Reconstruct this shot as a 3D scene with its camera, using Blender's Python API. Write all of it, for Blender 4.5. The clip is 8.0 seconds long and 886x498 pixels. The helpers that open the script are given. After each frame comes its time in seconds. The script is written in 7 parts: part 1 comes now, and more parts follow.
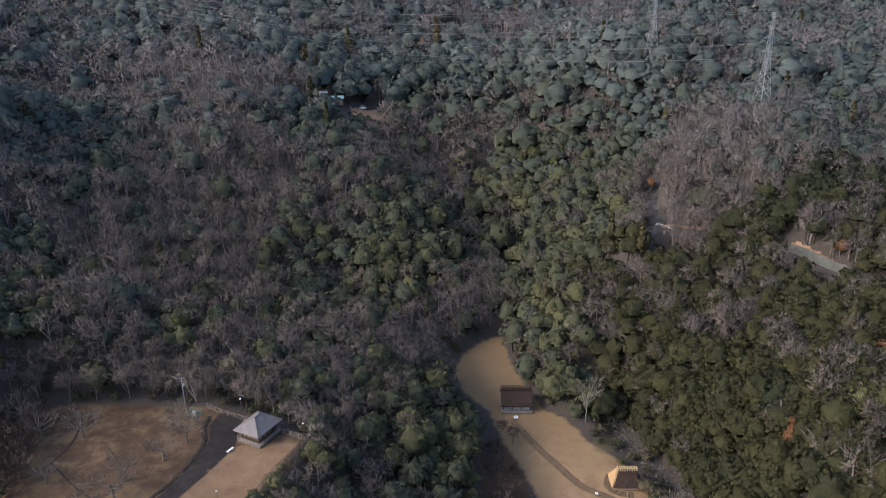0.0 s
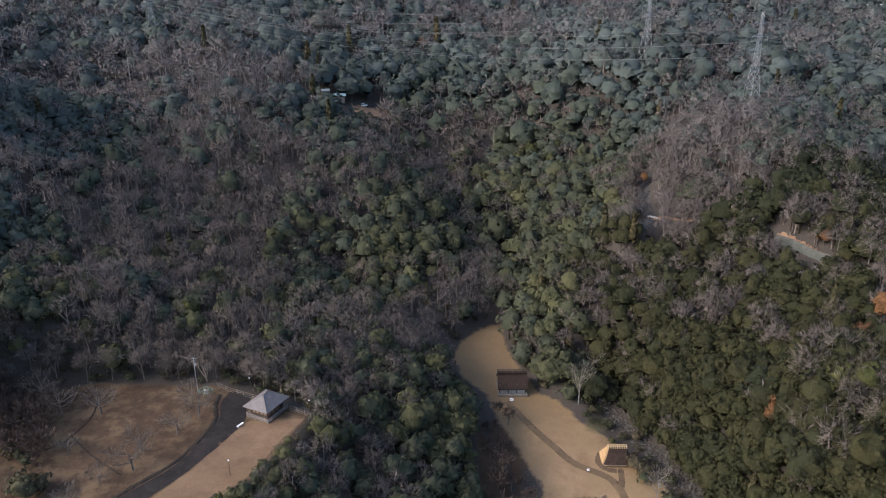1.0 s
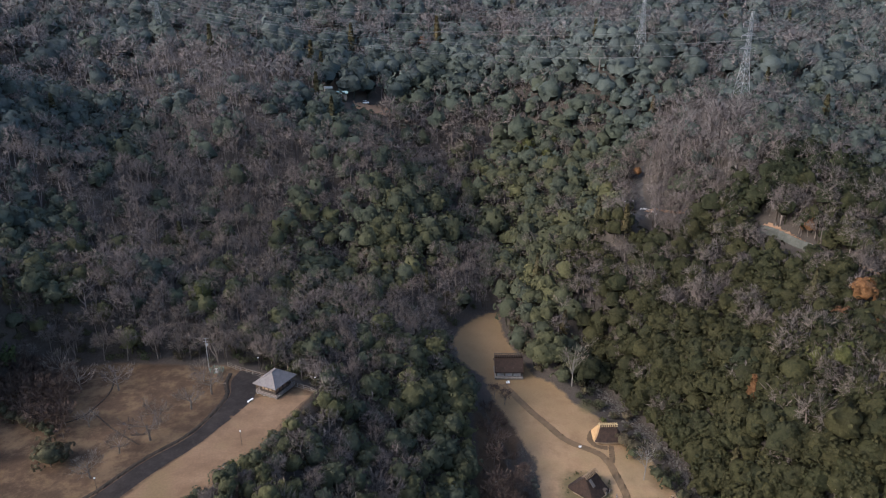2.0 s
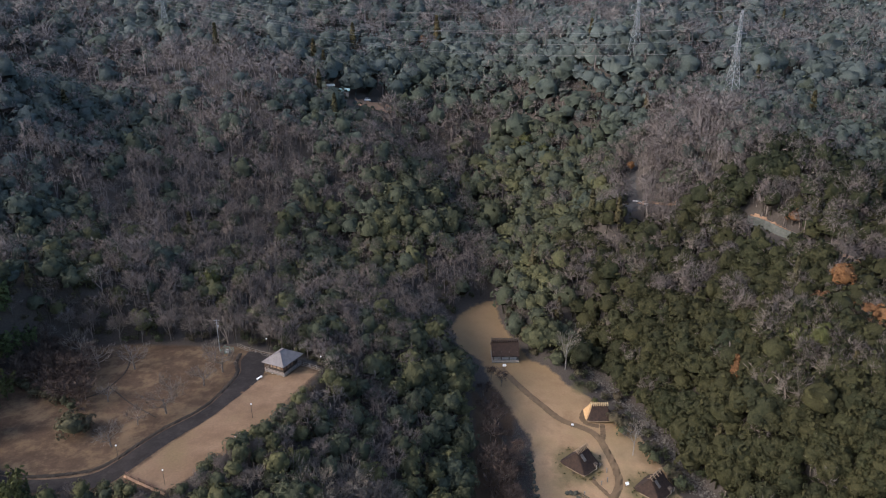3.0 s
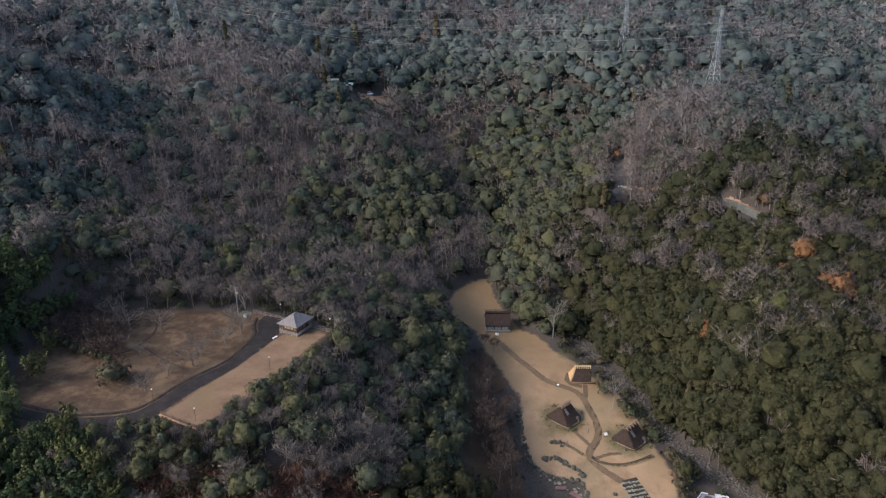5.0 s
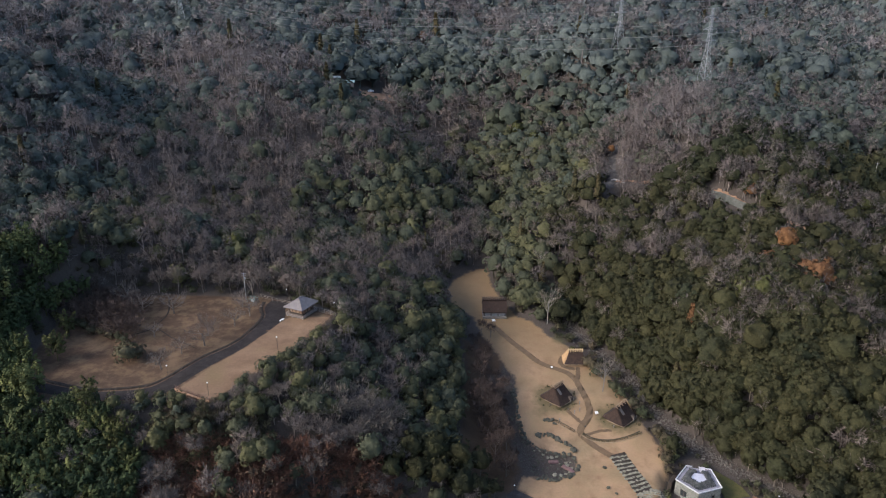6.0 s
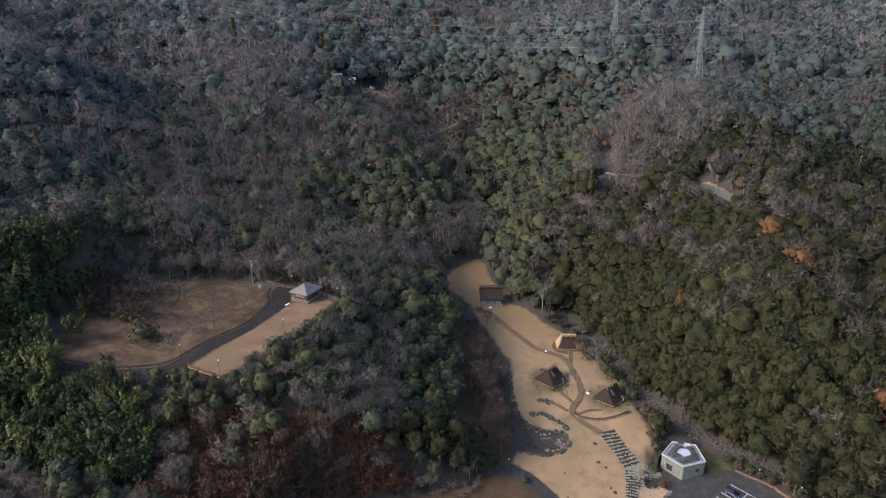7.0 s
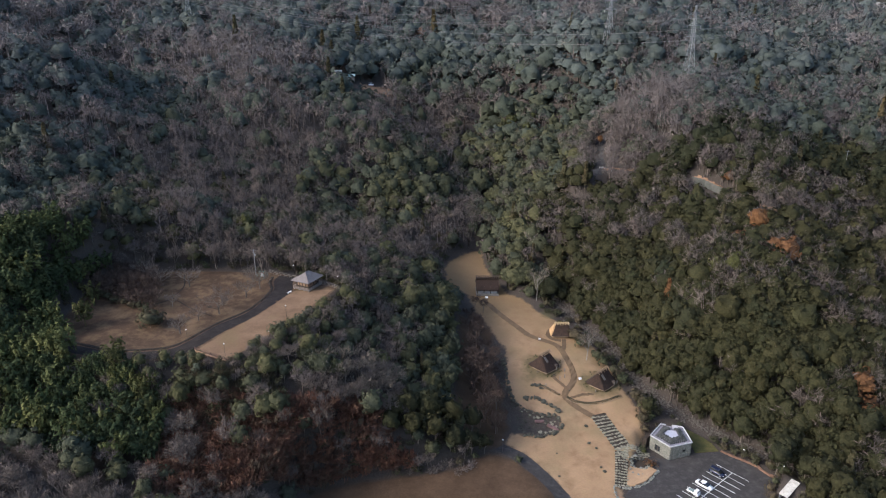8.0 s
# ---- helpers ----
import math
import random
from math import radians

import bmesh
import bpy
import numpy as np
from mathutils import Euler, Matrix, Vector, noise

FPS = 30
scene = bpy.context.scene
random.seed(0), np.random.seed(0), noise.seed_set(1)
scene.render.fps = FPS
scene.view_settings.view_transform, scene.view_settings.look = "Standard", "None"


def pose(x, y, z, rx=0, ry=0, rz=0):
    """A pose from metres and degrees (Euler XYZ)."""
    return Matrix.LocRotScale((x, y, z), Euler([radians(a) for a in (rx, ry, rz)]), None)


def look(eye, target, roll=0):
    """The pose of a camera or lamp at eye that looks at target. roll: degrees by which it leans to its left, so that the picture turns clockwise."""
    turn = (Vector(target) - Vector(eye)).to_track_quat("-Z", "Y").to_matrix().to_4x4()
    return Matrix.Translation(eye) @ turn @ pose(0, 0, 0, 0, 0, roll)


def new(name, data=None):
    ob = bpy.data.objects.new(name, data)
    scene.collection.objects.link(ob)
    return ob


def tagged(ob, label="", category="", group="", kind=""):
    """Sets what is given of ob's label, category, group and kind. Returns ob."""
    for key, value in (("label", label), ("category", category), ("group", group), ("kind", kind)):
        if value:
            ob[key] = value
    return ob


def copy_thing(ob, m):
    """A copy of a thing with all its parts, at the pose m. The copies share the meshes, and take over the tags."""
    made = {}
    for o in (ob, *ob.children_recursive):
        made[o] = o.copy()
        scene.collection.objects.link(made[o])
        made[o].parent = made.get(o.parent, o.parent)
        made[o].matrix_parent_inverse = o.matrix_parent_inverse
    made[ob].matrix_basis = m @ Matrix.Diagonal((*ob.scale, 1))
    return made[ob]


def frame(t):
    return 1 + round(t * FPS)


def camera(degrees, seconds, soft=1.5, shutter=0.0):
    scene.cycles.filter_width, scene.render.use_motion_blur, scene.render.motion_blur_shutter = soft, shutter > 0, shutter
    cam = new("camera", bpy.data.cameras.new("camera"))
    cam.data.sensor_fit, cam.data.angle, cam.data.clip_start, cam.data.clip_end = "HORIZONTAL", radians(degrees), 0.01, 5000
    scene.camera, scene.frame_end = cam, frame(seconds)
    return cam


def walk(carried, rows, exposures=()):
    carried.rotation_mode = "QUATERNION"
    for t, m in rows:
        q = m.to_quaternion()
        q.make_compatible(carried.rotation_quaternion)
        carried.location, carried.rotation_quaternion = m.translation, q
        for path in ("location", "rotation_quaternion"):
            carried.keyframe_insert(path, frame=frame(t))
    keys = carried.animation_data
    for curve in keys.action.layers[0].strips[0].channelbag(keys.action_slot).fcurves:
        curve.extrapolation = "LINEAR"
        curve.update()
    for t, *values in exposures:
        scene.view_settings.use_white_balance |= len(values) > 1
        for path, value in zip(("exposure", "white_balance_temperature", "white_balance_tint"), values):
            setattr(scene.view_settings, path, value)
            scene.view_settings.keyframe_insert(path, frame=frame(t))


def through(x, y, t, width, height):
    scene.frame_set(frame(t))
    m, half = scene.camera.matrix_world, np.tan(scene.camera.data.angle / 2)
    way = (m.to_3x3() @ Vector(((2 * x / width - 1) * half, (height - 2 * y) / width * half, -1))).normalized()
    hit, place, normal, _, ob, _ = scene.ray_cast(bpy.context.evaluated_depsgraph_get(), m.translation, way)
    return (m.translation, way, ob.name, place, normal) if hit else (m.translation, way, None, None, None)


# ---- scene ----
# Winter valley park seen from a drone that flies level and backwards.
cam = camera(64.2, 8.0, soft=1.15)
NOD = -20.65
# seconds, x, y, z, yaw, pitch, roll
PATH = [
    (0.0, 0.00, 0.00, 128.95, -0.03, 0.02, -0.13),
    (0.5, 0.19, -4.60, 128.97, -0.02, 0.03, -0.13),
    (1.0, 0.36, -9.45, 128.97, -0.015, 0.045, -0.12),
    (1.5, 0.52, -14.45, 128.93, -0.005, 0.065, -0.09),
    (3.0, 1.03, -30.00, 128.87, 0.035, 0.075, -0.07),
    (3.5, 1.25, -35.35, 128.87, 0.05, 0.07, -0.055),
    (4.0, 1.44, -40.75, 128.88, 0.05, 0.055, -0.025),
    (4.5, 1.64, -46.22, 128.93, 0.04, 0.04, 0.01),
    (6.0, 2.25, -62.72, 129.02, 0.025, 0.0, 0.075),
    (6.5, 2.44, -68.16, 129.09, 0.017, -0.012, 0.09),
    (7.0, 2.66, -73.50, 129.15, 0.0, -0.045, 0.11),
    (7.5, 2.95, -78.20, 129.19, -0.055, -0.15, 0.15),
    (8.0, 3.33, -81.56, 129.20, -0.088, -0.178, 0.185),
]
walk(cam, [(t, pose(x, y, z, 0, 0, yaw) @ pose(0, 0, 0, 90 + NOD + pitch) @ pose(0, 0, 0, 0, 0, roll)) for t, x, y, z, yaw, pitch, roll in PATH],
     exposures=[(0.0, 1.12, 5650, 12), (8.0, 1.12, 5650, 12)])

# ---- light: a hazy low winter sun from the left, a wide pale sky ----
SUN_AZ, SUN_EL = 250.0, 31.0  # degrees clockwise from +y, and above the horizon
world = bpy.data.worlds.new("winter_sky")
scene.world = world
world.use_nodes = True
wn = world.node_tree
sky = wn.nodes.new("ShaderNodeTexSky")
sky.sky_type = "NISHITA"
sky.sun_disc = False
sky.sun_elevation, sky.sun_rotation = radians(SUN_EL), radians(SUN_AZ)
sky.air_density, sky.dust_density, sky.ozone_density = 1.2, 4.0, 1.0
wn.links.new(sky.outputs[0], wn.nodes["Background"].inputs[0])
wn.nodes["Background"].inputs[1].default_value = 0.135
sun = new("sun", bpy.data.lights.new("sun", "SUN"))
sun.data.energy, sun.data.angle, sun.data.color = 1.75, radians(24), (1.0, 0.86, 0.70)
to_sun = Vector((math.sin(radians(SUN_AZ)) * math.cos(radians(SUN_EL)), math.cos(radians(SUN_AZ)) * math.cos(radians(SUN_EL)), math.sin(radians(SUN_EL))))
sun.matrix_world = look(to_sun * 300, (0, 0, 0))


# ---- materials ----
def shader(name, rough=0.9, metal=0.0, spec=0.3):
    """A new node material with its principled shader: the material, a node maker, a linker and the shader."""
    m = bpy.data.materials.new(name)
    m.use_nodes = True
    nt = m.node_tree
    b = nt.nodes["Principled BSDF"]
    b.inputs["Roughness"].default_value, b.inputs["Metallic"].default_value = rough, metal
    b.inputs["Specular IOR Level"].default_value = spec

    def node(kind, **values):
        n = nt.nodes.new(kind)
        for k, v in values.items():
            if k == "operation":
                n.operation = v
            elif k == "blend_type":
                n.blend_type = v
            elif k == "attribute_name":
                n.attribute_name = v
            else:
                n.inputs[k].default_value = v
        return n

    return m, node, nt.links.new, b


def ramp(node, link, src, stops):
    r = node("ShaderNodeValToRGB")
    while len(r.color_ramp.elements) < len(stops):
        r.color_ramp.elements.new(0.5)
    for e, (p, c) in zip(r.color_ramp.elements, stops):
        e.position, e.color = p, (*c, 1)
    link(src, r.inputs[0])
    return r.outputs[0]


def blend(node, link, fac, a, b, how="MIX"):
    n = node("ShaderNodeMixRGB", blend_type=how)
    for k, v in ((0, fac), (1, a), (2, b)):
        if hasattr(v, "node"):
            link(v, n.inputs[k])
        else:
            n.inputs[k].default_value = v if k == 0 else (*v, 1)
    return n.outputs[0]


def maths(node, link, op, a, b=0.0, clamp=False):
    n = node("ShaderNodeMath", operation=op)
    n.use_clamp = clamp
    for k, v in ((0, a), (1, b)):
        if hasattr(v, "node"):
            link(v, n.inputs[k])
        else:
            n.inputs[k].default_value = v
    return n.outputs[0]


def noise_out(node, link, scale, detail=4.0, rough=0.6, coords=None):
    n = node("ShaderNodeTexNoise", Scale=scale, Detail=detail, Roughness=rough)
    link((coords or node("ShaderNodeNewGeometry").outputs["Position"]), n.inputs["Vector"])
    return n.outputs[0]


def bumped(node, link, b, height, strength=0.4, dist=0.1):
    n = node("ShaderNodeBump", Strength=strength, Distance=dist)
    link(height, n.inputs["Height"])
    link(n.outputs[0], b.inputs["Normal"])


def surface(name, a, b_col, scale, rough=0.85, metal=0.0, spec=0.3, fine=8.0, relief=0.3, dist=0.05, stain=None):
    """A worn surface of two tones with a coarse and a fine variation."""
    m, node, link, b = shader(name, rough, metal, spec)
    big, small = noise_out(node, link, scale, 4), noise_out(node, link, scale * fine, 6, 0.7)
    c = ramp(node, link, maths(node, link, "ADD", maths(node, link, "MULTIPLY", big, 0.6), maths(node, link, "MULTIPLY", small, 0.4)), [(0.36, a), (0.64, b_col)])
    if stain:
        c = blend(node, link, maths(node, link, "MULTIPLY", ramp(node, link, noise_out(node, link, scale * 2.3, 5), [(0.5, (0, 0, 0)), (0.68, (1, 1, 1))]), 0.6), c, stain)
    info = node("ShaderNodeObjectInfo")
    c = blend(node, link, 1.0, c, ramp(node, link, info.outputs["Random"], [(0, (0.88, 0.88, 0.88)), (1, (1.1, 1.1, 1.1))]), "MULTIPLY")
    link(c, b.inputs["Base Color"])
    bumped(node, link, b, small, relief, dist)
    return m


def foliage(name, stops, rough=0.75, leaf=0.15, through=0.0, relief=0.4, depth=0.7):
    """Leaves or twigs: the hue goes by tree (its random number, or the tint of joined woods: 0 on the heights, where it
    stands in for haze, 1 in the valley), the tone by leaf.
    """
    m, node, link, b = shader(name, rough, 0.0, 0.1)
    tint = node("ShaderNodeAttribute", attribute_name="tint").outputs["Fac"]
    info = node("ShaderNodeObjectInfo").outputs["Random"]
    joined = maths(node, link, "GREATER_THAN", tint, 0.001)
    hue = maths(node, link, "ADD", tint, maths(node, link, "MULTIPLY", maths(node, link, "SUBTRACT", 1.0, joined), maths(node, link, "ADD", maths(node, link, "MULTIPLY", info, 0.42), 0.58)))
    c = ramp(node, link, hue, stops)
    isl = node("ShaderNodeNewGeometry").outputs["Random Per Island"]
    c = blend(node, link, 1.0, c, ramp(node, link, isl, [(0, (1 - leaf,) * 3), (1, (1 + leaf, 1 + leaf, 1 + leaf * 0.8))]), "MULTIPLY")
    link(c, b.inputs["Base Color"])
    # light tufts and shaded gaps inside a crown, painted into the colour by noise
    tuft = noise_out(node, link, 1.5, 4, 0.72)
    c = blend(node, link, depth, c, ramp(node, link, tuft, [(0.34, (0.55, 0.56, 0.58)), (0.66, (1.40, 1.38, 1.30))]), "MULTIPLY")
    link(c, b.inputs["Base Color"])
    if relief:
        bumped(node, link, b, noise_out(node, link, 2.6, 5, 0.75), relief, 0.7)
    if through:
        # light that shines through thin leaves
        t = node("ShaderNodeBsdfTranslucent")
        link(c, t.inputs[0])
        mix = node("ShaderNodeMixShader", Fac=through)
        link(b.outputs[0], mix.inputs[1])
        link(t.outputs[0], mix.inputs[2])
        link(mix.outputs[0], m.node_tree.nodes["Material Output"].inputs[0])
    return m


# EVERGREEN and BARE start pale: distance haze put into the leaf colour
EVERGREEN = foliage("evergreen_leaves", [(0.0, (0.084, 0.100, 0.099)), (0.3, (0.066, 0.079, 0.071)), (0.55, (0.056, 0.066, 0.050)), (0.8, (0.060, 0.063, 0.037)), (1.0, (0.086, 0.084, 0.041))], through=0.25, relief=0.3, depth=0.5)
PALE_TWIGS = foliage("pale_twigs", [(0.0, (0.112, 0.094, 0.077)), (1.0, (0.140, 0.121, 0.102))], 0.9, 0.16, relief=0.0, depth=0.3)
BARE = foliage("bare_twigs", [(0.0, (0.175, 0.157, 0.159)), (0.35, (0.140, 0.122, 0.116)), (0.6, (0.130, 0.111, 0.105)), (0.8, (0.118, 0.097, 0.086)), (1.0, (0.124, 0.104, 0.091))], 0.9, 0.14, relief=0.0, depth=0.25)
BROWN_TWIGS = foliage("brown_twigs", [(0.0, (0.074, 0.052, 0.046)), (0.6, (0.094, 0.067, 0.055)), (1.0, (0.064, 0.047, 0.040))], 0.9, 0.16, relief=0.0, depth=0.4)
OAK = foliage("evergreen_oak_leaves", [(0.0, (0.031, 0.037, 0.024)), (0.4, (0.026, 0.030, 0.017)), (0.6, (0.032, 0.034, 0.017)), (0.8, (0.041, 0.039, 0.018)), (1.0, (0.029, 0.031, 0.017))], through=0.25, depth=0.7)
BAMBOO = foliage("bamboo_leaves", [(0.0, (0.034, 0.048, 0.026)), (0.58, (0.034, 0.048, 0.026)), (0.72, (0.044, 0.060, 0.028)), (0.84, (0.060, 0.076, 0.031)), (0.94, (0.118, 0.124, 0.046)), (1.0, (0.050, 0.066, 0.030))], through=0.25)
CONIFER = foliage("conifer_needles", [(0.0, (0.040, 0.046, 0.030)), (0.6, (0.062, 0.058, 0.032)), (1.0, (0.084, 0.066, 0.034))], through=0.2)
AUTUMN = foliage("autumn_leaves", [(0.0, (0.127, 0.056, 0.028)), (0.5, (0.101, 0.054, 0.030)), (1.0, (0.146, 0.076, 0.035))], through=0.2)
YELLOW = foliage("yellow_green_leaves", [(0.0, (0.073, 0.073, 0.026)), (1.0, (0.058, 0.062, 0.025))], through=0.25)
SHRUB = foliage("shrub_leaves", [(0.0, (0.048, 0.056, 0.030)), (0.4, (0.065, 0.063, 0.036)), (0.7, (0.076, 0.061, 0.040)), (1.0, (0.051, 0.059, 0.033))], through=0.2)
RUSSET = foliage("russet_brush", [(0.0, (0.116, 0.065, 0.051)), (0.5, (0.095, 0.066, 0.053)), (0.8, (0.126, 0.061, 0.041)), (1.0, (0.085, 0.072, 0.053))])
BARK = surface("bark", (0.085, 0.068, 0.055), (0.17, 0.145, 0.125), 1.5)
PALE_BARK = surface("pale_bark", (0.146, 0.130, 0.114), (0.227, 0.210, 0.189), 1.5)

# ---- the lie of the land: cross-sections of the valley, heights from west to east ----
ACROSS = [-240, -200, -170, -140, -120, -100, -80, -60, -40, -20, 0, 20, 40, 60, 80, 100, 120, 140, 170, 200, 240]
FAR_HILL = [(345, 645, 104), (420, 620, 104), (320, 480, 88), (520, 760, 108), (-420, 480, 125), (-400, 200, 110), (-420, 60, 90), (0, 700, 165), (-250, 700, 165), (200, 700, 135), (380, 330, 62), (400, 100, 20), (300, 100, 25), (300, 30, 5), (-300, 30, 60)]
land_knots = list(FAR_HILL)


def profile(north, heights):
    """The heights of the ground along one line across the valley."""
    land_knots.extend((float(x), float(north), float(h)) for x, h in zip(ACROSS, heights))


profile(50, [55, 48, 41, 32, 25, 19, 15, 10, 5, 0, -2, -1, -1, -1, -1, -2, -5, -5, -3, 1, 6])
profile(75, [63, 55, 48, 37, 29, 24, 24, 21, 23, 17, 7, 1, 1, 0, 0, 3, 3, 4, 6, 9, 13])
profile(100, [70, 62, 54, 45, 37, 31, 32, 34, 33, 23, 11, 3, 2, 0, 3, 16, 19, 17, 16, 17, 20])
profile(125, [77, 68, 60, 54, 50, 41, 34, 34, 32, 22, 14, 6, 5, 4, 20, 31, 30, 29, 26, 24, 26])
profile(150, [85, 75, 65, 57, 55, 47, 38, 34, 30, 26, 18, 8, 7, 8, 25, 38, 41, 39, 33, 31, 32])
profile(175, [92, 82, 71, 60, 52, 47, 41, 36, 32, 26, 16, 11, 16, 21, 28, 38, 46, 42, 39, 37, 37])
profile(200, [98, 89, 78, 63, 56, 46, 40, 35, 28, 23, 15, 14, 23, 31, 36, 41, 50, 54, 47, 43, 42])
profile(225, [103, 96, 86, 67, 59, 50, 43, 35, 27, 27, 22, 18, 28, 34, 39, 52, 65, 65, 55, 50, 47])
profile(250, [105, 97, 88, 66, 58, 52, 47, 42, 37, 37, 29, 19, 26, 35, 45, 60, 72, 70, 61, 55, 52])
profile(275, [104, 93, 81, 66, 58, 57, 54, 49, 47, 45, 33, 23, 28, 37, 48, 64, 74, 73, 65, 59, 58])
profile(300, [103, 87, 76, 68, 65, 67, 62, 58, 55, 46, 34, 28, 36, 42, 50, 64, 73, 74, 70, 65, 63])
profile(325, [103, 82, 74, 75, 77, 77, 71, 63, 56, 46, 38, 36, 41, 50, 61, 70, 76, 78, 76, 72, 69])
profile(350, [103, 84, 77, 81, 81, 79, 73, 65, 56, 47, 41, 41, 48, 61, 77, 83, 84, 85, 83, 79, 75])
profile(380, [103, 89, 84, 85, 83, 80, 75, 69, 61, 53, 50, 51, 58, 71, 87, 96, 98, 95, 90, 86, 80])
profile(410, [104, 93, 92, 91, 89, 85, 81, 75, 69, 63, 61, 63, 69, 80, 92, 100, 101, 99, 94, 90, 83])
profile(440, [107, 102, 100, 97, 95, 91, 87, 82, 77, 74, 72, 73, 77, 86, 94, 99, 100, 98, 94, 91, 82])
profile(480, [114, 111, 109, 106, 103, 99, 95, 92, 88, 85, 84, 84, 86, 89, 93, 95, 95, 94, 89, 81, 73])
profile(540, [126, 124, 122, 119, 117, 114, 111, 109, 106, 103, 101, 99, 97, 96, 96, 95, 94, 92, 87, 82, 79])
KNOTS = np.array(land_knots, dtype=float)


def spline_height(x, y):
    """The smooth sheet through the land's lines."""
    n = len(KNOTS)
    d = np.hypot(KNOTS[:, None, 0] - KNOTS[None, :, 0], KNOTS[:, None, 1] - KNOTS[None, :, 1]) / 100
    k = d * d * np.log(d + 1e-9) + 0.01 * np.eye(n)
    side = np.c_[np.ones(n), KNOTS[:, :2] / 100]
    w = np.linalg.solve(np.block([[k, side], [side.T, np.zeros((3, 3))]]), np.r_[KNOTS[:, 2], 0, 0, 0])
    out = w[n] + w[n + 1] * x / 100 + w[n + 2] * y / 100
    for (kx, ky, _), wk in zip(KNOTS, w):
        dd = np.hypot(x - kx, y - ky) / 100
        out = out + wk * dd * dd * np.log(dd + 1e-9)
    return out


def inside_by(poly, x, y):
    """Metres inside the polygon's edge; minus: outside."""
    best, inside = np.full(np.shape(x), 1e9), np.zeros(np.shape(x), bool)
    for (ax, ay), (bx, by) in zip(poly, poly[1:] + poly[:1]):
        t = np.clip(((x - ax) * (bx - ax) + (y - ay) * (by - ay)) / ((bx - ax) ** 2 + (by - ay) ** 2), 0, 1)
        best = np.minimum(best, np.hypot(x - ax - t * (bx - ax), y - ay - t * (by - ay)))
        cross = ((ay > y) != (by > y)) & (x < (bx - ax) * (y - ay) / (by - ay + 1e-12) + ax)
        inside = inside ^ cross
    return np.where(inside, best, -best)


def along(line, x, y):
    """Metres from a line of points."""
    best = np.full(np.shape(x), 1e9)
    for (ax, ay), (bx, by) in zip(line, line[1:]):
        t = np.clip(((x - ax) * (bx - ax) + (y - ay) * (by - ay)) / ((bx - ax) ** 2 + (by - ay) ** 2), 0, 1)
        best = np.minimum(best, np.hypot(x - ax - t * (bx - ax), y - ay - t * (by - ay)))
    return best


def ease(d, a, b):
    t = np.clip((d - a) / (b - a), 0, 1)
    return t * t * (3 - 2 * t)


MEADOW = [(21, 221), (22, 205), (25, 192), (30, 178), (35, 174), (40, 165), (49.5, 155.5), (56.5, 146), (61, 130), (63, 117), (65, 108), (64, 97), (60, 91), (57, 84), (52, 76), (52, 55), (42, 55), (37, 72), (33, 80), (27, 88), (22, 92), (25, 97),
          (33, 95), (40, 99), (40, 104), (30, 107.5), (26, 113), (25, 122), (26.3, 138), (22.3, 150), (16.6, 164), (13.6, 178), (6.4, 187), (3.4, 197), (6.5, 208.5), (14, 217.5)]
TERRACE = [(-101, 91), (-110, 108), (-111, 126), (-101, 143), (-86, 146.5), (-68, 145.5), (-54, 145), (-44, 140), (-31, 133), (-33, 126), (-36, 119), (-38.5, 111), (-43, 101.5), (-49, 93), (-54.3, 84), (-65, 86.5), (-69, 85), (-82, 83), (-97, 86.5)]
STRIP = [(-45.3, 130), (-32, 131), (-36, 119), (-38.5, 111), (-43, 101.5), (-49, 93), (-54.3, 84.8), (-64, 90.3), (-58.2, 102.6), (-52.2, 112.5)]
LOT = [(52.5, 45), (52.5, 74), (57, 82.5), (62, 88), (64, 97), (70, 100), (76.6, 100), (79.3, 102), (82.4, 98.4), (84.6, 94.4), (85.6, 91.6), (92, 85), (96, 79), (91, 72), (100, 62), (100, 45)]
LOWER_LAWN = [(30.5, 77), (24, 84.5), (17, 88), (8, 80.5), (-8, 77.2), (-22, 74), (-31, 70), (-35, 60), (-37, 45), (35, 45), (35, 68)]
CREEK = [(46, 186), (50, 172), (54.5, 162), (60, 151.5), (64.5, 142), (66.5, 129.5), (70.0, 119.5), (74.7, 112), (79.4, 106), (86.2, 98.8), (94.8, 91.8), (101.8, 86), (110, 78), (122, 64)]
GARDEN = [(23, 120), (23.5, 101.5), (28, 96.3), (33.8, 95.3), (39.3, 99.3), (39.2, 103.2), (34.1, 107.2), (27.6, 111.8), (26.1, 117), (24.8, 125), (25, 138), (22.5, 150), (20.6, 138)]
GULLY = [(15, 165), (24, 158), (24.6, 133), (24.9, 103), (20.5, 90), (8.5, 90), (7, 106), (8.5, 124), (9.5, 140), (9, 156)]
RAVINE = [(11, 346), (14, 340), (15, 307), (17.4, 286), (21, 271), (24.6, 259), (27, 246)]
STREAM = [(8, 176), (12, 160), (17, 146), (20.5, 132), (22, 118), (23.5, 108), (29, 102), (36, 101)]


def axis(fine_from, fine_to, step, far_from, far_to):
    """Grid lines, close together in the middle and ever wider outwards."""
    mid = list(np.arange(fine_from, fine_to + step, step))
    lo, hi, s = [fine_from], [mid[-1]], step
    while hi[-1] < far_to:
        s *= 1.09
        hi.append(hi[-1] + s)
    s = step
    while lo[-1] > far_from:
        s *= 1.09
        lo.append(lo[-1] - s)
    return np.array(lo[:0:-1] + mid + hi[1:])


GX, GY = axis(-118, 124, 1.5, -3500, 3500), axis(42, 232, 1.5, -1200, 4500)
LX, LY = np.meshgrid(GX, GY)


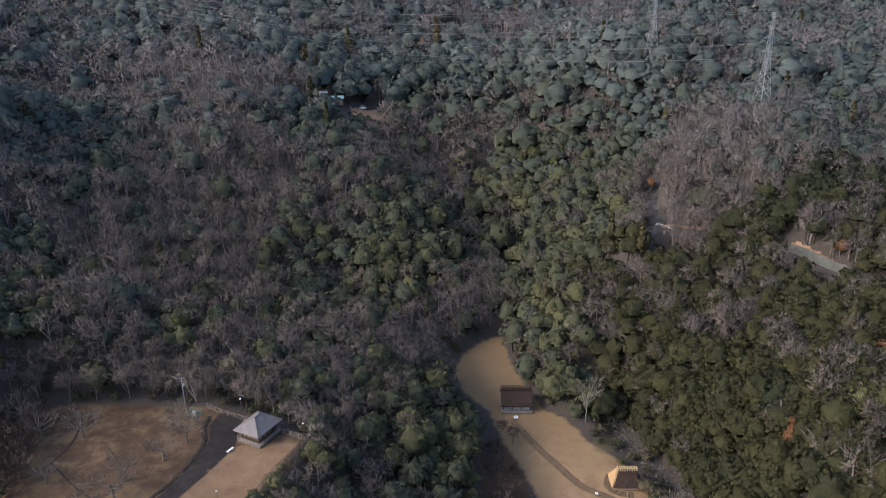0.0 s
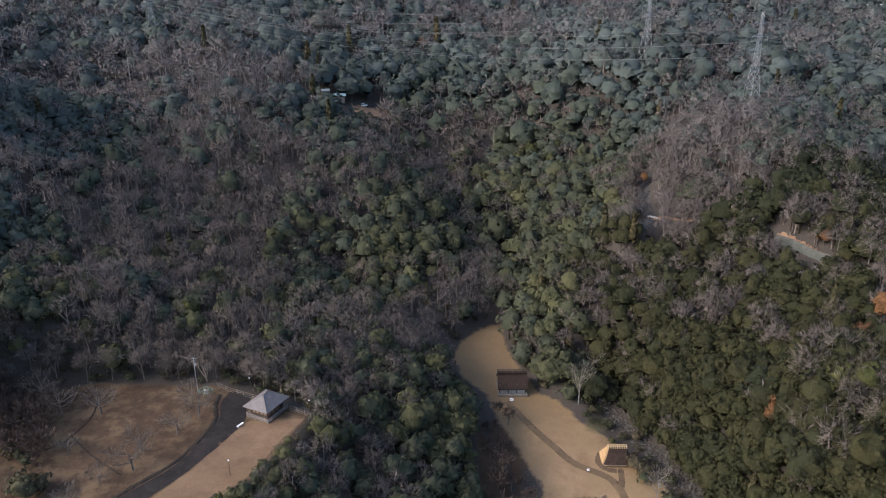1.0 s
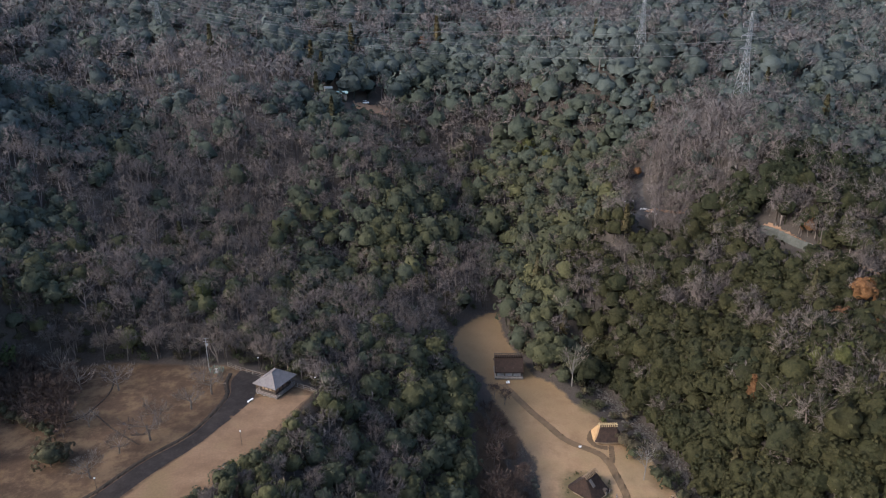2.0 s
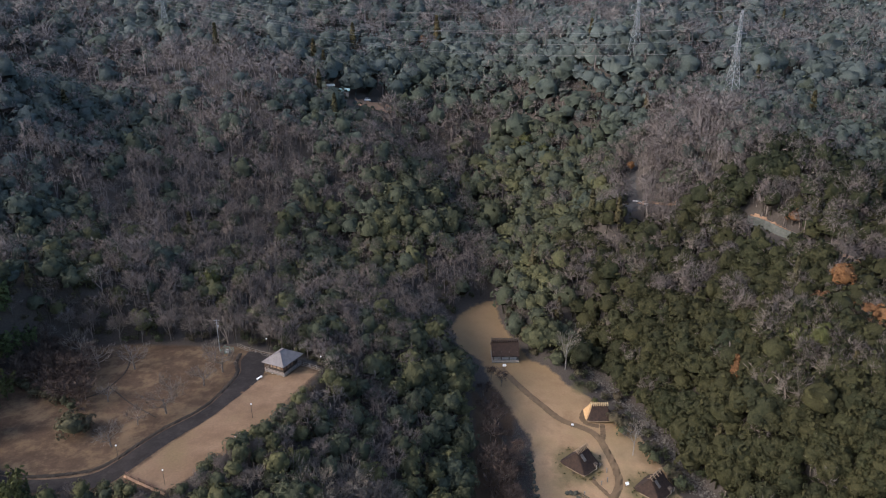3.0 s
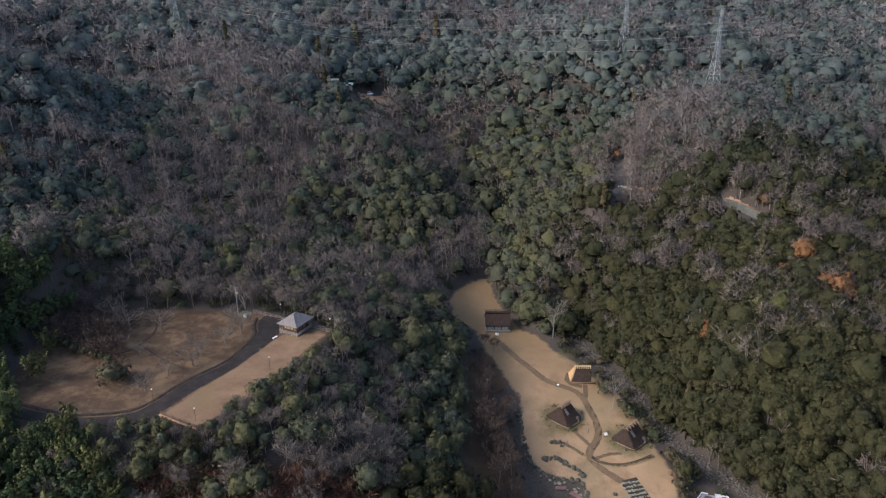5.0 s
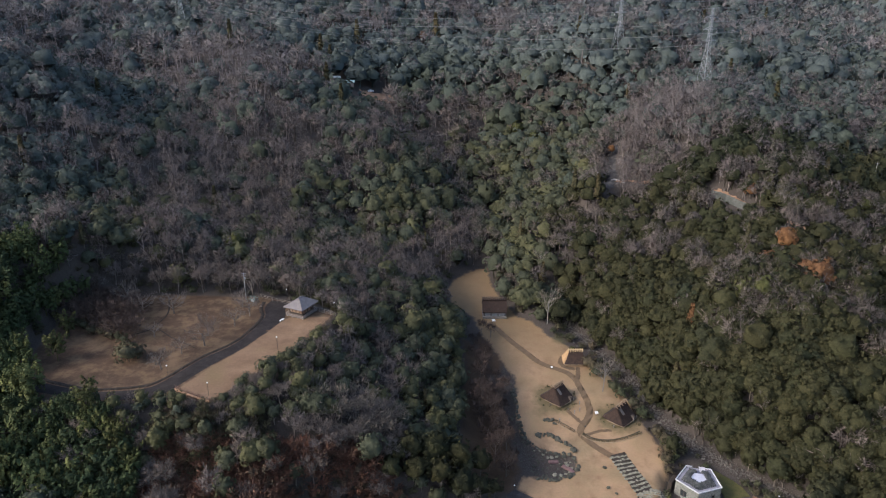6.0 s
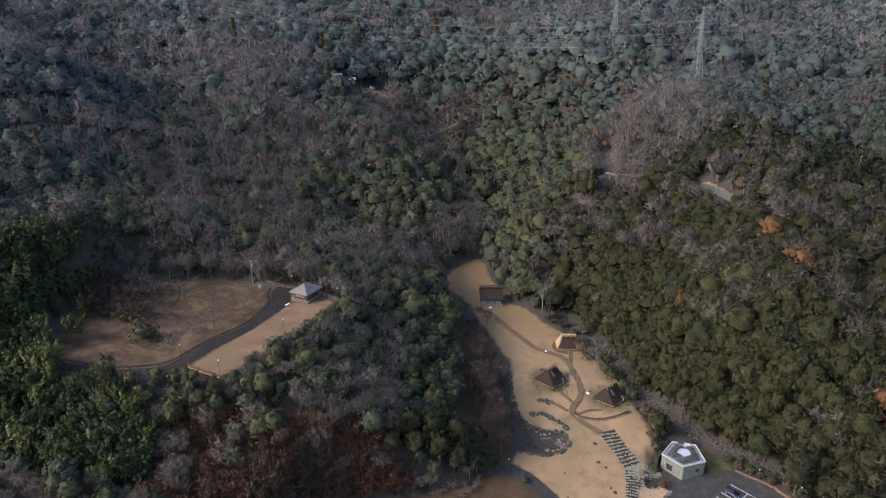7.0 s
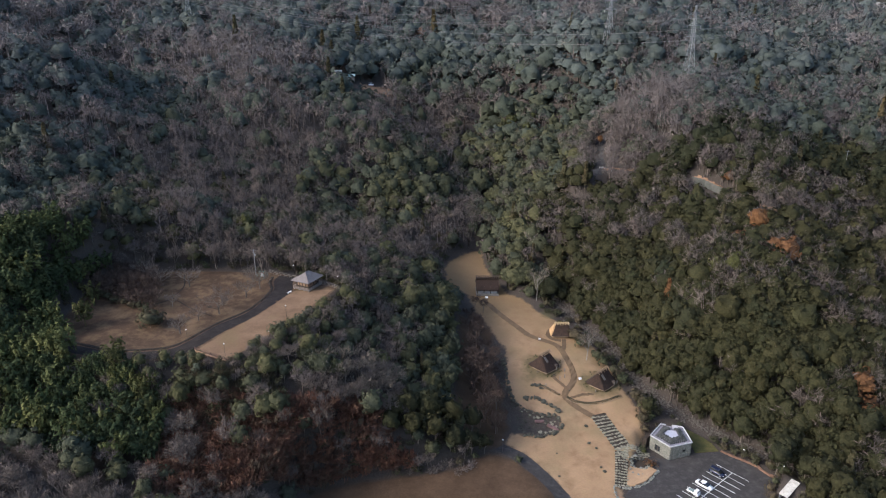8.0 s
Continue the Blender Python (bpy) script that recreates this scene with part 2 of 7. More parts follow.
def wave(x, y, size, seed):
    """A cheap rolling noise of about -1 to 1."""
    rng, out = np.random.RandomState(seed), 0.0
    for k in range(5):
        a, p = rng.uniform(0, 2 * np.pi), rng.uniform(0, 6.28)
        f = 2 * np.pi / (size * rng.uniform(0.6, 1.5))
        out = out + np.sin((x * np.cos(a) + y * np.sin(a)) * f + p)
    return out / 3.0


def land(x, y):
    far = ease(np.hypot(x, y - 250), 420, 900)
    cx, cy = np.clip(x, -420, 420), np.clip(y, 30, 700)
    z = spline_height(cx, cy) + 0.5 * wave(x, y, 23, 1) + 1.2 * wave(x, y, 60, 2)
    # beyond the park: wooded hills to the left and ahead, a plain with a town to the right and behind
    hills = 120 + 45 * wave(x, y, 900, 3) - 0.02 * np.maximum(y - 700, 0)
    plain = 2 + 0.3 * wave(x, y, 200, 4)
    side = ease(x * 0.8 - y * 0.25 + 60, 60, 330)
    back = ease(-y, -30, 200)
    z_far = hills * (1 - side) + plain * side
    z = z * (1 - far) + (z_far * (1 - back) + plain * back) * far
    m = inside_by(LOWER_LAWN, x, y)
    z = z + (2.0 - z) * ease(m, -7, 0)
    m = inside_by(MEADOW, x, y)
    floor = np.interp(y, [70, 80, 100, 130, 170, 215, 240], [0.3, 1.0, 2.5, 6.0, 10.5, 13.0, 15.0])
    z = z + (floor + 0.12 * wave(x, y, 14, 5) - z) * ease(m, -8, 0.5)
    m = inside_by(TERRACE, x, y)
    z = z + (34.0 + 0.2 * wave(x, y, 17, 6) * (inside_by(STRIP, x, y) < 0) - z) * ease(m, -11, 0.5)
    m = inside_by(LOT, x, y)
    z = z + (0.0 - z) * ease(m, -3.0, 0.0)
    c = along(CREEK, x, y)
    bed = np.interp(y, [64, 85, 90, 98, 106, 118, 132, 148, 166, 185], [-1.5, -0.8, -0.3, 0.8, 1.8, 3.2, 4.8, 6.4, 8.6, 11.0])
    z = np.where(inside_by(LOT, x, y) < -0.8, z + (bed - z) * (1 - ease(c, 1.8, 13.0)), z)
    # the bench that carries the lane's bend
    z = z + (47.3 - z) * (1 - ease(along([(69, 233), (77, 237), (84, 239)], x, y), 2.5, 15.0))
    s = along(STREAM, x, y)
    z = z - 1.3 * (1 - ease(s, 1.5, 5.0))
    return z


LZ = land(LX, LY)


def ground_z(x, y):
    """The height of the land's sheet at a place (numbers or arrays)."""
    x, y = np.asarray(x, float), np.asarray(y, float)
    i, j = np.clip(np.searchsorted(GX, x) - 1, 0, len(GX) - 2), np.clip(np.searchsorted(GY, y) - 1, 0, len(GY) - 2)
    u, v = (x - GX[i]) / (GX[i + 1] - GX[i]), (y - GY[j]) / (GY[j + 1] - GY[j])
    z = LZ[j, i] * (1 - u) * (1 - v) + LZ[j, i + 1] * u * (1 - v) + LZ[j + 1, i] * (1 - u) * v + LZ[j + 1, i + 1] * u * v
    return float(z) if z.ndim == 0 else z


def mesh_from(name, verts, faces, material, smooth=False, normals=None):
    """A mesh from arrays: faces is an array of rows with one corner count; normals, where given, go by corner point."""
    verts, faces = np.asarray(verts, np.float32), np.asarray(faces, np.int32)
    me = bpy.data.meshes.new(name)
    k = faces.shape[1]
    me.vertices.add(len(verts))
    me.vertices.foreach_set("co", verts.ravel())
    me.loops.add(faces.size)
    me.loops.foreach_set("vertex_index", faces.ravel())
    me.polygons.add(len(faces))
    me.polygons.foreach_set("loop_start", np.arange(0, faces.size, k, dtype=np.int32))
    me.update(calc_edges=True)
    me.polygons.foreach_set("use_smooth", np.full(len(faces), smooth or normals is not None))
    if normals is not None:
        me.attributes.new("custom_normal", "FLOAT_VECTOR", "POINT").data.foreach_set("vector", np.asarray(normals, np.float32).ravel())
    me.materials.append(material)
    return me


def ground_material():
    """Leaf litter in the woods, trodden sandy soil on the meadow, dead lawn on the terrace, stones in the creeks."""
    m, node, link, b = shader("ground_soil", 0.95, 0, 0.15)

    def zone(name, soft, wobble):
        d = node("ShaderNodeAttribute", attribute_name=name).outputs["Fac"]
        d = maths(node, link, "ADD", d, maths(node, link, "MULTIPLY", maths(node, link, "SUBTRACT", noise_out(node, link, 0.35, 5, 0.65), 0.5), wobble))
        return maths(node, link, "ADD", maths(node, link, "MULTIPLY", d, soft), 0.5, True)

    fine, mid, big = noise_out(node, link, 2.2, 8, 0.72), noise_out(node, link, 0.22, 6, 0.6), noise_out(node, link, 0.055, 4)
    # litter darkened to give the shaded gaps between crowns
    litter = ramp(node, link, fine, [(0.35, (0.036, 0.030, 0.026)), (0.65, (0.068, 0.057, 0.048))])
    sand = ramp(node, link, mid, [(0.3, (0.205, 0.133, 0.075)), (0.5, (0.280, 0.185, 0.107)), (0.68, (0.339, 0.228, 0.133))])
    sand = blend(node, link, maths(node, link, "MULTIPLY", ramp(node, link, noise_out(node, link, 0.11, 7, 0.68), [(0.48, (0, 0, 0)), (0.64, (1, 1, 1))]), 0.6), sand, (0.189, 0.136, 0.070))
    sand = blend(node, link, maths(node, link, "MULTIPLY", ramp(node, link, noise_out(node, link, 0.05, 5, 0.6), [(0.50, (0, 0, 0)), (0.66, (1, 1, 1))]), 0.55), sand, (0.164, 0.133, 0.073))
    sand = blend(node, link, maths(node, link, "MULTIPLY", zone("turf", 0.025, 30.0), 0.75), sand, (0.164, 0.111, 0.057))
    sand = blend(node, link, 0.35, sand, ramp(node, link, fine, [(0.3, (0.5, 0.5, 0.5)), (0.7, (1.25, 1.2, 1.15))]), "MULTIPLY")
    lawn = ramp(node, link, mid, [(0.32, (0.048, 0.031, 0.020)), (0.5, (0.072, 0.046, 0.029)), (0.66, (0.120, 0.081, 0.047))])
    lawn = blend(node, link, 0.45, lawn, ramp(node, link, fine, [(0.3, (0.45, 0.45, 0.45)), (0.7, (1.35, 1.3, 1.2))]), "MULTIPLY")
    lawn = blend(node, link, maths(node, link, "MULTIPLY", ramp(node, link, noise_out(node, link, 0.16, 7, 0.7), [(0.50, (0, 0, 0)), (0.62, (1, 1, 1))]), 0.55), lawn, (0.160, 0.112, 0.066))
    strip = ramp(node, link, mid, [(0.3, (0.128, 0.081, 0.049)), (0.55, (0.173, 0.112, 0.069)), (0.75, (0.206, 0.137, 0.087))])
    strip = blend(node, link, ramp(node, link, big, [(0.50, (0, 0, 0)), (0.62, (0.6, 0.6, 0.6))]), strip, (0.125, 0.092, 0.044))
    strip = blend(node, link, 0.4, strip, ramp(node, link, fine, [(0.3, (0.6, 0.6, 0.55)), (0.7, (1.2, 1.2, 1.15))]), "MULTIPLY")
    # brown of the lower lawn and gully, toned as ground in shade
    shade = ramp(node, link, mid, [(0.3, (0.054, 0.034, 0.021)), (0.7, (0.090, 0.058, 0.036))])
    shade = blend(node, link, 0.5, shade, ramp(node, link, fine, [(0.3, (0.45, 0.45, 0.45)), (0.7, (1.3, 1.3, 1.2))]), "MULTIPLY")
    stones = ramp(node, link, noise_out(node, link, 3.5, 6, 0.75), [(0.36, (0.026, 0.021, 0.018)), (0.56, (0.066, 0.055, 0.046)), (0.70, (0.146, 0.132, 0.120))])
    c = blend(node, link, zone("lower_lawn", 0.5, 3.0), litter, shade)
    c = blend(node, link, zone("creek", 0.6, 2.5), c, stones)
    c = blend(node, link, zone("meadow", 0.8, 4.0), c, sand)
    c = blend(node, link, zone("terrace", 0.7, 2.0), c, lawn)
    c = blend(node, link, zone("strip", 1.5, 0.8), c, strip)
    c = blend(node, link, maths(node, link, "MULTIPLY", zone("weedy", 0.35, 5.0), 0.72), c, blend(node, link, 0.5, (0.092, 0.082, 0.040), ramp(node, link, fine, [(0.3, (0.5, 0.5, 0.45)), (0.7, (1.2, 1.2, 1.1))]), "MULTIPLY"))
    link(c, b.inputs["Base Color"])
    bumped(node, link, b, fine, 0.5, 0.15)
    return m


ny, nx = LX.shape
idx = np.arange(nx * ny).reshape(ny, nx)
quads = np.stack([idx[:-1, :-1], idx[:-1, 1:], idx[1:, 1:], idx[1:, :-1]], -1).reshape(-1, 4)
ground_me = mesh_from("ground", np.stack([LX, LY, LZ], -1).reshape(-1, 3), quads, ground_material(), True)
fx, fy = LX.ravel(), LY.ravel()
for zone_name, values in (("meadow", inside_by(MEADOW, fx, fy)), ("terrace", inside_by(TERRACE, fx, fy)), ("strip", inside_by(STRIP, fx, fy)),
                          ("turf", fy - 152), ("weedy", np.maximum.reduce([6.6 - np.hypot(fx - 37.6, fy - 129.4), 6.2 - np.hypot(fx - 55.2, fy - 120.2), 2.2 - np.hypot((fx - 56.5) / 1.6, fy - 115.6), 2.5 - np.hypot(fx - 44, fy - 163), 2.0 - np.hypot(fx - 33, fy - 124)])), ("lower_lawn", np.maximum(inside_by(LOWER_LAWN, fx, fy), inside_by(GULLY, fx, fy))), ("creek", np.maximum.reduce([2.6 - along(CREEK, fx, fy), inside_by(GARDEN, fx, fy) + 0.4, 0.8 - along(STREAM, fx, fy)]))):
    ground_me.attributes.new(zone_name, "FLOAT", "POINT").data.foreach_set("value", np.clip(values, -60, 60).astype(np.float32))
ground = tagged(new("ground", ground_me), "wooded winter valley floor with dry lawns and sandy soil", "ground", kind="structure")


# ---- trees ----
def unit(v):
    return v / np.maximum(np.linalg.norm(v, axis=-1, keepdims=True), 1e-9)


def cards(rng, centres, normals, size, stretch=1.0, jitter=0.6):
    """Small leaf sprays: a slightly folded quad each, facing about along its normal."""
    n = len(centres)
    nrm = unit(normals + rng.normal(0, jitter, (n, 3)))
    a = unit(np.cross(nrm, rng.normal(0, 1, (n, 3))))
    b = np.cross(nrm, a)
    s = size * rng.uniform(0.65, 1.35, (n, 1))
    p = np.stack([centres - a * s * 0.5 * stretch, centres - b * s * 0.42 + nrm * s * 0.12, centres + a * s * 0.5 * stretch, centres + b * s * 0.42 + nrm * s * 0.12], 1)
    return p.reshape(-1, 3), np.arange(4 * n).reshape(n, 4)


def blob(rng, radius, rough, rings=4, sides=7):
    """A lumpy closed ball of few quads."""
    th = np.linspace(0.25, np.pi - 0.25, rings)
    ph = np.linspace(0, 2 * np.pi, sides, endpoint=False)
    v = np.array([[math.sin(t) * math.cos(p), math.sin(t) * math.sin(p), math.cos(t)] for t in th for p in ph])
    v *= radius * (1 + rng.normal(0, rough, (len(v), 1)))
    f = [[r * sides + s, (r + 1) * sides + s, (r + 1) * sides + (s + 1) % sides, r * sides + (s + 1) % sides] for r in range(rings - 1) for s in range(sides)]
    return v, np.array(f)


def join(pieces):
    vs, fs, n = [], [], 0
    if len({f.shape[1] for _, f in pieces}) > 1:
        pieces = [(v, np.concatenate([f[:, :3], f[:, [0, 2, 3]]]) if f.shape[1] == 4 else f) for v, f in pieces]
    for v, f in pieces:
        vs.append(v)
        fs.append(f + n)
        n += len(v)
    return np.concatenate(vs), np.concatenate(fs)


def crown_normals(v, f, soft=0.35):
    """Turns faces outwards and rounds their shading over the whole crown: faces and the normals of the points."""
    lo, hi = v[:, 2].min(), v[:, 2].max()
    out = unit((v - np.array([v[:, 0].mean(), v[:, 1].mean(), lo + 0.30 * (hi - lo)])) * np.array([1, 1, 0.8]) + np.array([0, 0, 0.3]))
    n = unit(np.cross(v[f[:, 1]] - v[f[:, 0]], v[f[:, 2]] - v[f[:, 0]]))
    away = (n * out[f[:, 0]]).sum(1) < 0
    f = np.where(away[:, None], f[:, ::-1], f)
    n = np.where(away[:, None], -n, n)
    own = np.zeros_like(v)
    for k in range(f.shape[1]):
        np.add.at(own, f[:, k], n)
    return f, unit(soft * out + (1 - soft) * unit(own))


def tube(points, radii, sides=5):
    """A tapered limb along points."""
    pts = np.asarray(points, float)
    v, f = [], []
    for i, (p, r) in enumerate(zip(pts, radii)):
        d = unit(pts[min(i + 1, len(pts) - 1)] - pts[max(i - 1, 0)])
        a = unit(np.cross(d, [0.31, 0.95, 0.05]))
        b = np.cross(d, a)
        for k in range(sides):
            q = 2 * math.pi * k / sides
            v.append(p + r * (math.cos(q) * a + math.sin(q) * b))
    for i in range(len(pts) - 1):
        for k in range(sides):
            f.append([i * sides + k, i * sides + (k + 1) % sides, (i + 1) * sides + (k + 1) % sides, (i + 1) * sides + k])
    return np.array(v), np.array(f)


def limbs(rng, height, spread, n, r0, fork=True, sides=5, low=0.25):
    """Trunk and limbs; returns pieces and the limb tips."""
    lean = rng.normal(0, 0.04, 2) * height
    top = np.array([lean[0], lean[1], height * 0.62])
    pieces = [tube([(0, 0, -0.6), top * 0.5 + rng.normal(0, 0.05, 3), top], [r0, r0 * 0.75, r0 * 0.4], sides)]
    tips = []
    for k in range(n):
        a = 2 * math.pi * (k + rng.uniform(-0.3, 0.3)) / n
        s = top * rng.uniform(low, 1.0)
        reach = spread * rng.uniform(0.55, 0.95)
        rise = height * rng.uniform(0.72, 1.0)
        e = np.array([math.cos(a) * reach, math.sin(a) * reach, rise - 0.18 * height * (reach / spread) ** 2])
        mid = s * 0.45 + e * 0.55 + np.array([math.cos(a), math.sin(a), 0]) * 0.1 * spread
        pieces.append(tube([s, mid, e], [r0 * 0.42, r0 * 0.25, r0 * 0.08], 4 if sides > 4 else 3))
        tips.append((mid, e))
        if fork:
            for q in range(2):
                e2 = mid + (e - mid) * 0.8 + rng.normal(0, 0.28, 3) * spread * np.array([1, 1, 0.6])
                pieces.append(tube([mid, (mid + e2) / 2, e2], [r0 * 0.2, r0 * 0.12, r0 * 0.05], 3))
                tips.append((mid, e2))
    return pieces, tips


ICO_V = unit(np.array([(s0, s1 * 1.618, 0) for s0 in (-1, 1) for s1 in (-1, 1)] + [(0, s0, s1 * 1.618) for s0 in (-1, 1) for s1 in (-1, 1)] + [(s1 * 1.618, 0, s0) for s0 in (-1, 1) for s1 in (-1, 1)], dtype=float))
ICO_F = np.array([(i, j, k) if np.dot(np.cross(ICO_V[j] - ICO_V[i], ICO_V[k] - ICO_V[i]), ICO_V[i]) > 0 else (i, k, j)
                  for i in range(12) for j in range(i + 1, 12) for k in range(j + 1, 12)
                  if max(np.linalg.norm(ICO_V[i] - ICO_V[j]), np.linalg.norm(ICO_V[j] - ICO_V[k]), np.linalg.norm(ICO_V[i] - ICO_V[k])) < 1.1])


def tuft(rng, centre, size):
    """One ragged cushion of leaves."""
    v = ICO_V * (1 + rng.normal(0, 0.22, (12, 1))) * np.asarray(size)
    q = rng.uniform(0, 6.28)
    return np.stack([v[:, 0] * math.cos(q) - v[:, 1] * math.sin(q), v[:, 0] * math.sin(q) + v[:, 1] * math.cos(q), v[:, 2]], 1) + centre, ICO_F


def lumpy_dome(rng, radius, flat, lumps, rings, sides, deep=0.30, rough=0.05):
    """A crown's outer skin: a dome of rounded cushions with creases between them."""
    k = np.arange(lumps)
    z = 1 - (k + 0.5) / lumps * 1.6
    a = k * 2.39996 + rng.uniform(-0.5, 0.5, lumps)
    r = np.sqrt(1 - z * z)
    heads = unit(np.stack([r * np.cos(a), r * np.sin(a), z], 1) + rng.normal(0, 0.10, (lumps, 3)))
    swell = rng.uniform(0.78, 1.12, lumps)
    th = np.linspace(0.06, np.pi * 0.78, rings)
    ph = np.arange(sides) * 2 * np.pi / sides
    v = np.array([[math.sin(t) * math.cos(p + 0.5 * (i % 2) * 2 * math.pi / sides), math.sin(t) * math.sin(p + 0.5 * (i % 2) * 2 * math.pi / sides), math.cos(t)] for i, t in enumerate(th) for p in ph])
    gap = np.arccos(np.clip(v @ heads.T, -1, 1))
    near_ = np.argmin(gap / swell, axis=1)
    wide = 2.1 / math.sqrt(lumps)
    bump = np.sqrt(np.clip(1 - (gap[np.arange(len(v)), near_] / (wide * swell[near_])) ** 2, 0, 1))
    v = v * (radius * (1 - deep + deep * bump * swell[near_] * 1.05) * (1 + rng.normal(0, rough, len(v))))[:, None] * np.array([1, 1, flat])
    f = [[i * sides + s, (i + 1) * sides + s, (i + 1) * sides + (s + 1) % sides, i * sides + (s + 1) % sides] for i in range(rings - 1) for s in range(sides)]
    f += [[0, s, s + 1, min(s + 2, sides - 1)] for s in range(1, sides - 2, 2)]
    return v, np.array(f)


def broadleaf_crown(rng, radius, height, lobes, sprays, size, flat=1.05, core=0.76):
    """A rounded evergreen crown: uneven cushions, each a dome of small leaf sprays, round a lumpy core."""
    c0 = np.array([0, 0, height - radius * flat * 1.05])
    v, f = lumpy_dome(rng, radius * core, flat, lobes + 3, *((6, 9) if lobes > 8 else (5, 7)), deep=0.30, rough=0.12)
    pieces = [(v + c0, f)]
    share = 1.10 / math.sqrt(lobes)
    for k in range(lobes):
        z = 1 - (k + 0.5) / lobes * 1.35
        a = k * 2.39996 + rng.uniform(-0.45, 0.45)
        r = math.sqrt(max(0.0, 1 - z * z))
        d = np.array([r * math.cos(a), r * math.sin(a), z])
        lr = radius * share * rng.uniform(0.7, 1.2)
        c = c0 + d * np.array([radius, radius, radius * flat]) * rng.uniform(0.55, 0.86)
        n = unit(rng.normal(0, 0.62, (sprays, 3)) + d * 1.0 + np.array([0, 0, 0.30]))
        pieces.append(cards(rng, c + n * lr * rng.uniform(0.78, 1.05, (sprays, 1)), n, size, 1.15, 0.24))
    return join(pieces)


def twig_crown(rng, tips, n, length, width, spread, height):
    """Fine bare twigs that fan out of the limbs into a hazy dome: thin tapering blades."""
    k = rng.randint(0, len(tips), n)
    a, b = np.array([t[0] for t in tips])[k], np.array([t[1] for t in tips])[k]
    s = a + (b - a) * rng.uniform(0.1, 1.0, (n, 1)) + rng.normal(0, 0.10 * spread, (n, 3))
    out = unit((s - np.array([0, 0, height * 0.35])) / np.array([spread, spread, height * 0.6]) + rng.normal(0, 0.42, (n, 3)) + np.array([0, 0, 0.25]))
    e = s + out * length * rng.uniform(0.5, 1.25, (n, 1))
    w = unit(np.cross(out, rng.normal(0, 1, (n, 3)))) * width * rng.uniform(0.6, 1.3, (n, 1))
    m = (s + e) / 2 + rng.normal(0, 0.06, (n, 3)) * length
    p = np.stack([s - w * 0.5, e, m + w * 0.5], 1)
    return p.reshape(-1, 3), np.arange(3 * n).reshape(n, 3)


def bamboo_crown(rng, radius, height, sprays, size):
    """A clump of bamboo: upright feathery plumes of small leaves that nod at the tip."""
    pieces = []
    for k in range(8):
        a = k * 2.39996 + rng.uniform(-0.4, 0.4)
        r = radius * (k / 8) ** 0.5 * 0.95
        h = height * rng.uniform(0.72, 1.05)
        d = np.array([math.cos(a), math.sin(a), 0])
        nod = np.array([math.cos(a + rng.uniform(-1, 1)), math.sin(a + rng.uniform(-1, 1)), 0]) * radius * rng.uniform(0.3, 0.7)
        t = rng.uniform(0.0, 1.0, sprays) ** 0.8
        wide = radius * 0.42 * (np.sin(np.pi * (0.18 + 0.80 * t)) ** 0.8 + 0.08)
        b = rng.uniform(0, 2 * math.pi, sprays)
        out = np.stack([np.cos(b), np.sin(b), np.full(sprays, 0.35)], 1)
        spine = d * r + nod * (t[:, None] ** 3) + np.stack([0 * t, 0 * t, h * (0.30 + 0.70 * t)], 1)
        pieces.append(cards(rng, spine + out * (wide * rng.uniform(0.55, 1.0, sprays))[:, None] - np.array([0, 0, 0.3]), out + np.array([0, 0, 0.5]), size, 1.9, 0.35))
    return join(pieces)


def conifer_crown(rng, radius, height, sprays, size):
    """A pointed conifer with drooping whorls."""
    t = rng.uniform(0.0, 1.0, sprays) ** 0.8
    a = rng.uniform(0, 2 * math.pi, sprays)
    r = radius * (1 - t * 0.95) * rng.uniform(0.6, 1.05, sprays)
    pts = np.stack([r * np.cos(a), r * np.sin(a), height * (0.18 + 0.82 * t)], 1)
    n = np.stack([np.cos(a), np.sin(a), np.full(sprays, 0.55)], 1)
    v, f = cards(rng, pts, n, size, 1.4, 0.4)
    c, g = blob(rng, 1.0, 0.1, 4, 6)
    c = c * np.array([radius * 0.6, radius * 0.6, height * 0.36]) + np.array([0, 0, height * 0.5])
    c[:, :2] *= np.clip(1.25 - c[:, 2:] / height, 0.12, 1)
    return join([(v, f), (c, g)])


def part(name, me, parent, label=""):
    ob = new(name, me)
    ob.parent = parent
    if label:
        ob["label"] = label
    return ob


def tree_thing(name, label, category, trunk, crown, bark, leaves, group=""):
    """A tree of two parts on an empty at its foot."""
    root = tagged(new(name), label, category, group)
    part("trunk", mesh_from("trunk", *trunk, bark, True), root)
    turned, normals = crown_normals(*crown)
    part("crown", mesh_from("crown", crown[0], turned, leaves, normals=normals), root)
    return root


def evergreen_shape(seed, detail):
    rng = np.random.RandomState(seed)
    r, h = 3.3, rng.uniform(8.0, 9.5)
    tr, _ = limbs(rng, h, r, 4 if detail > 1 else 0, 0.2, False, 4 if detail > 1 else 3)
    return join(tr), broadleaf_crown(rng, r, h, *({3: (14, 18, 0.53), 2: (11, 12, 0.63), 1: (8, 8, 0.78), 0: (6, 5, 0.95)}[detail]))


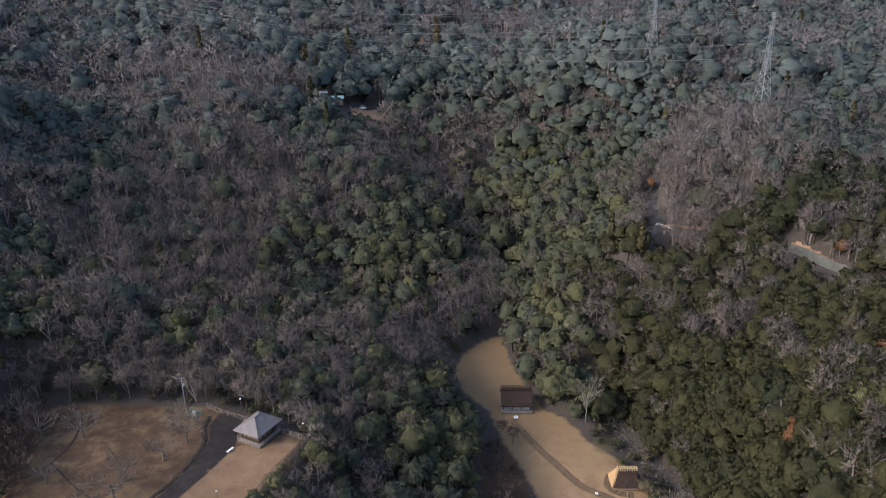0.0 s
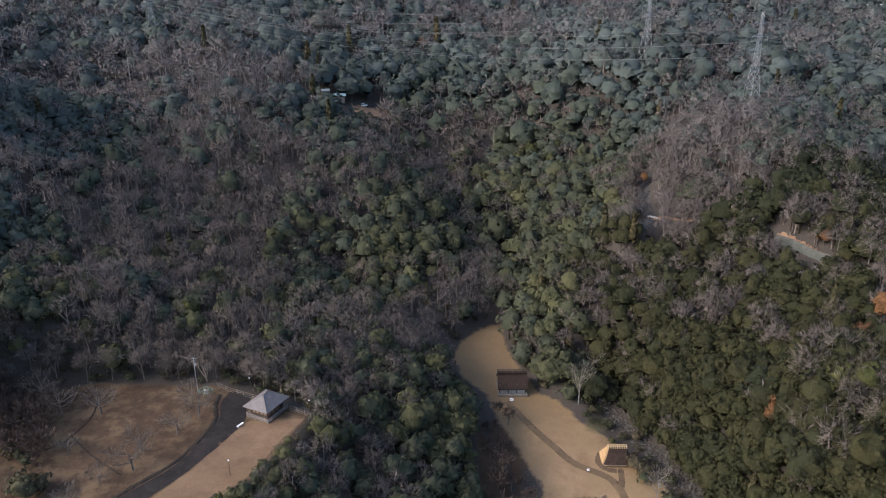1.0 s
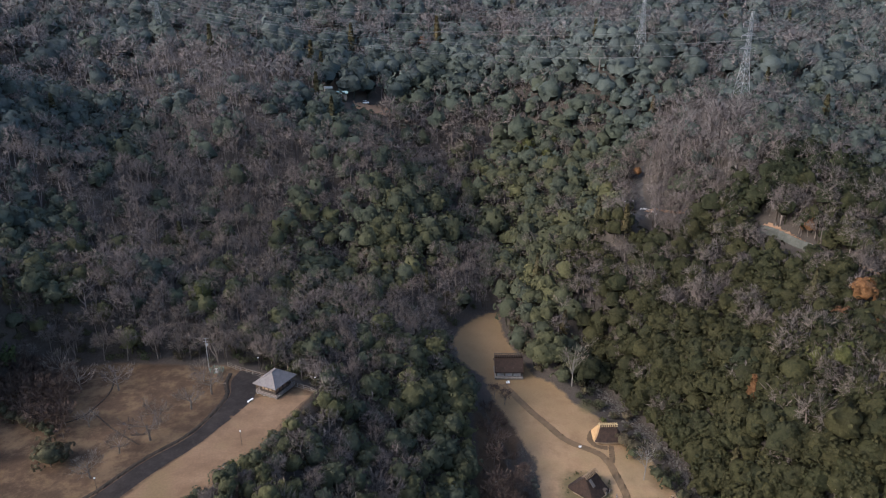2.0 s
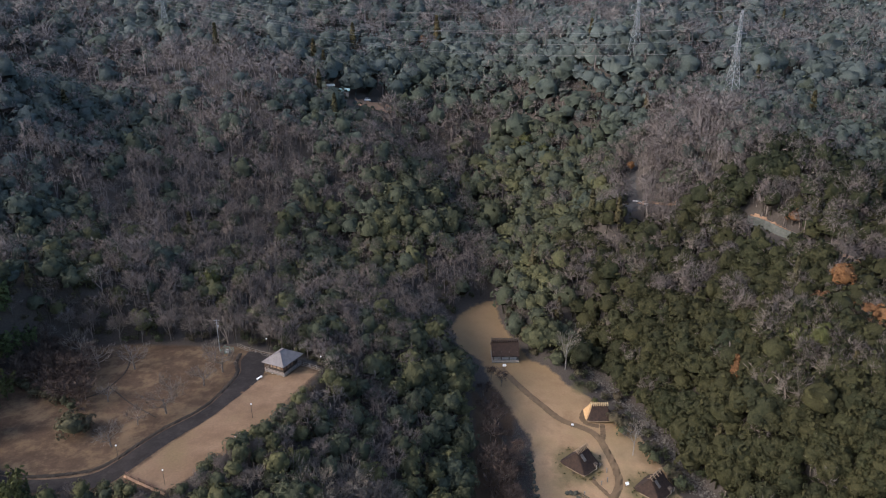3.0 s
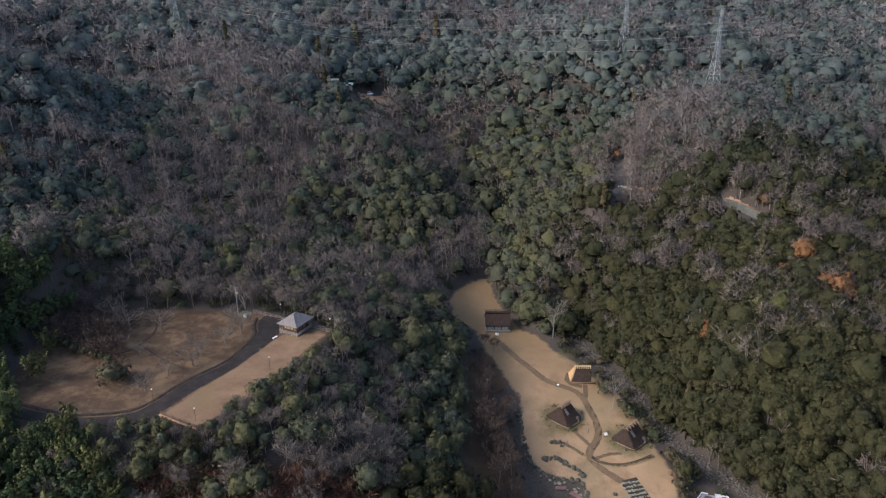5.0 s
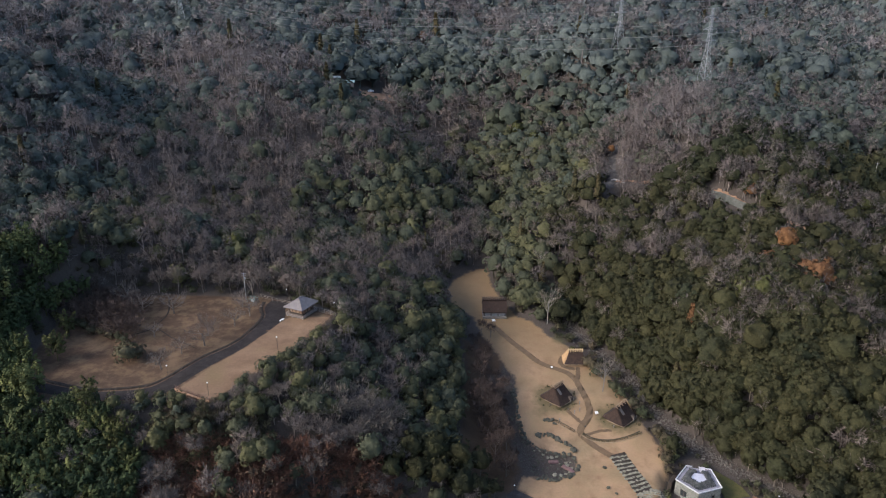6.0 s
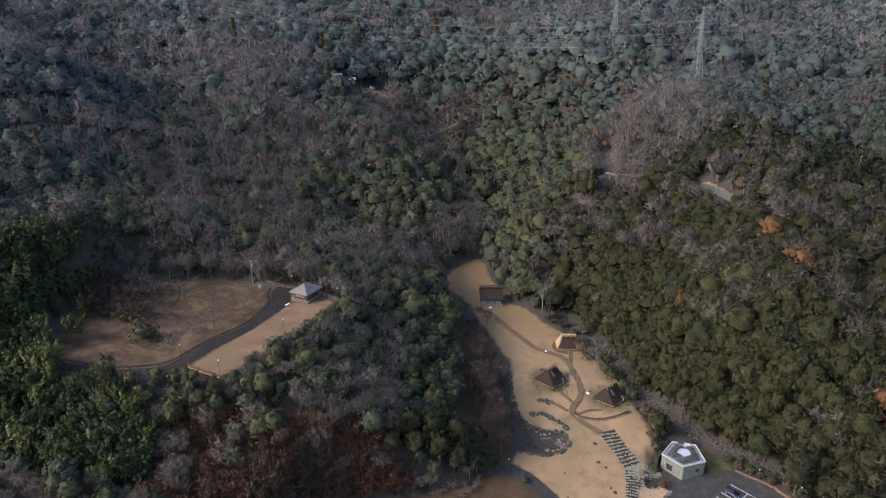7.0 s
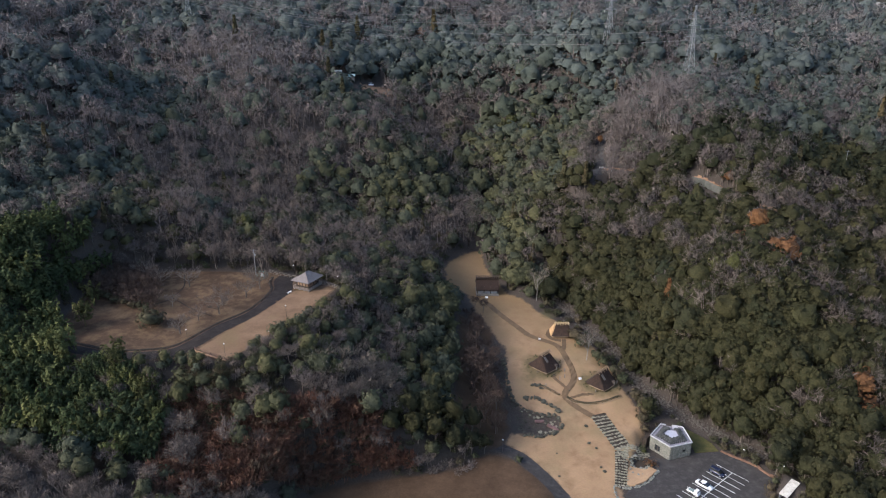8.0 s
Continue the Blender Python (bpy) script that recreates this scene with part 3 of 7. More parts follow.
def bare_shape(seed, detail):
    rng = np.random.RandomState(seed + 50)
    r, h = rng.uniform(2.9, 3.5), rng.uniform(8.0, 9.5)
    tr, tips = limbs(rng, h * 0.92, r * 0.8, 7 if detail == 3 else 6, 0.17, True, 4 if detail == 3 else 3)
    tr = tr if detail == 3 else tr[:1] + tr[1::3] if detail == 2 else tr[:1]
    # each limb ends in a fan of fine twigs; together they close into an uneven dome
    n, l, w, fans, m, fan = {3: (420, 1.3, 0.055, 16, 40, 0.035), 2: (40, 1.6, 0.05, 15, 32, 0.034), 1: (10, 1.7, 0.06, 13, 23, 0.043), 0: (5, 1.8, 0.09, 10, 17, 0.062)}[detail]
    pieces = [twig_crown(rng, tips, n, l, w, r, h)]
    flat = h * 0.36 / r
    c = np.array([0, 0, h * 0.58])
    for k in range(fans):
        z = 1 - (k + 0.5) / fans * 1.15
        a = k * 2.39996 + rng.uniform(-0.5, 0.5)
        d = np.array([math.sqrt(1 - z * z) * math.cos(a), math.sqrt(1 - z * z) * math.sin(a), z])
        at = c + d * np.array([r, r, r * flat]) * rng.uniform(0.30, 0.60)
        lr = r * 1.45 / math.sqrt(fans) * rng.uniform(0.8, 1.25)
        q = unit(rng.normal(0, 0.60, (m, 3)) + d + np.array([0, 0, 0.25]))
        foot = at + q * lr * rng.uniform(0.1, 0.75, (m, 1))
        tip = foot + unit(q + rng.normal(0, 0.6, (m, 3))) * lr * rng.uniform(0.5, 0.85, (m, 1))
        side = unit(np.cross(q, rng.normal(0, 1, (m, 3)))) * fan * rng.uniform(0.6, 1.4, (m, 1))
        blades = np.stack([foot + side, tip, foot - side], 1)
        pieces.append((blades.reshape(-1, 3), np.arange(3 * m).reshape(m, 3)))
    return join(tr), join(pieces)


def bamboo_shape(seed, detail):
    rng = np.random.RandomState(seed + 90)
    h = rng.uniform(9, 11)
    return tube([(0, 0, -0.5), (0.1, 0.1, h * 0.5), (0.4, 0.2, h * 0.92)], [0.12, 0.09, 0.03], 5), bamboo_crown(rng, 2.7, h, {3: 44, 2: 30, 1: 16, 0: 8}[detail], {3: 0.62, 2: 0.75, 1: 1.0, 0: 1.3}[detail])


def conifer_shape(seed, detail):
    rng = np.random.RandomState(seed + 130)
    h = rng.uniform(9, 12)
    return tube([(0, 0, -0.5), (0, 0, h * 0.5), (0, 0, h * 0.95)], [0.2, 0.12, 0.03], 4), conifer_crown(rng, 1.9, h, {3: 190, 2: 120, 1: 80, 0: 60}[detail], {3: 0.85, 2: 0.95, 1: 1.1, 0: 1.3}[detail])


def shrub_shape(seed, detail):
    rng = np.random.RandomState(seed + 170)
    tr, tips = limbs(rng, 2.0, 1.2, 4, 0.06, False, 3)
    v = broadleaf_crown(rng, 1.5, 2.3, 9, 16, 0.32, flat=0.75, core=0.7)
    return join(tr), v


def brush_shape(seed, detail):
    rng = np.random.RandomState(seed + 210)
    tr, tips = limbs(rng, 2.4, 1.3, 6, 0.05, False, 3)
    return join(tr[:1]), twig_crown(rng, tips, 210, 0.85, 0.10, 1.4, 2.4)


def resample(line, step):
    """Points along a smoothed line, about a step apart."""
    pts = [Vector(p) for p in line]
    out = []
    for i in range(len(pts) - 1):
        p0, p1, p2, p3 = pts[max(i - 1, 0)], pts[i], pts[i + 1], pts[min(i + 2, len(pts) - 1)]
        n = max(1, int((p2 - p1).length / step))
        for k in range(n):
            t = k / n
            out.append(0.5 * (2 * p1 + (p2 - p0) * t + (2 * p0 - 5 * p1 + 4 * p2 - p3) * t * t + (3 * p1 - p0 - 3 * p2 + p3) * t ** 3))
    return out + [pts[-1]]


# ---- where the trees stand ----
def open_land(x, y):
    """True where no wood grows."""
    d = np.maximum.reduce([inside_by(MEADOW, x, y) + 1.5, inside_by(TERRACE, x, y) + np.where(y > 128, 1.6, np.where(x > -62, 1.4, 0.3)), inside_by(LOT, x, y) + 1.2, inside_by(LOWER_LAWN, x, y) + 0.5,
                           0.8 - along(CREEK, x, y), 2.6 - along(STREAM, x, y), inside_by(GULLY, x, y), inside_by(GARDEN, x, y) + 2])
    # the bank between the meadow and the creek carries shrubs only
    bank = np.interp(y, [p[1] for p in CREEK[::-1]], [p[0] for p in CREEK[::-1]]) - x
    d = np.maximum(d, np.where((bank > 0) & (y > 84) & (y < 172), 11 - bank, -1))
    for line, w in CLEARED:
        d = np.maximum(d, w - along(line, x, y))
    return d > 0


LANE = [(70, 233), (74, 235.5), (77.5, 238), (79, 244), (80, 254), (82, 268), (86, 280)]
UPPER_LANE = [(52, 342), (56, 352), (54, 366)]
WALL_ROAD = [(107.5, 210.5), (115.5, 201), (119.8, 191), (125, 186), (131, 180)]
FARM = [(-62, 377), (-52, 379), (-42, 382), (-30, 394)]
FARM_FIELD = [(-58, 366), (-46, 368), (-33, 376)]
LEFT_ROAD = [(-112, 66), (-87, 50), (-72, 41), (-60, 32)]
CLEARED = [(LANE, 3.0), ([(69, 229), (77, 231)], 2.6), (UPPER_LANE, 0.8), (WALL_ROAD, 3.0), ([(112, 197), (117, 186), (124, 180)], 4.4), (FARM, 7.0), (FARM_FIELD, 7.0), (LEFT_ROAD, 2.4), ([(92, 68), (99, 75)], 5.0), (RAVINE, 1.0), ([(1, 206), (4, 196), (6.5, 186), (10, 176), (13, 165)], 4.0), ([(118.7, 139.1), (118, 135)], 3.0), ([(123.9, 94.6), (122.5, 89)], 3.4), ([(116.5, 158.2), (116, 155)], 2.4), ([(100.2, 135.7), (99.6, 132)], 2.4), ([(108.4, 153), (108, 150)], 2.2), ([(80.6, 138.5), (80.2, 135)], 1.8), ([(72, 230), (74, 224)], 3.0), ([(84, 241), (88, 240)], 2.5), ([(20, 90), (26, 85), (31, 78.5), (35, 71), (38, 56)], 6.5)]


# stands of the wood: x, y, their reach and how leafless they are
NEAR_STANDS = [(-60, 160, 20, 0.85), (-25, 115, 20, 0.5), (0, 125, 18, 0.28), (-4, 102, 13, 0.1), (5, 150, 14, 0.15), (-17, 91, 12, 0.92), (-75, 78, 16, 0.25), (-60, 46, 20, 0.9), (-85, 38, 26, 0.9), (-40, 54, 12, 0.8), (-52, 73, 12, 0.8), (-45, 92, 14, 0.2), (-105, 152, 14, 0.35), (-85, 60, 20, 0.35), (-12, 118, 8, 0.7), (-150, 120, 25, 0.2)]
LEFT_STANDS = [(-160, 238, 17, 0.3), (-144, 219, 16, 0.75), (-139, 190, 15, 0.25), (-121, 211, 15, 0.8), (-107, 229, 16, 0.85), (-92, 254, 17, 0.75), (-64, 231, 15, 0.8), (-79, 204, 14, 0.85), (-109, 179, 13, 0.7), (-126, 185, 14, 0.2), (-114, 141, 12, 0.7), (-133, 169, 13, 0.2), (-90, 155, 12, 0.8), (-61, 174, 12, 0.7), (-63, 172, 12, 0.3), (-71, 146, 11, 0.9), (-96, 145, 11, 0.9)]
KNOLL_STANDS = [(-222, 356, 25, 0.8), (-201, 374, 25, 0.6), (-196, 420, 27, 0.3), (-160, 277, 19, 0.35), (-145, 288, 20, 0.25), (-142, 333, 22, 0.85), (-139, 372, 24, 0.95), (-97, 373, 23, 0.95), (-83, 449, 27, 0.25), (-103, 295, 19, 0.85), (-124, 304, 20, 0.45), (-84, 311, 20, 0.8), (-95, 284, 18, 0.95), (-65, 331, 21, 0.3), (-56, 328, 20, 0.15), (-72, 273, 18, 0.8), (-55, 263, 17, 0.7), (-55, 401, 24, 0.2), (-54, 493, 29, 0.7)]
RAVINE_STANDS = [(-38, 297, 18, 0.55), (-23, 324, 20, 0.8), (-34, 251, 16, 0.55), (-21, 245, 16, 0.15), (-13, 236, 15, 0.35), (-41, 227, 15, 0.5), (-31, 221, 14, 0.3), (-40, 169, 12, 0.65), (-23, 170, 11, 0.5), (-14, 165, 11, 0.4), (-3, 201, 13, 0.95), (16, 227, 15, 0.9), (5, 249, 16, 0.3), (19, 290, 18, 0.4), (38, 284, 18, 0.1), (40, 230, 15, 0.1), (31, 210, 14, 0.1)]
RIGHT_STANDS = [(64, 204, 14, 0.47), (55, 186, 13, 0.09), (77, 198, 14, 0.51), (81, 177, 13, 0.47), (93, 197, 14, 0.55), (136, 198, 15, 0.55), (147, 183, 15, 0.66), (110, 161, 12, 0.39), (100, 156, 12, 0.47), (89, 146, 11, 0.20), (108, 135, 11, 0.43), (120, 131, 11, 0.58), (69, 162, 12, 0.08), (72, 142, 11, 0.04), (92, 113, 10, 0.04), (107, 115, 10, 0.08), (100, 180, 13, 0.23)]
PYLON_STANDS = [(52, 311, 19, 0.15), (61, 276, 18, 0.2), (51, 211, 14, 0.55), (100, 210, 15, 0.3), (90, 252, 17, 0.9), (101, 269, 18, 1.05), (84, 246, 16, 1.0), (109, 241, 16, 0.95), (128, 245, 17, 0.35), (123, 220, 16, 0.35), (145, 235, 17, 0.35), (192, 299, 21, 0.5), (126, 208, 15, 0.6), (155, 217, 16, 0.25), (160, 209, 16, 0.15), (122, 327, 21, 0.6), (144, 307, 21, 0.4), (74, 325, 20, 0.25)]
BACK_STANDS = [(-6, 344, 21, 0.85), (13, 377, 23, 0.85), (7, 414, 25, 0.1), (-29, 416, 25, 0.15), (30, 524, 31, 0.75), (-8, 486, 29, 0.2), (65, 457, 27, 0.45), (41, 400, 24, 0.3), (59, 379, 23, 0.2), (34, 386, 23, 0.9), (37, 343, 21, 0.15), (82, 345, 22, 0.2), (97, 376, 23, 0.25), (123, 364, 23, 0.5), (175, 348, 23, 0.25), (238, 381, 26, 0.3)]
FAR_STANDS = [(150, 125, 22, 0.3), (165, 160, 22, 0.4), (-250, 300, 60, 0.55), (-120, 430, 40, 0.35), (130, 450, 50, 0.45), (240, 430, 60, 0.4), (-100, 540, 60, 0.4), (60, 560, 60, 0.4), (-230, 430, 40, 0.5), (200, 540, 60, 0.5)]
STANDS = NEAR_STANDS + LEFT_STANDS + KNOLL_STANDS + RAVINE_STANDS + RIGHT_STANDS + PYLON_STANDS + BACK_STANDS + FAR_STANDS


def bare_share(x, y):
    """How much of the wood is leafless here: the stands' own share, with patches inside them."""
    top, low = 0.0, 1e-6
    for cx, cy, r, p in STANDS:
        w = np.exp(-1.2 * ((x - cx) ** 2 + (y - cy) ** 2) / r ** 2) / r ** 0.5
        top, low = top + w * p, low + w
    return top / low + (0.22 * wave(x, y, 26, 11) + 0.16 * wave(x, y, 13, 12)) * np.where((x > 55) & (y < 165), 0.4, 1.0)


rng = np.random.RandomState(7)
spots = []
y = 34.0
while y < 595:
    step = 3.9 if y < 170 else 4.5 if y < 240 else 5.5 if y < 340 else 8.2
    half = 0.61 * (y + 83) + 34
    xs = np.arange(-half, half, step)
    spots.append(np.stack([xs + rng.uniform(-0.42, 0.42, len(xs)) * step, y + rng.uniform(-0.42, 0.42, len(xs)) * step, np.full(len(xs), step)], 1))
    y += step * 0.9
for y in np.arange(598, 1000, 12.0):
    xs = np.arange(160, 0.64 * (y + 83) + 20, 12)
    spots.append(np.stack([xs + rng.uniform(-4, 4, len(xs)), y + rng.uniform(-4, 4, len(xs)), np.full(len(xs), 11.5)], 1))
spots = np.concatenate(spots)
# a closer stand of low brush on the slope under the terrace
BRUSHY = [(-66, 54), (-66, 62), (-66, 78), (-37, 79), (-16, 84), (-6, 80), (-4, 77.5), (-24, 72), (-33, 68.5), (-45, 58)]
extra = np.stack([rng.uniform(-70, 2, 2300), rng.uniform(54, 88, 2300), np.full(2300, 4.5)], 1)
spots = np.concatenate([spots, extra[inside_by(BRUSHY, extra[:, 0], extra[:, 1]) > 0]])
fringe = np.stack([rng.uniform(-100, -34, 900), rng.uniform(70, 122, 900), np.full(900, 3.2)], 1)
d_ = -inside_by(TERRACE, fringe[:, 0], fringe[:, 1])
spots = np.concatenate([spots, fringe[(d_ > 1) & (d_ < 9)]])
infill = np.stack([rng.uniform(60, 150, 900), rng.uniform(84, 175, 900), np.full(900, 3.7)], 1)
spots = np.concatenate([spots, infill[inside_by([(58, 172), (66, 142), (84, 112), (100, 96), (112, 84), (145, 88), (145, 130), (110, 165)], infill[:, 0], infill[:, 1]) > 0]])
side = np.array([(x + o * 0.82, y + o * 0.57) for x, y, z in resample([(x, y, 0) for x, y in CREEK], 3.3) for o in (4.2, 7.4)])
spots = np.concatenate([spots, np.stack([side[:, 0] + rng.uniform(-0.6, 0.6, len(side)), side[:, 1] + rng.uniform(-0.6, 0.6, len(side)), np.full(len(side), 3.4)], 1)])
# steep flanks, where the crowns stand one above another
steep = np.stack([rng.uniform(66, 150, 620), rng.uniform(172, 300, 620), np.full(620, 4.6)], 1)
spots = np.concatenate([spots, steep])
spots = spots[~open_land(spots[:, 0], spots[:, 1])]
sx, sy, sp = spots.T
sp = np.where((sx > 60) & (sy < 150) & (sy > 60), sp + 1.3, sp)  # older, taller trees over the creek
# young growth on the bank right under the terrace
under = inside_by(TERRACE, sx, sy)
sp = np.where((sy < 124) & (sx < -30) & (sx > -96), sp * np.clip(0.5 + 0.05 * np.maximum(-under - 1, 0), 0.3, 1), sp)
roll_dice = rng.uniform(0, 1, len(spots))
is_bamboo = (inside_by([(-165, 84), (-102, 63), (-90, 60), (-74, 60.5), (-67, 61), (-67, 70), (-78, 82), (-88, 90), (-100, 103), (-107, 120), (-106, 138), (-124, 136), (-150, 118)], sx, sy) > 0) & (roll_dice < np.where(sy < 84, 0.9, 0.96))
is_brush = (inside_by(BRUSHY, sx, sy) > 0) & ~is_bamboo & (roll_dice < 0.95)
is_bare = (0.5 + rng.normal(0, 0.26, len(spots)) < bare_share(sx, sy)) & ~is_bamboo & ~is_brush
is_conifer = (rng.uniform(0, 1, len(spots)) < 0.014) & ~is_bamboo & ~is_brush & ~is_bare
kinds = np.where(is_bamboo, 2, np.where(is_brush, 4, np.where(is_bare, 1, np.where(is_conifer, 3, 0))))
kinds = np.where((kinds == 0) & (sx > 45) & (sy < 235), 5, kinds)
near = np.hypot(sx * 0.8, sy + 40)
# paler hues on higher ground, in place of haze over the far woods
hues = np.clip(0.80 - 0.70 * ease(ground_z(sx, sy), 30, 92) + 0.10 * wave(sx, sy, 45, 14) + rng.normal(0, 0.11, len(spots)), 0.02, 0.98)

SHAPES = {0: (evergreen_shape, 5, EVERGREEN, BARK, "evergreen_tree", "dark green broadleaf evergreen tree with a dense crown", "tree"),
          1: (bare_shape, 5, BARE, BARK, "bare_tree", "leafless grey-brown deciduous tree with fine twigs", "tree"),
          2: (bamboo_shape, 3, BAMBOO, BAMBOO, "bamboo_clump", "pale green clump of tall feathery bamboo", "bamboo"),
          3: (conifer_shape, 3, CONIFER, BARK, "conifer", "pointed olive-brown conifer among broadleaf trees", "tree"),
          5: (evergreen_shape, 5, OAK, BARK, "oak_tree", "olive-green evergreen oak with a dense rounded crown", "tree"),
          4: (brush_shape, 3, RUSSET, BARK, "brush_shrub", "low reddish-brown winter brush on the slope", "shrub")}
for kind, (shape, variants, leaves, bark, name, label, category) in SHAPES.items():
    mine = np.where(kinds == kind)[0]
    mine = mine[np.argsort(near[mine])]
    singles, rest = mine[:280], mine[280:]
    protos = [tree_thing(name, label, category, *shape(k, 3), bark, leaves, name + "s of the wood") for k in range(variants)]
    for n, i in enumerate(singles):
        s = rng.uniform(0.75, 1.25) * (sp[i] / 5.0 * 1.14) * (1.0 if kind != 4 else 1.8)
        m = pose(sx[i], sy[i], ground_z(sx[i], sy[i]) - (0.4 * s if kind in (0, 5) else 0.0), 0, 0, rng.uniform(0, 360)) @ Matrix.Diagonal((s, s, s * rng.uniform(0.85, 1.15), 1))
        ob = protos[n] if n < variants else copy_thing(protos[n % variants], Matrix())
        ob.matrix_basis = m
    # the far woods, joined
    for level, lo, hi in ((2, 0, 185), (1, 185, 300), (0, 300, 9999)):
        some = rest[(sy[rest] >= lo) & (sy[rest] < hi)]
        if not len(some):
            continue
        models = [join(shape(k + 20, level)) for k in range(3)]
        models = [(v, *crown_normals(v, f, 0.85 if kind == 1 else 0.35 if level == 2 else 0.6)) for v, f in models]
        vs, fs, ns, tints, n = [], [], [], [], 0
        for q, i in enumerate(some):
            v, f, nv = models[q % 3]
            a, s = rng.uniform(0, 6.28), rng.choice([0.80, 0.92, 1.04, 1.22], p=[0.22, 0.33, 0.3, 0.15]) * rng.uniform(0.92, 1.08) * (sp[i] / 5.0 * (1.42 if kind == 1 else 1.32))
            if level == 0:
                s *= 0.98
            if kind == 4:
                s *= 1.4
            v = v * np.array([s, s, s * rng.uniform(0.85, 1.15) * (0.88 if level == 0 else 1)])
            v = np.stack([v[:, 0] * math.cos(a) - v[:, 1] * math.sin(a) + sx[i], v[:, 0] * math.sin(a) + v[:, 1] * math.cos(a) + sy[i], v[:, 2] + ground_z(sx[i], sy[i]) - (1.2 if kind in (0, 5) else 0.6 if kind == 1 else 0.2) * s], 1)
            vs.append(v)
            fs.append(f + n)
            ns.append(np.stack([nv[:, 0] * math.cos(a) - nv[:, 1] * math.sin(a), nv[:, 0] * math.sin(a) + nv[:, 1] * math.cos(a), nv[:, 2]], 1))
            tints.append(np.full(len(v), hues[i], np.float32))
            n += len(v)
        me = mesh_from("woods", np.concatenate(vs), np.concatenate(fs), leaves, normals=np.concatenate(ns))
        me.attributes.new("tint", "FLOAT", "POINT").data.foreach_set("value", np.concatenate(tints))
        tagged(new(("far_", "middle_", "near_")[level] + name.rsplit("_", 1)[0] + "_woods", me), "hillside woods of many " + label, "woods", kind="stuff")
print("trees", [int((kinds == k).sum()) for k in range(6)])

# undergrowth along the edges of the open land, joined
edge = np.stack([rng.uniform(-125, 110, 9000), rng.uniform(50, 240, 9000)], 1)
ex, ey = edge.T
gap = np.maximum.reduce([inside_by(MEADOW, ex, ey), inside_by(TERRACE, ex, ey), inside_by(LOT, ex, ey) - 1.0, inside_by(LOWER_LAWN, ex, ey) - 1.0])
beside = (gap < -1.0) & (gap > -12.0) | (along(CREEK, ex, ey) < 15) & (gap < -1.5)
beside &= (inside_by(GARDEN, ex, ey) < -2.5) & (inside_by(GULLY, ex, ey) < -1.0)
beside &= (along(CREEK, ex, ey) > 3.0) & (along(STREAM, ex, ey) > 2.8) & (rng.uniform(0, 1, 9000) < np.where(along(CREEK, ex, ey) < 7, 0.8, 0.42))
far_bank = (ex > np.interp(ey, [p[1] for p in CREEK[::-1]], [p[0] for p in CREEK[::-1]])) & (along(CREEK, ex, ey) > 2.2) & (along(CREEK, ex, ey) < 9) & (inside_by(LOT, ex, ey) < -1.5)
beside |= far_bank
for line, w in CLEARED:
    beside &= along(line, ex, ey) > w - 1
models = [shrub_shape(40 + k, 1)[1] for k in range(3)]
models = [(v, np.concatenate([f[:, :3], f[:, [0, 2, 3]]])) for v, f in models]
vs, fs, tints, n = [], [], [], 0
for q, i in enumerate(np.where(beside)[0]):
    keep = rng.permutation(len(models[q % 3][1]))[:190]
    v, f = models[q % 3]
    f = f[np.sort(keep)]
    used, f = np.unique(f, return_inverse=True)
    v, f = v[used], f.reshape(-1, 3)
    s = rng.uniform(0.6, 1.25)
    a = rng.uniform(0, 6.28)
    v = np.stack([(v[:, 0] * math.cos(a) - v[:, 1] * math.sin(a)) * s + ex[i], (v[:, 0] * math.sin(a) + v[:, 1] * math.cos(a)) * s + ey[i], v[:, 2] * s + ground_z(ex[i], ey[i]) - 0.1], 1)
    vs.append(v)
    fs.append(f + n)
    tints.append(np.full(len(v), rng.uniform(0, 1), np.float32))
    n += len(v)
me = mesh_from("undergrowth", np.concatenate(vs), np.concatenate(fs), SHRUB)
me.attributes.new("tint", "FLOAT", "POINT").data.foreach_set("value", np.concatenate(tints))
tagged(new("edge_undergrowth", me), "low mixed green and brown undergrowth at the wood's edge", "undergrowth", kind="stuff")


# ---- materials of built things ----
ASPHALT = surface("asphalt", (0.026, 0.024, 0.0235), (0.046, 0.042, 0.040), 0.25, 0.9, relief=0.3, dist=0.02, stain=(0.075, 0.070, 0.066))
ROAD_GREY = surface("road_grey", (0.019, 0.0155, 0.0145), (0.033, 0.028, 0.026), 0.3, 0.95, spec=0.08, relief=0.2, dist=0.02, stain=(0.040, 0.035, 0.032))
TROD = surface("trodden_path", (0.093, 0.061, 0.033), (0.127, 0.086, 0.048), 0.6, 0.95, relief=0.4, dist=0.05)
STEP_STONE = surface("step_stone", (0.123, 0.120, 0.087), (0.281, 0.262, 0.194), 1.6, 0.8, relief=0.6, dist=0.1, stain=(0.059, 0.060, 0.039))
ROOF_DECK = surface("roof_deck", (0.167, 0.158, 0.181), (0.241, 0.231, 0.260), 0.9, 0.8)
CREEK_STONE = surface("creek_stone", (0.049, 0.042, 0.037), (0.124, 0.111, 0.097), 1.2, 0.9, relief=0.6, dist=0.1)
RING_STONE = surface("roof_ring_stone", (0.024, 0.025, 0.025), (0.089, 0.092, 0.088), 1.3, 0.85, relief=0.7, dist=0.08)
FLAP_WOOD = surface("grey_flap_boards", (0.085, 0.072, 0.064), (0.140, 0.120, 0.106), 1.5, 0.85)
PINK_RAIL = surface("weathered_rail", (0.20, 0.165, 0.150), (0.30, 0.250, 0.230), 1.5, 0.8)
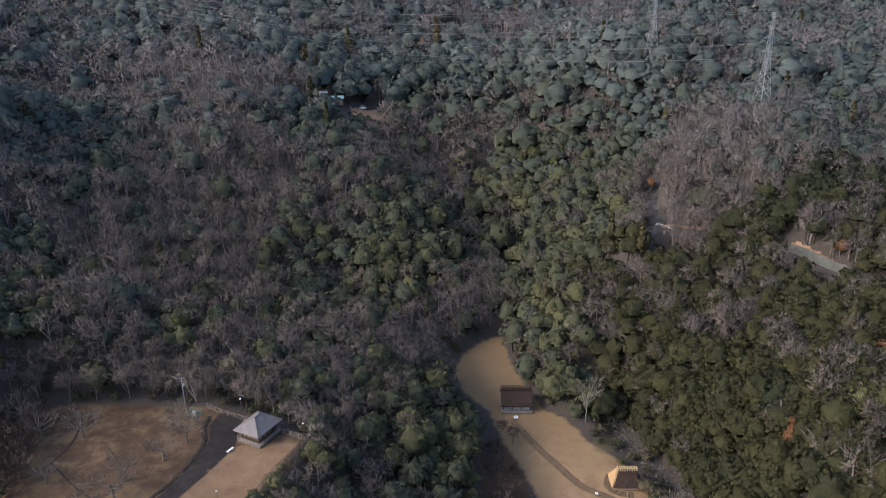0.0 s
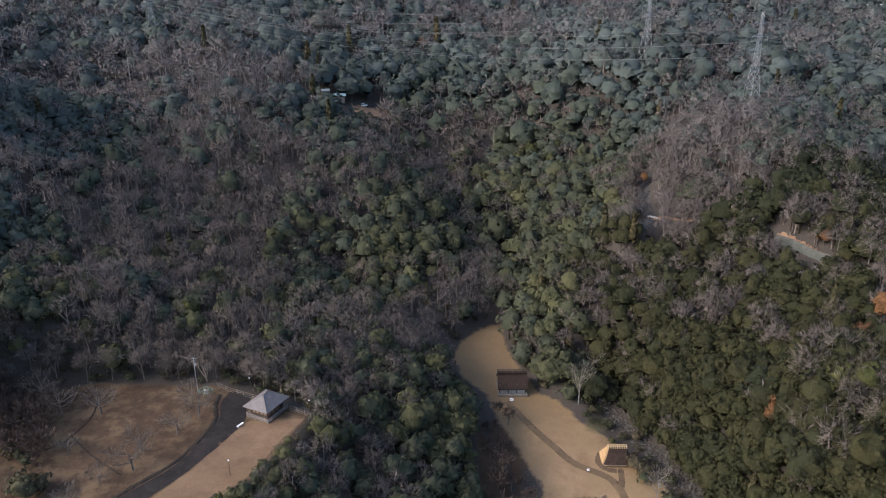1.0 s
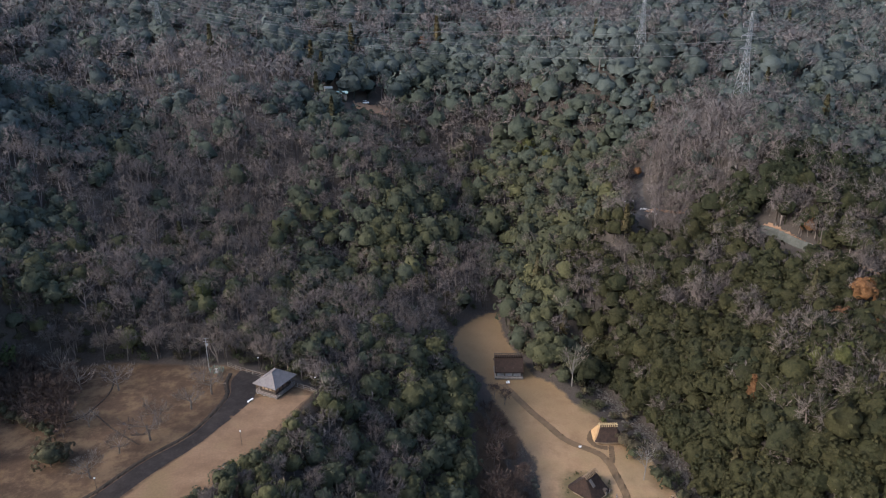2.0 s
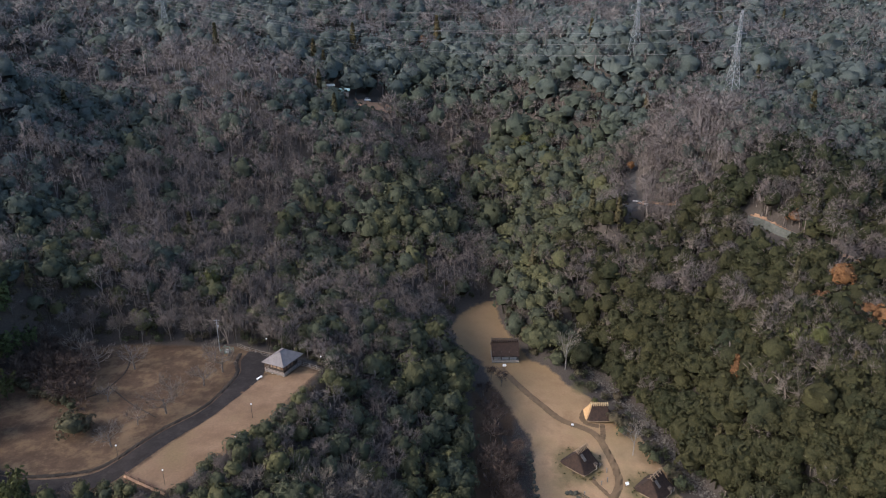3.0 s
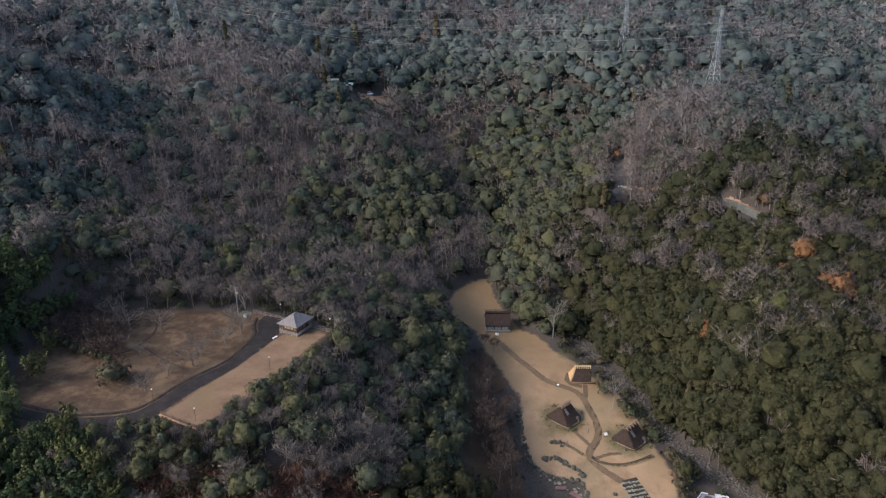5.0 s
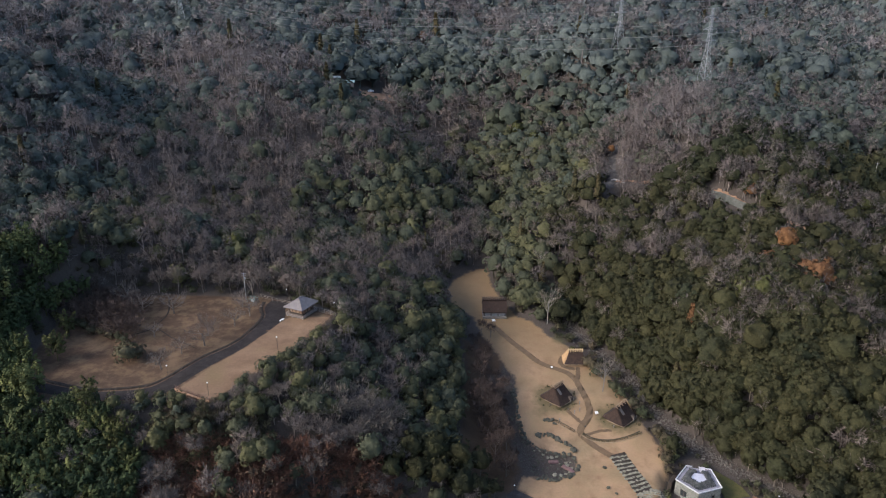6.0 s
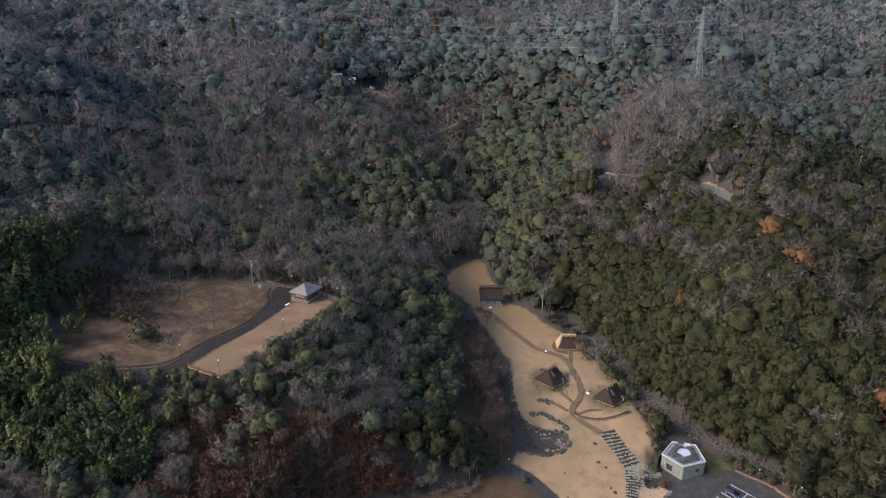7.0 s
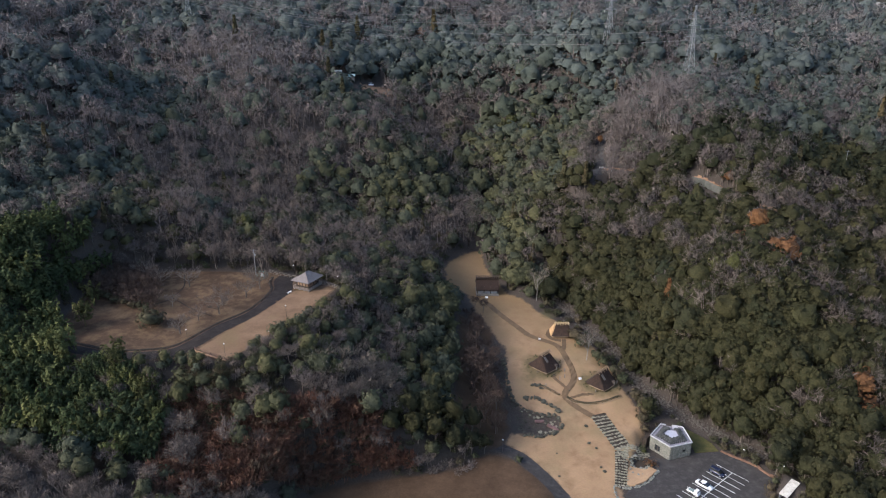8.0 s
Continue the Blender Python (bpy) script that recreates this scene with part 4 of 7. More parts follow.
RED_WOOD = surface("reddish_rail", (0.085, 0.045, 0.034), (0.150, 0.085, 0.064), 2.0, 0.85)
RIDGE_WOOD = surface("ridge_wood", (0.120, 0.085, 0.055), (0.230, 0.165, 0.105), 2.0, 0.85)
DITCH = surface("mossy_concrete", (0.019, 0.015, 0.011), (0.040, 0.029, 0.021), 0.8, 0.95)
WHITE_LINE = surface("road_paint", (0.55, 0.55, 0.54), (0.80, 0.80, 0.78), 2.0, 0.8, stain=(0.30, 0.30, 0.29))
TURF = surface("mown_turf", (0.054, 0.056, 0.017), (0.097, 0.083, 0.028), 0.7, 0.95, relief=0.6, dist=0.1)
THATCH = surface("dark_thatch", (0.019, 0.012, 0.009), (0.043, 0.026, 0.019), 1.2, 0.95, fine=12, relief=0.8, dist=0.08)
STRAW = surface("fresh_straw", (0.30, 0.185, 0.085), (0.46, 0.30, 0.15), 1.5, 0.9, fine=10, relief=0.6, dist=0.06)
PALE_EDGE = surface("cut_reed_edge", (0.187, 0.139, 0.088), (0.275, 0.206, 0.134), 2.0, 0.9)
POLE_WOOD = surface("pole_wood", (0.34, 0.25, 0.13), (0.52, 0.39, 0.22), 2.0, 0.85)
GREY_WOOD = surface("weathered_wood", (0.128, 0.112, 0.100), (0.224, 0.200, 0.176), 1.2, 0.85)
DARK_WOOD = surface("dark_wood", (0.040, 0.030, 0.024), (0.085, 0.065, 0.050), 1.5, 0.8)
WARM_WALL = surface("warm_boards", (0.30, 0.20, 0.125), (0.40, 0.28, 0.18), 1.0, 0.8)
ROOF_GREY = surface("roof_slate", (0.119, 0.105, 0.104), (0.162, 0.143, 0.140), 0.8, 0.7, relief=0.2, dist=0.02, stain=(0.094, 0.084, 0.079))
CONCRETE = surface("concrete", (0.30, 0.295, 0.285), (0.44, 0.43, 0.41), 0.7, 0.85, stain=(0.20, 0.195, 0.185))
WHITE_STONE = surface("white_coping", (0.391, 0.383, 0.399), (0.527, 0.518, 0.535), 0.8, 0.7, stain=(0.255, 0.246, 0.264))
BLUE_STONE = surface("blue_green_schist", (0.090, 0.093, 0.079), (0.255, 0.254, 0.216), 1.6, 0.85, fine=6, relief=0.8, dist=0.08, stain=(0.100, 0.091, 0.075))
DARK_STONE = surface("wet_boulder", (0.023, 0.024, 0.017), (0.087, 0.081, 0.059), 1.3, 0.8, relief=0.7, dist=0.08, stain=(0.035, 0.035, 0.023))
RED_STONE = surface("red_schist", (0.120, 0.070, 0.065), (0.190, 0.115, 0.105), 1.5, 0.85, relief=0.6, dist=0.06)
GALVANISED = surface("galvanised_steel", (0.216, 0.228, 0.240), (0.300, 0.312, 0.324), 0.5, 0.55, metal=0.4)
WIRE = surface("wire", (0.150, 0.150, 0.156), (0.216, 0.216, 0.228), 0.2, 0.6)
WHITE_PAINT = surface("white_paint", (0.66, 0.66, 0.66), (0.80, 0.80, 0.79), 1.0, 0.5)
GREEN_MESH = surface("green_mesh", (0.10, 0.20, 0.18), (0.14, 0.26, 0.23), 2.0, 0.6)
RUST_ROOF = surface("stained_white_sheet", (0.44, 0.42, 0.37), (0.62, 0.60, 0.54), 0.7, 0.6, stain=(0.26, 0.20, 0.13))
CUT_EARTH = surface("bare_cut_earth", (0.22, 0.125, 0.070), (0.33, 0.21, 0.13), 0.5, 0.95, relief=0.6, dist=0.15)
CUT_EARTH_DARK = surface("damp_red_soil", (0.11, 0.062, 0.040), (0.18, 0.105, 0.070), 0.8, 0.95, relief=0.6, dist=0.15)
TEAL_ROOF = surface("teal_sheet_roof", (0.20, 0.30, 0.29), (0.28, 0.37, 0.36), 0.4, 0.6)
TYRE = surface("tyre_rubber", (0.015, 0.015, 0.015), (0.03, 0.03, 0.03), 4, 0.9)


def plain(name, colour, rough=0.4, metal=0.0, spec=0.5):
    m, node, link, b = shader(name, rough, metal, spec)
    link(ramp(node, link, noise_out(node, link, 1.3, 3), [(0.3, tuple(c * 0.88 for c in colour)), (0.7, tuple(min(1, c * 1.06) for c in colour))]), b.inputs["Base Color"])
    return m


CAR_NAVY, CAR_WHITE = plain("navy_car_paint", (0.018, 0.024, 0.052), 0.22), plain("white_car_paint", (0.78, 0.78, 0.77), 0.25)
CAR_GLASS, CHROME = plain("dark_car_glass", (0.02, 0.022, 0.025), 0.08, 0.0, 0.7), plain("bright_metal", (0.6, 0.6, 0.6), 0.3, 1.0)
SKYLIGHT, PANE = plain("milky_skylight", (0.44, 0.44, 0.50), 0.25), plain("dark_window_glass", (0.03, 0.034, 0.036), 0.1, 0.0, 0.7)
LENS_RED, LENS_CLEAR = plain("red_lens", (0.35, 0.03, 0.03), 0.3), plain("clear_lens", (0.7, 0.7, 0.68), 0.2)
CANVAS = plain("grey_green_tarp", (0.16, 0.20, 0.19), 0.8)


# ---- building helpers ----
def box(bm, centre, size, turn=0.0, bevel=0.0, taper=1.0):
    """A box, bevelled, its top narrowed by taper."""
    m = Matrix.Translation(centre) @ Matrix.Rotation(radians(turn), 4, "Z") @ Matrix.Diagonal((*size, 1))
    made = bmesh.ops.create_cube(bm, size=1.0)["verts"]
    for v in made:
        if v.co.z > 0:
            v.co.x *= taper
            v.co.y *= taper
    bmesh.ops.transform(bm, matrix=m, verts=made)
    if bevel:
        edges = list({e for v in made for e in v.link_edges})
        bmesh.ops.bevel(bm, geom=edges, offset=bevel, segments=1, affect="EDGES", profile=0.5)


def rod(bm, a, b, ra, rb=None, sides=6):
    """A round bar from a to b."""
    rb = ra if rb is None else rb
    a, b = Vector(a), Vector(b)
    m = Matrix.Translation((a + b) / 2) @ (b - a).to_track_quat("Z", "Y").to_matrix().to_4x4()
    bmesh.ops.create_cone(bm, cap_ends=True, segments=sides, radius1=ra, radius2=rb, depth=(b - a).length, matrix=m)


def prism(bm, poly, z0, z1, inset=1.0):
    """An upright prism over a polygon; inset narrows its top about its middle."""
    cx, cy = sum(p[0] for p in poly) / len(poly), sum(p[1] for p in poly) / len(poly)
    low = [bm.verts.new((x, y, z0)) for x, y in poly]
    high = [bm.verts.new((cx + (x - cx) * inset, cy + (y - cy) * inset, z1)) for x, y in poly]
    n = len(poly)
    for i in range(n):
        bm.faces.new((low[i], low[(i + 1) % n], high[(i + 1) % n], high[i]))
    bm.faces.new(high)
    bm.faces.new(low[::-1])


def ball(bm, centre, radius, squash=1.0, level=1):
    bmesh.ops.create_icosphere(bm, subdivisions=level, radius=radius, matrix=Matrix.Translation(centre) @ Matrix.Diagonal((1, 1, squash, 1)))


def done(bm, name, material, parent=None, label="", smooth=False):
    """The bmesh as one mesh object, under a thing or on its own."""
    bmesh.ops.recalc_face_normals(bm, faces=bm.faces)
    me = bpy.data.meshes.new(name)
    bm.to_mesh(me)
    bm.free()
    me.materials.append(material)
    if smooth:
        me.polygons.foreach_set("use_smooth", np.full(len(me.polygons), True))
    ob = new(name, me)
    if parent is not None:
        ob.parent = parent
    if label:
        ob["label"] = label
    return ob


def thing(name, at, label, category, group="", turn=0.0, kind=""):
    root = tagged(new(name), label, category, group, kind)
    root.matrix_basis = pose(at[0], at[1], at[2] if len(at) > 2 else ground_z(at[0], at[1]), 0, 0, turn)
    return root


def boxed(name, centre, size, material, parent=None, turn=0.0, bevel=0.02, taper=1.0, label=""):
    bm = bmesh.new()
    box(bm, centre, size, turn, bevel, taper)
    return done(bm, name, material, parent, label)


def draped(name, left, right, material, lift, label, category, across=5, wobble=0.0):
    """A road or path between two edges, laid on the land."""
    n = max(len(left), len(right)) * 6
    rows = []
    rr = np.random.RandomState(len(name))
    for e in (left, right):
        pts = resample(e, 0.8)
        rows.append([pts[int(round(i * (len(pts) - 1) / n))] for i in range(n + 1)])
    verts, faces = [], []
    for a, b in zip(*rows):
        wa, wb = rr.uniform(-wobble, wobble, 2)
        for k in range(across + 1):
            t = k / across
            t = t + (wa if k == 0 else wb if k == across else 0)
            p = a.lerp(b, t)
            verts.append((p.x, p.y, ground_z(p.x, p.y) + lift * (1 if 0 < k < across else 0.3)))
    w = across + 1
    for i in range(n):
        for k in range(across):
            faces.append((i * w + k, i * w + k + 1, (i + 1) * w + k + 1, (i + 1) * w + k))
    return tagged(new(name, mesh_from(name, verts, faces, material, True)), label, category, kind="structure")


def path_of(name, line, width, material, lift, label, category, wobble=0.12):
    pts = resample([(x, y, 0) for x, y in line], 1.5)
    left, right = [], []
    for i, p in enumerate(pts):
        d = (pts[min(i + 1, len(pts) - 1)] - pts[max(i - 1, 0)]).normalized()
        s = Vector((-d.y, d.x, 0)) * width / 2
        left.append(p + s)
        right.append(p - s)
    return draped(name, [tuple(v) for v in left], [tuple(v) for v in right], material, lift, label, category, 4, wobble)


def flat3(pts, z=0.0):
    return [(x, y, z) for x, y in pts]


# ---- roads, paths and the car park ----
draped("road_terrace", flat3([(-52.5, 142.6), (-53.4, 137.5), (-51.9, 129.5), (-55, 116.6), (-61.6, 106.3), (-68.2, 94.9), (-73, 90), (-83, 88.4), (-95, 91.5), (-105, 95)]),
       flat3([(-46.5, 141), (-46.8, 136), (-46, 128.5), (-52.2, 113.2), (-58.2, 103.6), (-64.4, 91.5), (-69, 86.5), (-82, 84.5), (-96, 88), (-106, 91)]),
       ROAD_GREY, 0.10, "narrow grey asphalt park road past the lawn", "road", 6)
path_of("road_ditch", [(-54.6, 141), (-54.4, 136), (-52.6, 129.2), (-55.7, 117), (-62.3, 106.7), (-68.9, 95.4), (-74, 91), (-84, 89.4), (-95, 92.5), (-104, 96)], 1.1, DITCH, 0.22, "dark mossy kerb and ditch along the park road", "kerb", 0.1)
path_of("lawn_drain", [(-85.5, 143), (-83, 136), (-82.2, 131), (-82.6, 126), (-84, 121), (-88, 118)], 0.4, DITCH, 0.12, "thin dark drain across the dry lawn", "drain", 0.1)
path_of("lawn_drain_low", [(-83.4, 124.2), (-79, 120.6), (-75.2, 117.2), (-66, 110.4)], 0.35, DITCH, 0.12, "thin dark drain across the dry lawn", "drain", 0.15)
path_of("path_meadow", [(19.7, 173.8), (23.7, 165.9), (30.4, 155.4), (35.9, 148), (44.4, 142), (47, 132.6), (47.7, 124.8), (46.3, 120.3), (43.1, 114.6), (45.9, 109.1), (50.3, 104.6)], 2.1, TROD, 0.06, "trodden brown footpath across the sandy meadow", "path", 0.05)
path_of("path_branch_house", [(46.5, 139.5), (47.3, 143.5), (47.6, 146.3)], 1.5, TROD, 0.07, "short trodden path to a pit dwelling", "path")
path_of("path_branch_low", [(40.6, 124.2), (42.4, 121), (44.6, 117)], 1.2, TROD, 0.07, "short trodden path to a pit dwelling", "path")
path_of("path_ring", [(43.6, 152.2), (42.2, 149), (43.4, 146.2), (46.5, 145.4)], 1.6, TROD, 0.05, "dark worn ring of soil round a pit dwelling", "path")
path_of("path_hedge", [(44.5, 113.2), (48.5, 114.8), (52.5, 115.2)], 1.0, TROD, 0.07, "faint worn track beside a low hedge", "path")
draped("road_lower", flat3([(21.5, 91.6), (27.5, 87.5), (33, 80), (36.7, 73.4), (38.2, 70), (41, 58)]), flat3([(19, 89.2), (23.3, 85.4), (28.9, 78.2), (32.1, 73), (33.3, 70), (36, 58)]),
       ASPHALT, 0.10, "dark asphalt footpath round the foot of the meadow", "road", 4)
path_of("road_hill", [(68.5, 232.5), (72, 234), (76, 236.5), (78.5, 240), (79, 246), (80, 254), (82, 268), (86, 280)], 4.6, ASPHALT, 0.25, "dark asphalt lane that climbs through the woods", "road")
path_of("road_bend", [(67.5, 228.6), (71.5, 230.6), (75.5, 233.2)], 4.4, ASPHALT, 0.22, "dark asphalt apron at the bend of the lane", "road")
path_of("road_upper", [(51, 340), (54, 346), (56, 352), (55, 360), (53, 368)], 3.0, ROAD_GREY, 0.3, "narrow lane high on the wooded slope", "road")
path_of("road_corner", [(-114, 67), (-87, 50.5), (-72, 41.5), (-58, 32)], 4.0, ASPHALT, 0.12, "dark asphalt lane at the foot of the bamboo", "road")

car_park = bmesh.new()
outline = [(52.8, 46), (52.8, 72), (54.6, 75), (58, 79), (62.6, 83.6), (64.0, 88.2), (69.4, 87.4), (77.4, 90.2), (85.2, 90.9), (91.8, 84.7), (95.6, 78.6), (89.8, 72.6), (95, 62), (95, 46)]
prism(car_park, outline, -0.3, 0.05)
bmesh.ops.triangulate(car_park, faces=car_park.faces[:])
tagged(done(car_park, "car_park", ASPHALT), "dark asphalt car park with white bays", "car park", kind="structure")

BAY_U, BAY_V, BAY_0 = Vector((-0.763, -0.646, 0)), Vector((0.65, -0.76, 0)), Vector((81.9, 85.34, 0.06))
bay_marks = tagged(new("bay_markings"), "worn white painted bay lines of the car park", "road marking", kind="structure")


def painted(a, b, width=0.16):
    bm = bmesh.new()
    d = (b - a).normalized()
    box(bm, (a + b) / 2, ((b - a).length, width, 0.012), math.degrees(math.atan2(d.y, d.x)))
    done(bm, "line", WHITE_LINE, bay_marks)


for k in range(10):
    painted(BAY_0 + BAY_U * 2.5 * k, BAY_0 + BAY_U * 2.5 * k + BAY_V * 9.9)
painted(BAY_0 + BAY_V * 4.95 + Vector((0, 0, 0.014)), BAY_0 + BAY_V * 4.95 + BAY_U * 22.5 + Vector((0, 0, 0.014)))

# turf wedge and kerb beside the car park
bm = bmesh.new()
prism(bm, [(77.6, 90.4), (84.9, 91.2), (84.2, 94.5), (82.6, 97.6), (79.5, 101.4), (76.4, 104.6), (73.2, 103.8), (71.2, 101.2), (76.2, 98.9), (77.6, 94)], -0.5, 0.25, 0.97)
tagged(done(bm, "turf_verge", TURF), "small green turf verge behind the stone hall", "lawn", kind="structure")
path_of("kerb_lot", [(85.4, 91.3), (88.6, 88.3), (92.2, 85), (96, 78.9)], 0.9, CUT_EARTH_DARK, 0.3, "strip of reddish soil along the car park's edge", "verge")


# ---- vehicles ----
def wheels(root, length, width, radius):
    for sx in (-1, 1):
        for sy_ in (-1, 1):
            at = Vector((sx * length * 0.31, sy_ * (width / 2 - 0.09), radius))
            bm = bmesh.new()
            rod(bm, at - Vector((0, 0.1, 0)), at + Vector((0, 0.1, 0)), radius, sides=14)
            wheel = done(bm, "wheel", TYRE, root)
            bm = bmesh.new()
            rod(bm, at + Vector((0, sy_ * 0.095, 0)), at + Vector((0, sy_ * 0.115, 0)), radius * 0.62, sides=10)
            done(bm, "rim", CHROME, wheel)


def car_body(profile, width, tuck=0.9):
    """A body lofted along its side profile: stations of x, bottom, top and half-width share."""
    bm = bmesh.new()
    rings = []
    for x, z0, z1, w in profile:
        h = width / 2 * w
        rings.append([bm.verts.new((x, s * h * k, z)) for s, k, z in ((-1, tuck, z0), (-1, 1.0, z0 + (z1 - z0) * 0.45), (-1, 0.93, z1), (1, 0.93, z1), (1, 1.0, z0 + (z1 - z0) * 0.45), (1, tuck, z0))])
    for a, b in zip(rings, rings[1:]):
        for i in range(6):
            bm.faces.new((a[i], a[(i + 1) % 6], b[(i + 1) % 6], b[i]))
    bm.faces.new(rings[0])
    bm.faces.new(rings[-1][::-1])
    return bm


def car(name, label, paint, length, width, height, cabin, at, turn):
    root = thing(name, at, label, "car", "cars in the car park", turn)
    l = length / 2
    belt = height * 0.58
    done(car_body([(-l, 0.35, belt * 0.86, 0.86), (-l * 0.9, 0.22, belt, 0.97), (-l * 0.2, 0.2, belt, 1), (l * 0.45, 0.2, belt * 0.98, 1), (l * 0.85, 0.22, belt * 0.86, 0.95), (l, 0.32, belt * 0.68, 0.82)], width), "body", paint, root, "", True)
    c0, c1, c2, c3 = cabin
    bm = bmesh.new()
    for s, dz in ((1, 0),):
        low = [(c0 * l, -0.46), (c3 * l, -0.46), (c3 * l, 0.46), (c0 * l, 0.46)]
        high = [(c1 * l, -0.36), (c2 * l, -0.36), (c2 * l, 0.36), (c1 * l, 0.36)]
        a = [bm.verts.new((x, y * width, belt - 0.02)) for x, y in low]
        b = [bm.verts.new((x, y * width, height - 0.05)) for x, y in high]
        for i in range(4):
            bm.faces.new((a[i], a[(i + 1) % 4], b[(i + 1) % 4], b[i]))
        bm.faces.new(b)
    done(bm, "window_band", CAR_GLASS, root, "dark glass of the cabin")
    boxed("roof", ((c1 + c2) / 2 * l, 0, height - 0.03), ((c2 - c1) * l + 0.08, width * 0.73, 0.07), paint, root, bevel=0.03)
    for s in (-1, 1):
        for x, name2, mat in ((l - 0.09, "headlight", LENS_CLEAR), (-l + 0.06, "tail_light", LENS_RED)):
            boxed(name2, (x, s * width * 0.33, belt * 0.72), (0.14, 0.34, 0.14), mat, root)
        for q in (0.0,):
            boxed("pillar", ((c1 + c2) / 2 * l, s * width * 0.41, (belt + height) / 2), (0.10, 0.05, height - belt), paint, root, bevel=0.01)
        boxed("mirror", (c3 * l * 0.85, s * width * 0.54, belt + 0.08), (0.14, 0.2, 0.13), paint, root)
    wheels(root, length, width, 0.32)
    return root


def bay(k, along_v):
    p = BAY_0 + BAY_U * (2.5 * k + 1.25) + BAY_V * along_v
    return (p.x, p.y, 0.055)


BAY_TURN = math.degrees(math.atan2(BAY_V.y, BAY_V.x))
car("dark_minivan", "dark navy minivan parked in a marked bay", CAR_NAVY, 4.4, 1.7, 1.75, (-0.96, -0.84, 0.28, 0.62), bay(1, 2.4), BAY_TURN)
car("white_sedan", "white sedan parked in a marked bay", CAR_WHITE, 4.7, 1.8, 1.42, (-0.72, -0.38, 0.16, 0.55), bay(4, 2.9), BAY_TURN)
truck = thing("kei_truck", bay(6, 2.6), "small white pickup truck with a covered load", "truck", "cars in the car park", BAY_TURN)
done(car_body([(0.45, 0.3, 1.0, 0.97), (0.5, 0.28, 1.72, 0.97), (1.25, 0.28, 1.72, 0.95), (1.58, 0.28, 1.05, 0.95), (1.68, 0.34, 0.75, 0.9)], 1.48), "cab", CAR_WHITE, truck)
boxed("windscreen", (1.44, 0, 1.36), (0.08, 1.2, 0.5), CAR_GLASS, truck)
boxed("load_bed", (-0.65, 0, 0.72), (2.05, 1.42, 0.30), CAR_WHITE, truck)
boxed("tarpaulin", (-0.65, 0, 0.98), (1.85, 1.22, 0.30), CANVAS, truck, bevel=0.1, taper=0.6, label="grey-green tarpaulin over the load")
wheels(truck, 3.3, 1.45, 0.27)


# ---- the five-sided stone hall ----
HALL = [(64.5, 92.75), (69.3, 98.6), (75.65, 96.95), (75.95, 89.3), (68.85, 86.95)]
hx, hy = sum(p[0] for p in HALL) / 5, sum(p[1] for p in HALL) / 5


def pent(k):
    return [((x - hx) * k, (y - hy) * k) for x, y in HALL]


hall = thing("stone_hall", (hx, hy, 0.0), "five-sided museum hall of blue-green stone with a white roof rim", "building")
for i in range(5):
    (ax, ay), (bx, by) = pent(0.955)[i], pent(0.955)[(i + 1) % 5]
    d = Vector((bx - ax, by - ay, 0))
    ang = math.degrees(math.atan2(d.y, d.x))
    inward = Vector((-d.y, d.x, 0)).normalized()
    if inward.dot(Vector((-(ax + bx), -(ay + by), 0))) < 0:
        inward = -inward
    mid = Vector(((ax + bx) / 2, (ay + by) / 2, 0)) + inward * 0.22
    # each wall stands in courses round its opening; two of them face the car park
    gaps = {4: (0.62, 1.9, 0.5, 2.6), 3: (0.30, 1.2, 1.5, 2.5)}.get(i)
    bm = bmesh.new()
    u = d.normalized()
    if gaps:
        at, w, z0, z1 = gaps
        g0, g1 = d.length * at - w / 2, d.length * at + w / 2
        for s0, s1, q0, q1 in ((0, g0, -0.3, 4.3), (g1, d.length, -0.3, 4.3), (g0, g1, -0.3, z0), (g0, g1, z1, 4.3)):
            c = Vector((ax, ay, 0)) + u * (s0 + s1) / 2 + inward * 0.22
            box(bm, (c.x, c.y, (q0 + q1) / 2), (s1 - s0, 0.44, q1 - q0), ang)
        wall = done(bm, "wall", BLUE_STONE, hall)
        c = Vector((ax, ay, 0)) + u * (g0 + g1) / 2 + inward * 0.34
        boxed("window", (c.x, c.y, (z0 + z1) / 2), (w, 0.06, z1 - z0), PANE, hall, ang, 0.0)
        c = c - inward * 0.1
        boxed("window_frame", (c.x, c.y, (z0 + z1) / 2), (0.08, 0.08, z1 - z0), DARK_WOOD, hall, ang, 0.0)
    else:
        box(bm, (mid.x, mid.y, 2.0), (d.length, 0.44, 4.6), ang)
        done(bm, "wall", BLUE_STONE, hall)
    # rough stones stand proud of the wall
    srng = np.random.RandomState(30 + i)
    bm = bmesh.new()
    for r in range(10):
        s = srng.uniform(0, 0.4)
        while s < d.length - 0.3:
            w = srng.uniform(0.4, 0.95)
            if not gaps or not (g0 - w / 2 - 0.05 < s + w / 2 < g1 + w / 2 + 0.05 and z0 - 0.4 < 0.22 + r * 0.43 < z1 + 0.2):
                c = Vector((ax, ay, 0)) + u * min(s + w / 2, d.length - 0.3) - inward * srng.uniform(0.0, 0.05)
                box(bm, (c.x, c.y, 0.22 + r * 0.43), (w * 0.94, 0.16, 0.40), ang + srng.uniform(-2, 2), 0.03)
            s += w
    tagged(done(bm, "stone_facing", BLUE_STONE, hall, "rough blue-green stone facing"), kind="stuff")
bm = bmesh.new()
prism(bm, pent(0.93), 3.9, 4.35)
done(bm, "roof_deck", ROOF_DECK, hall, "wet lavender-grey roof deck")
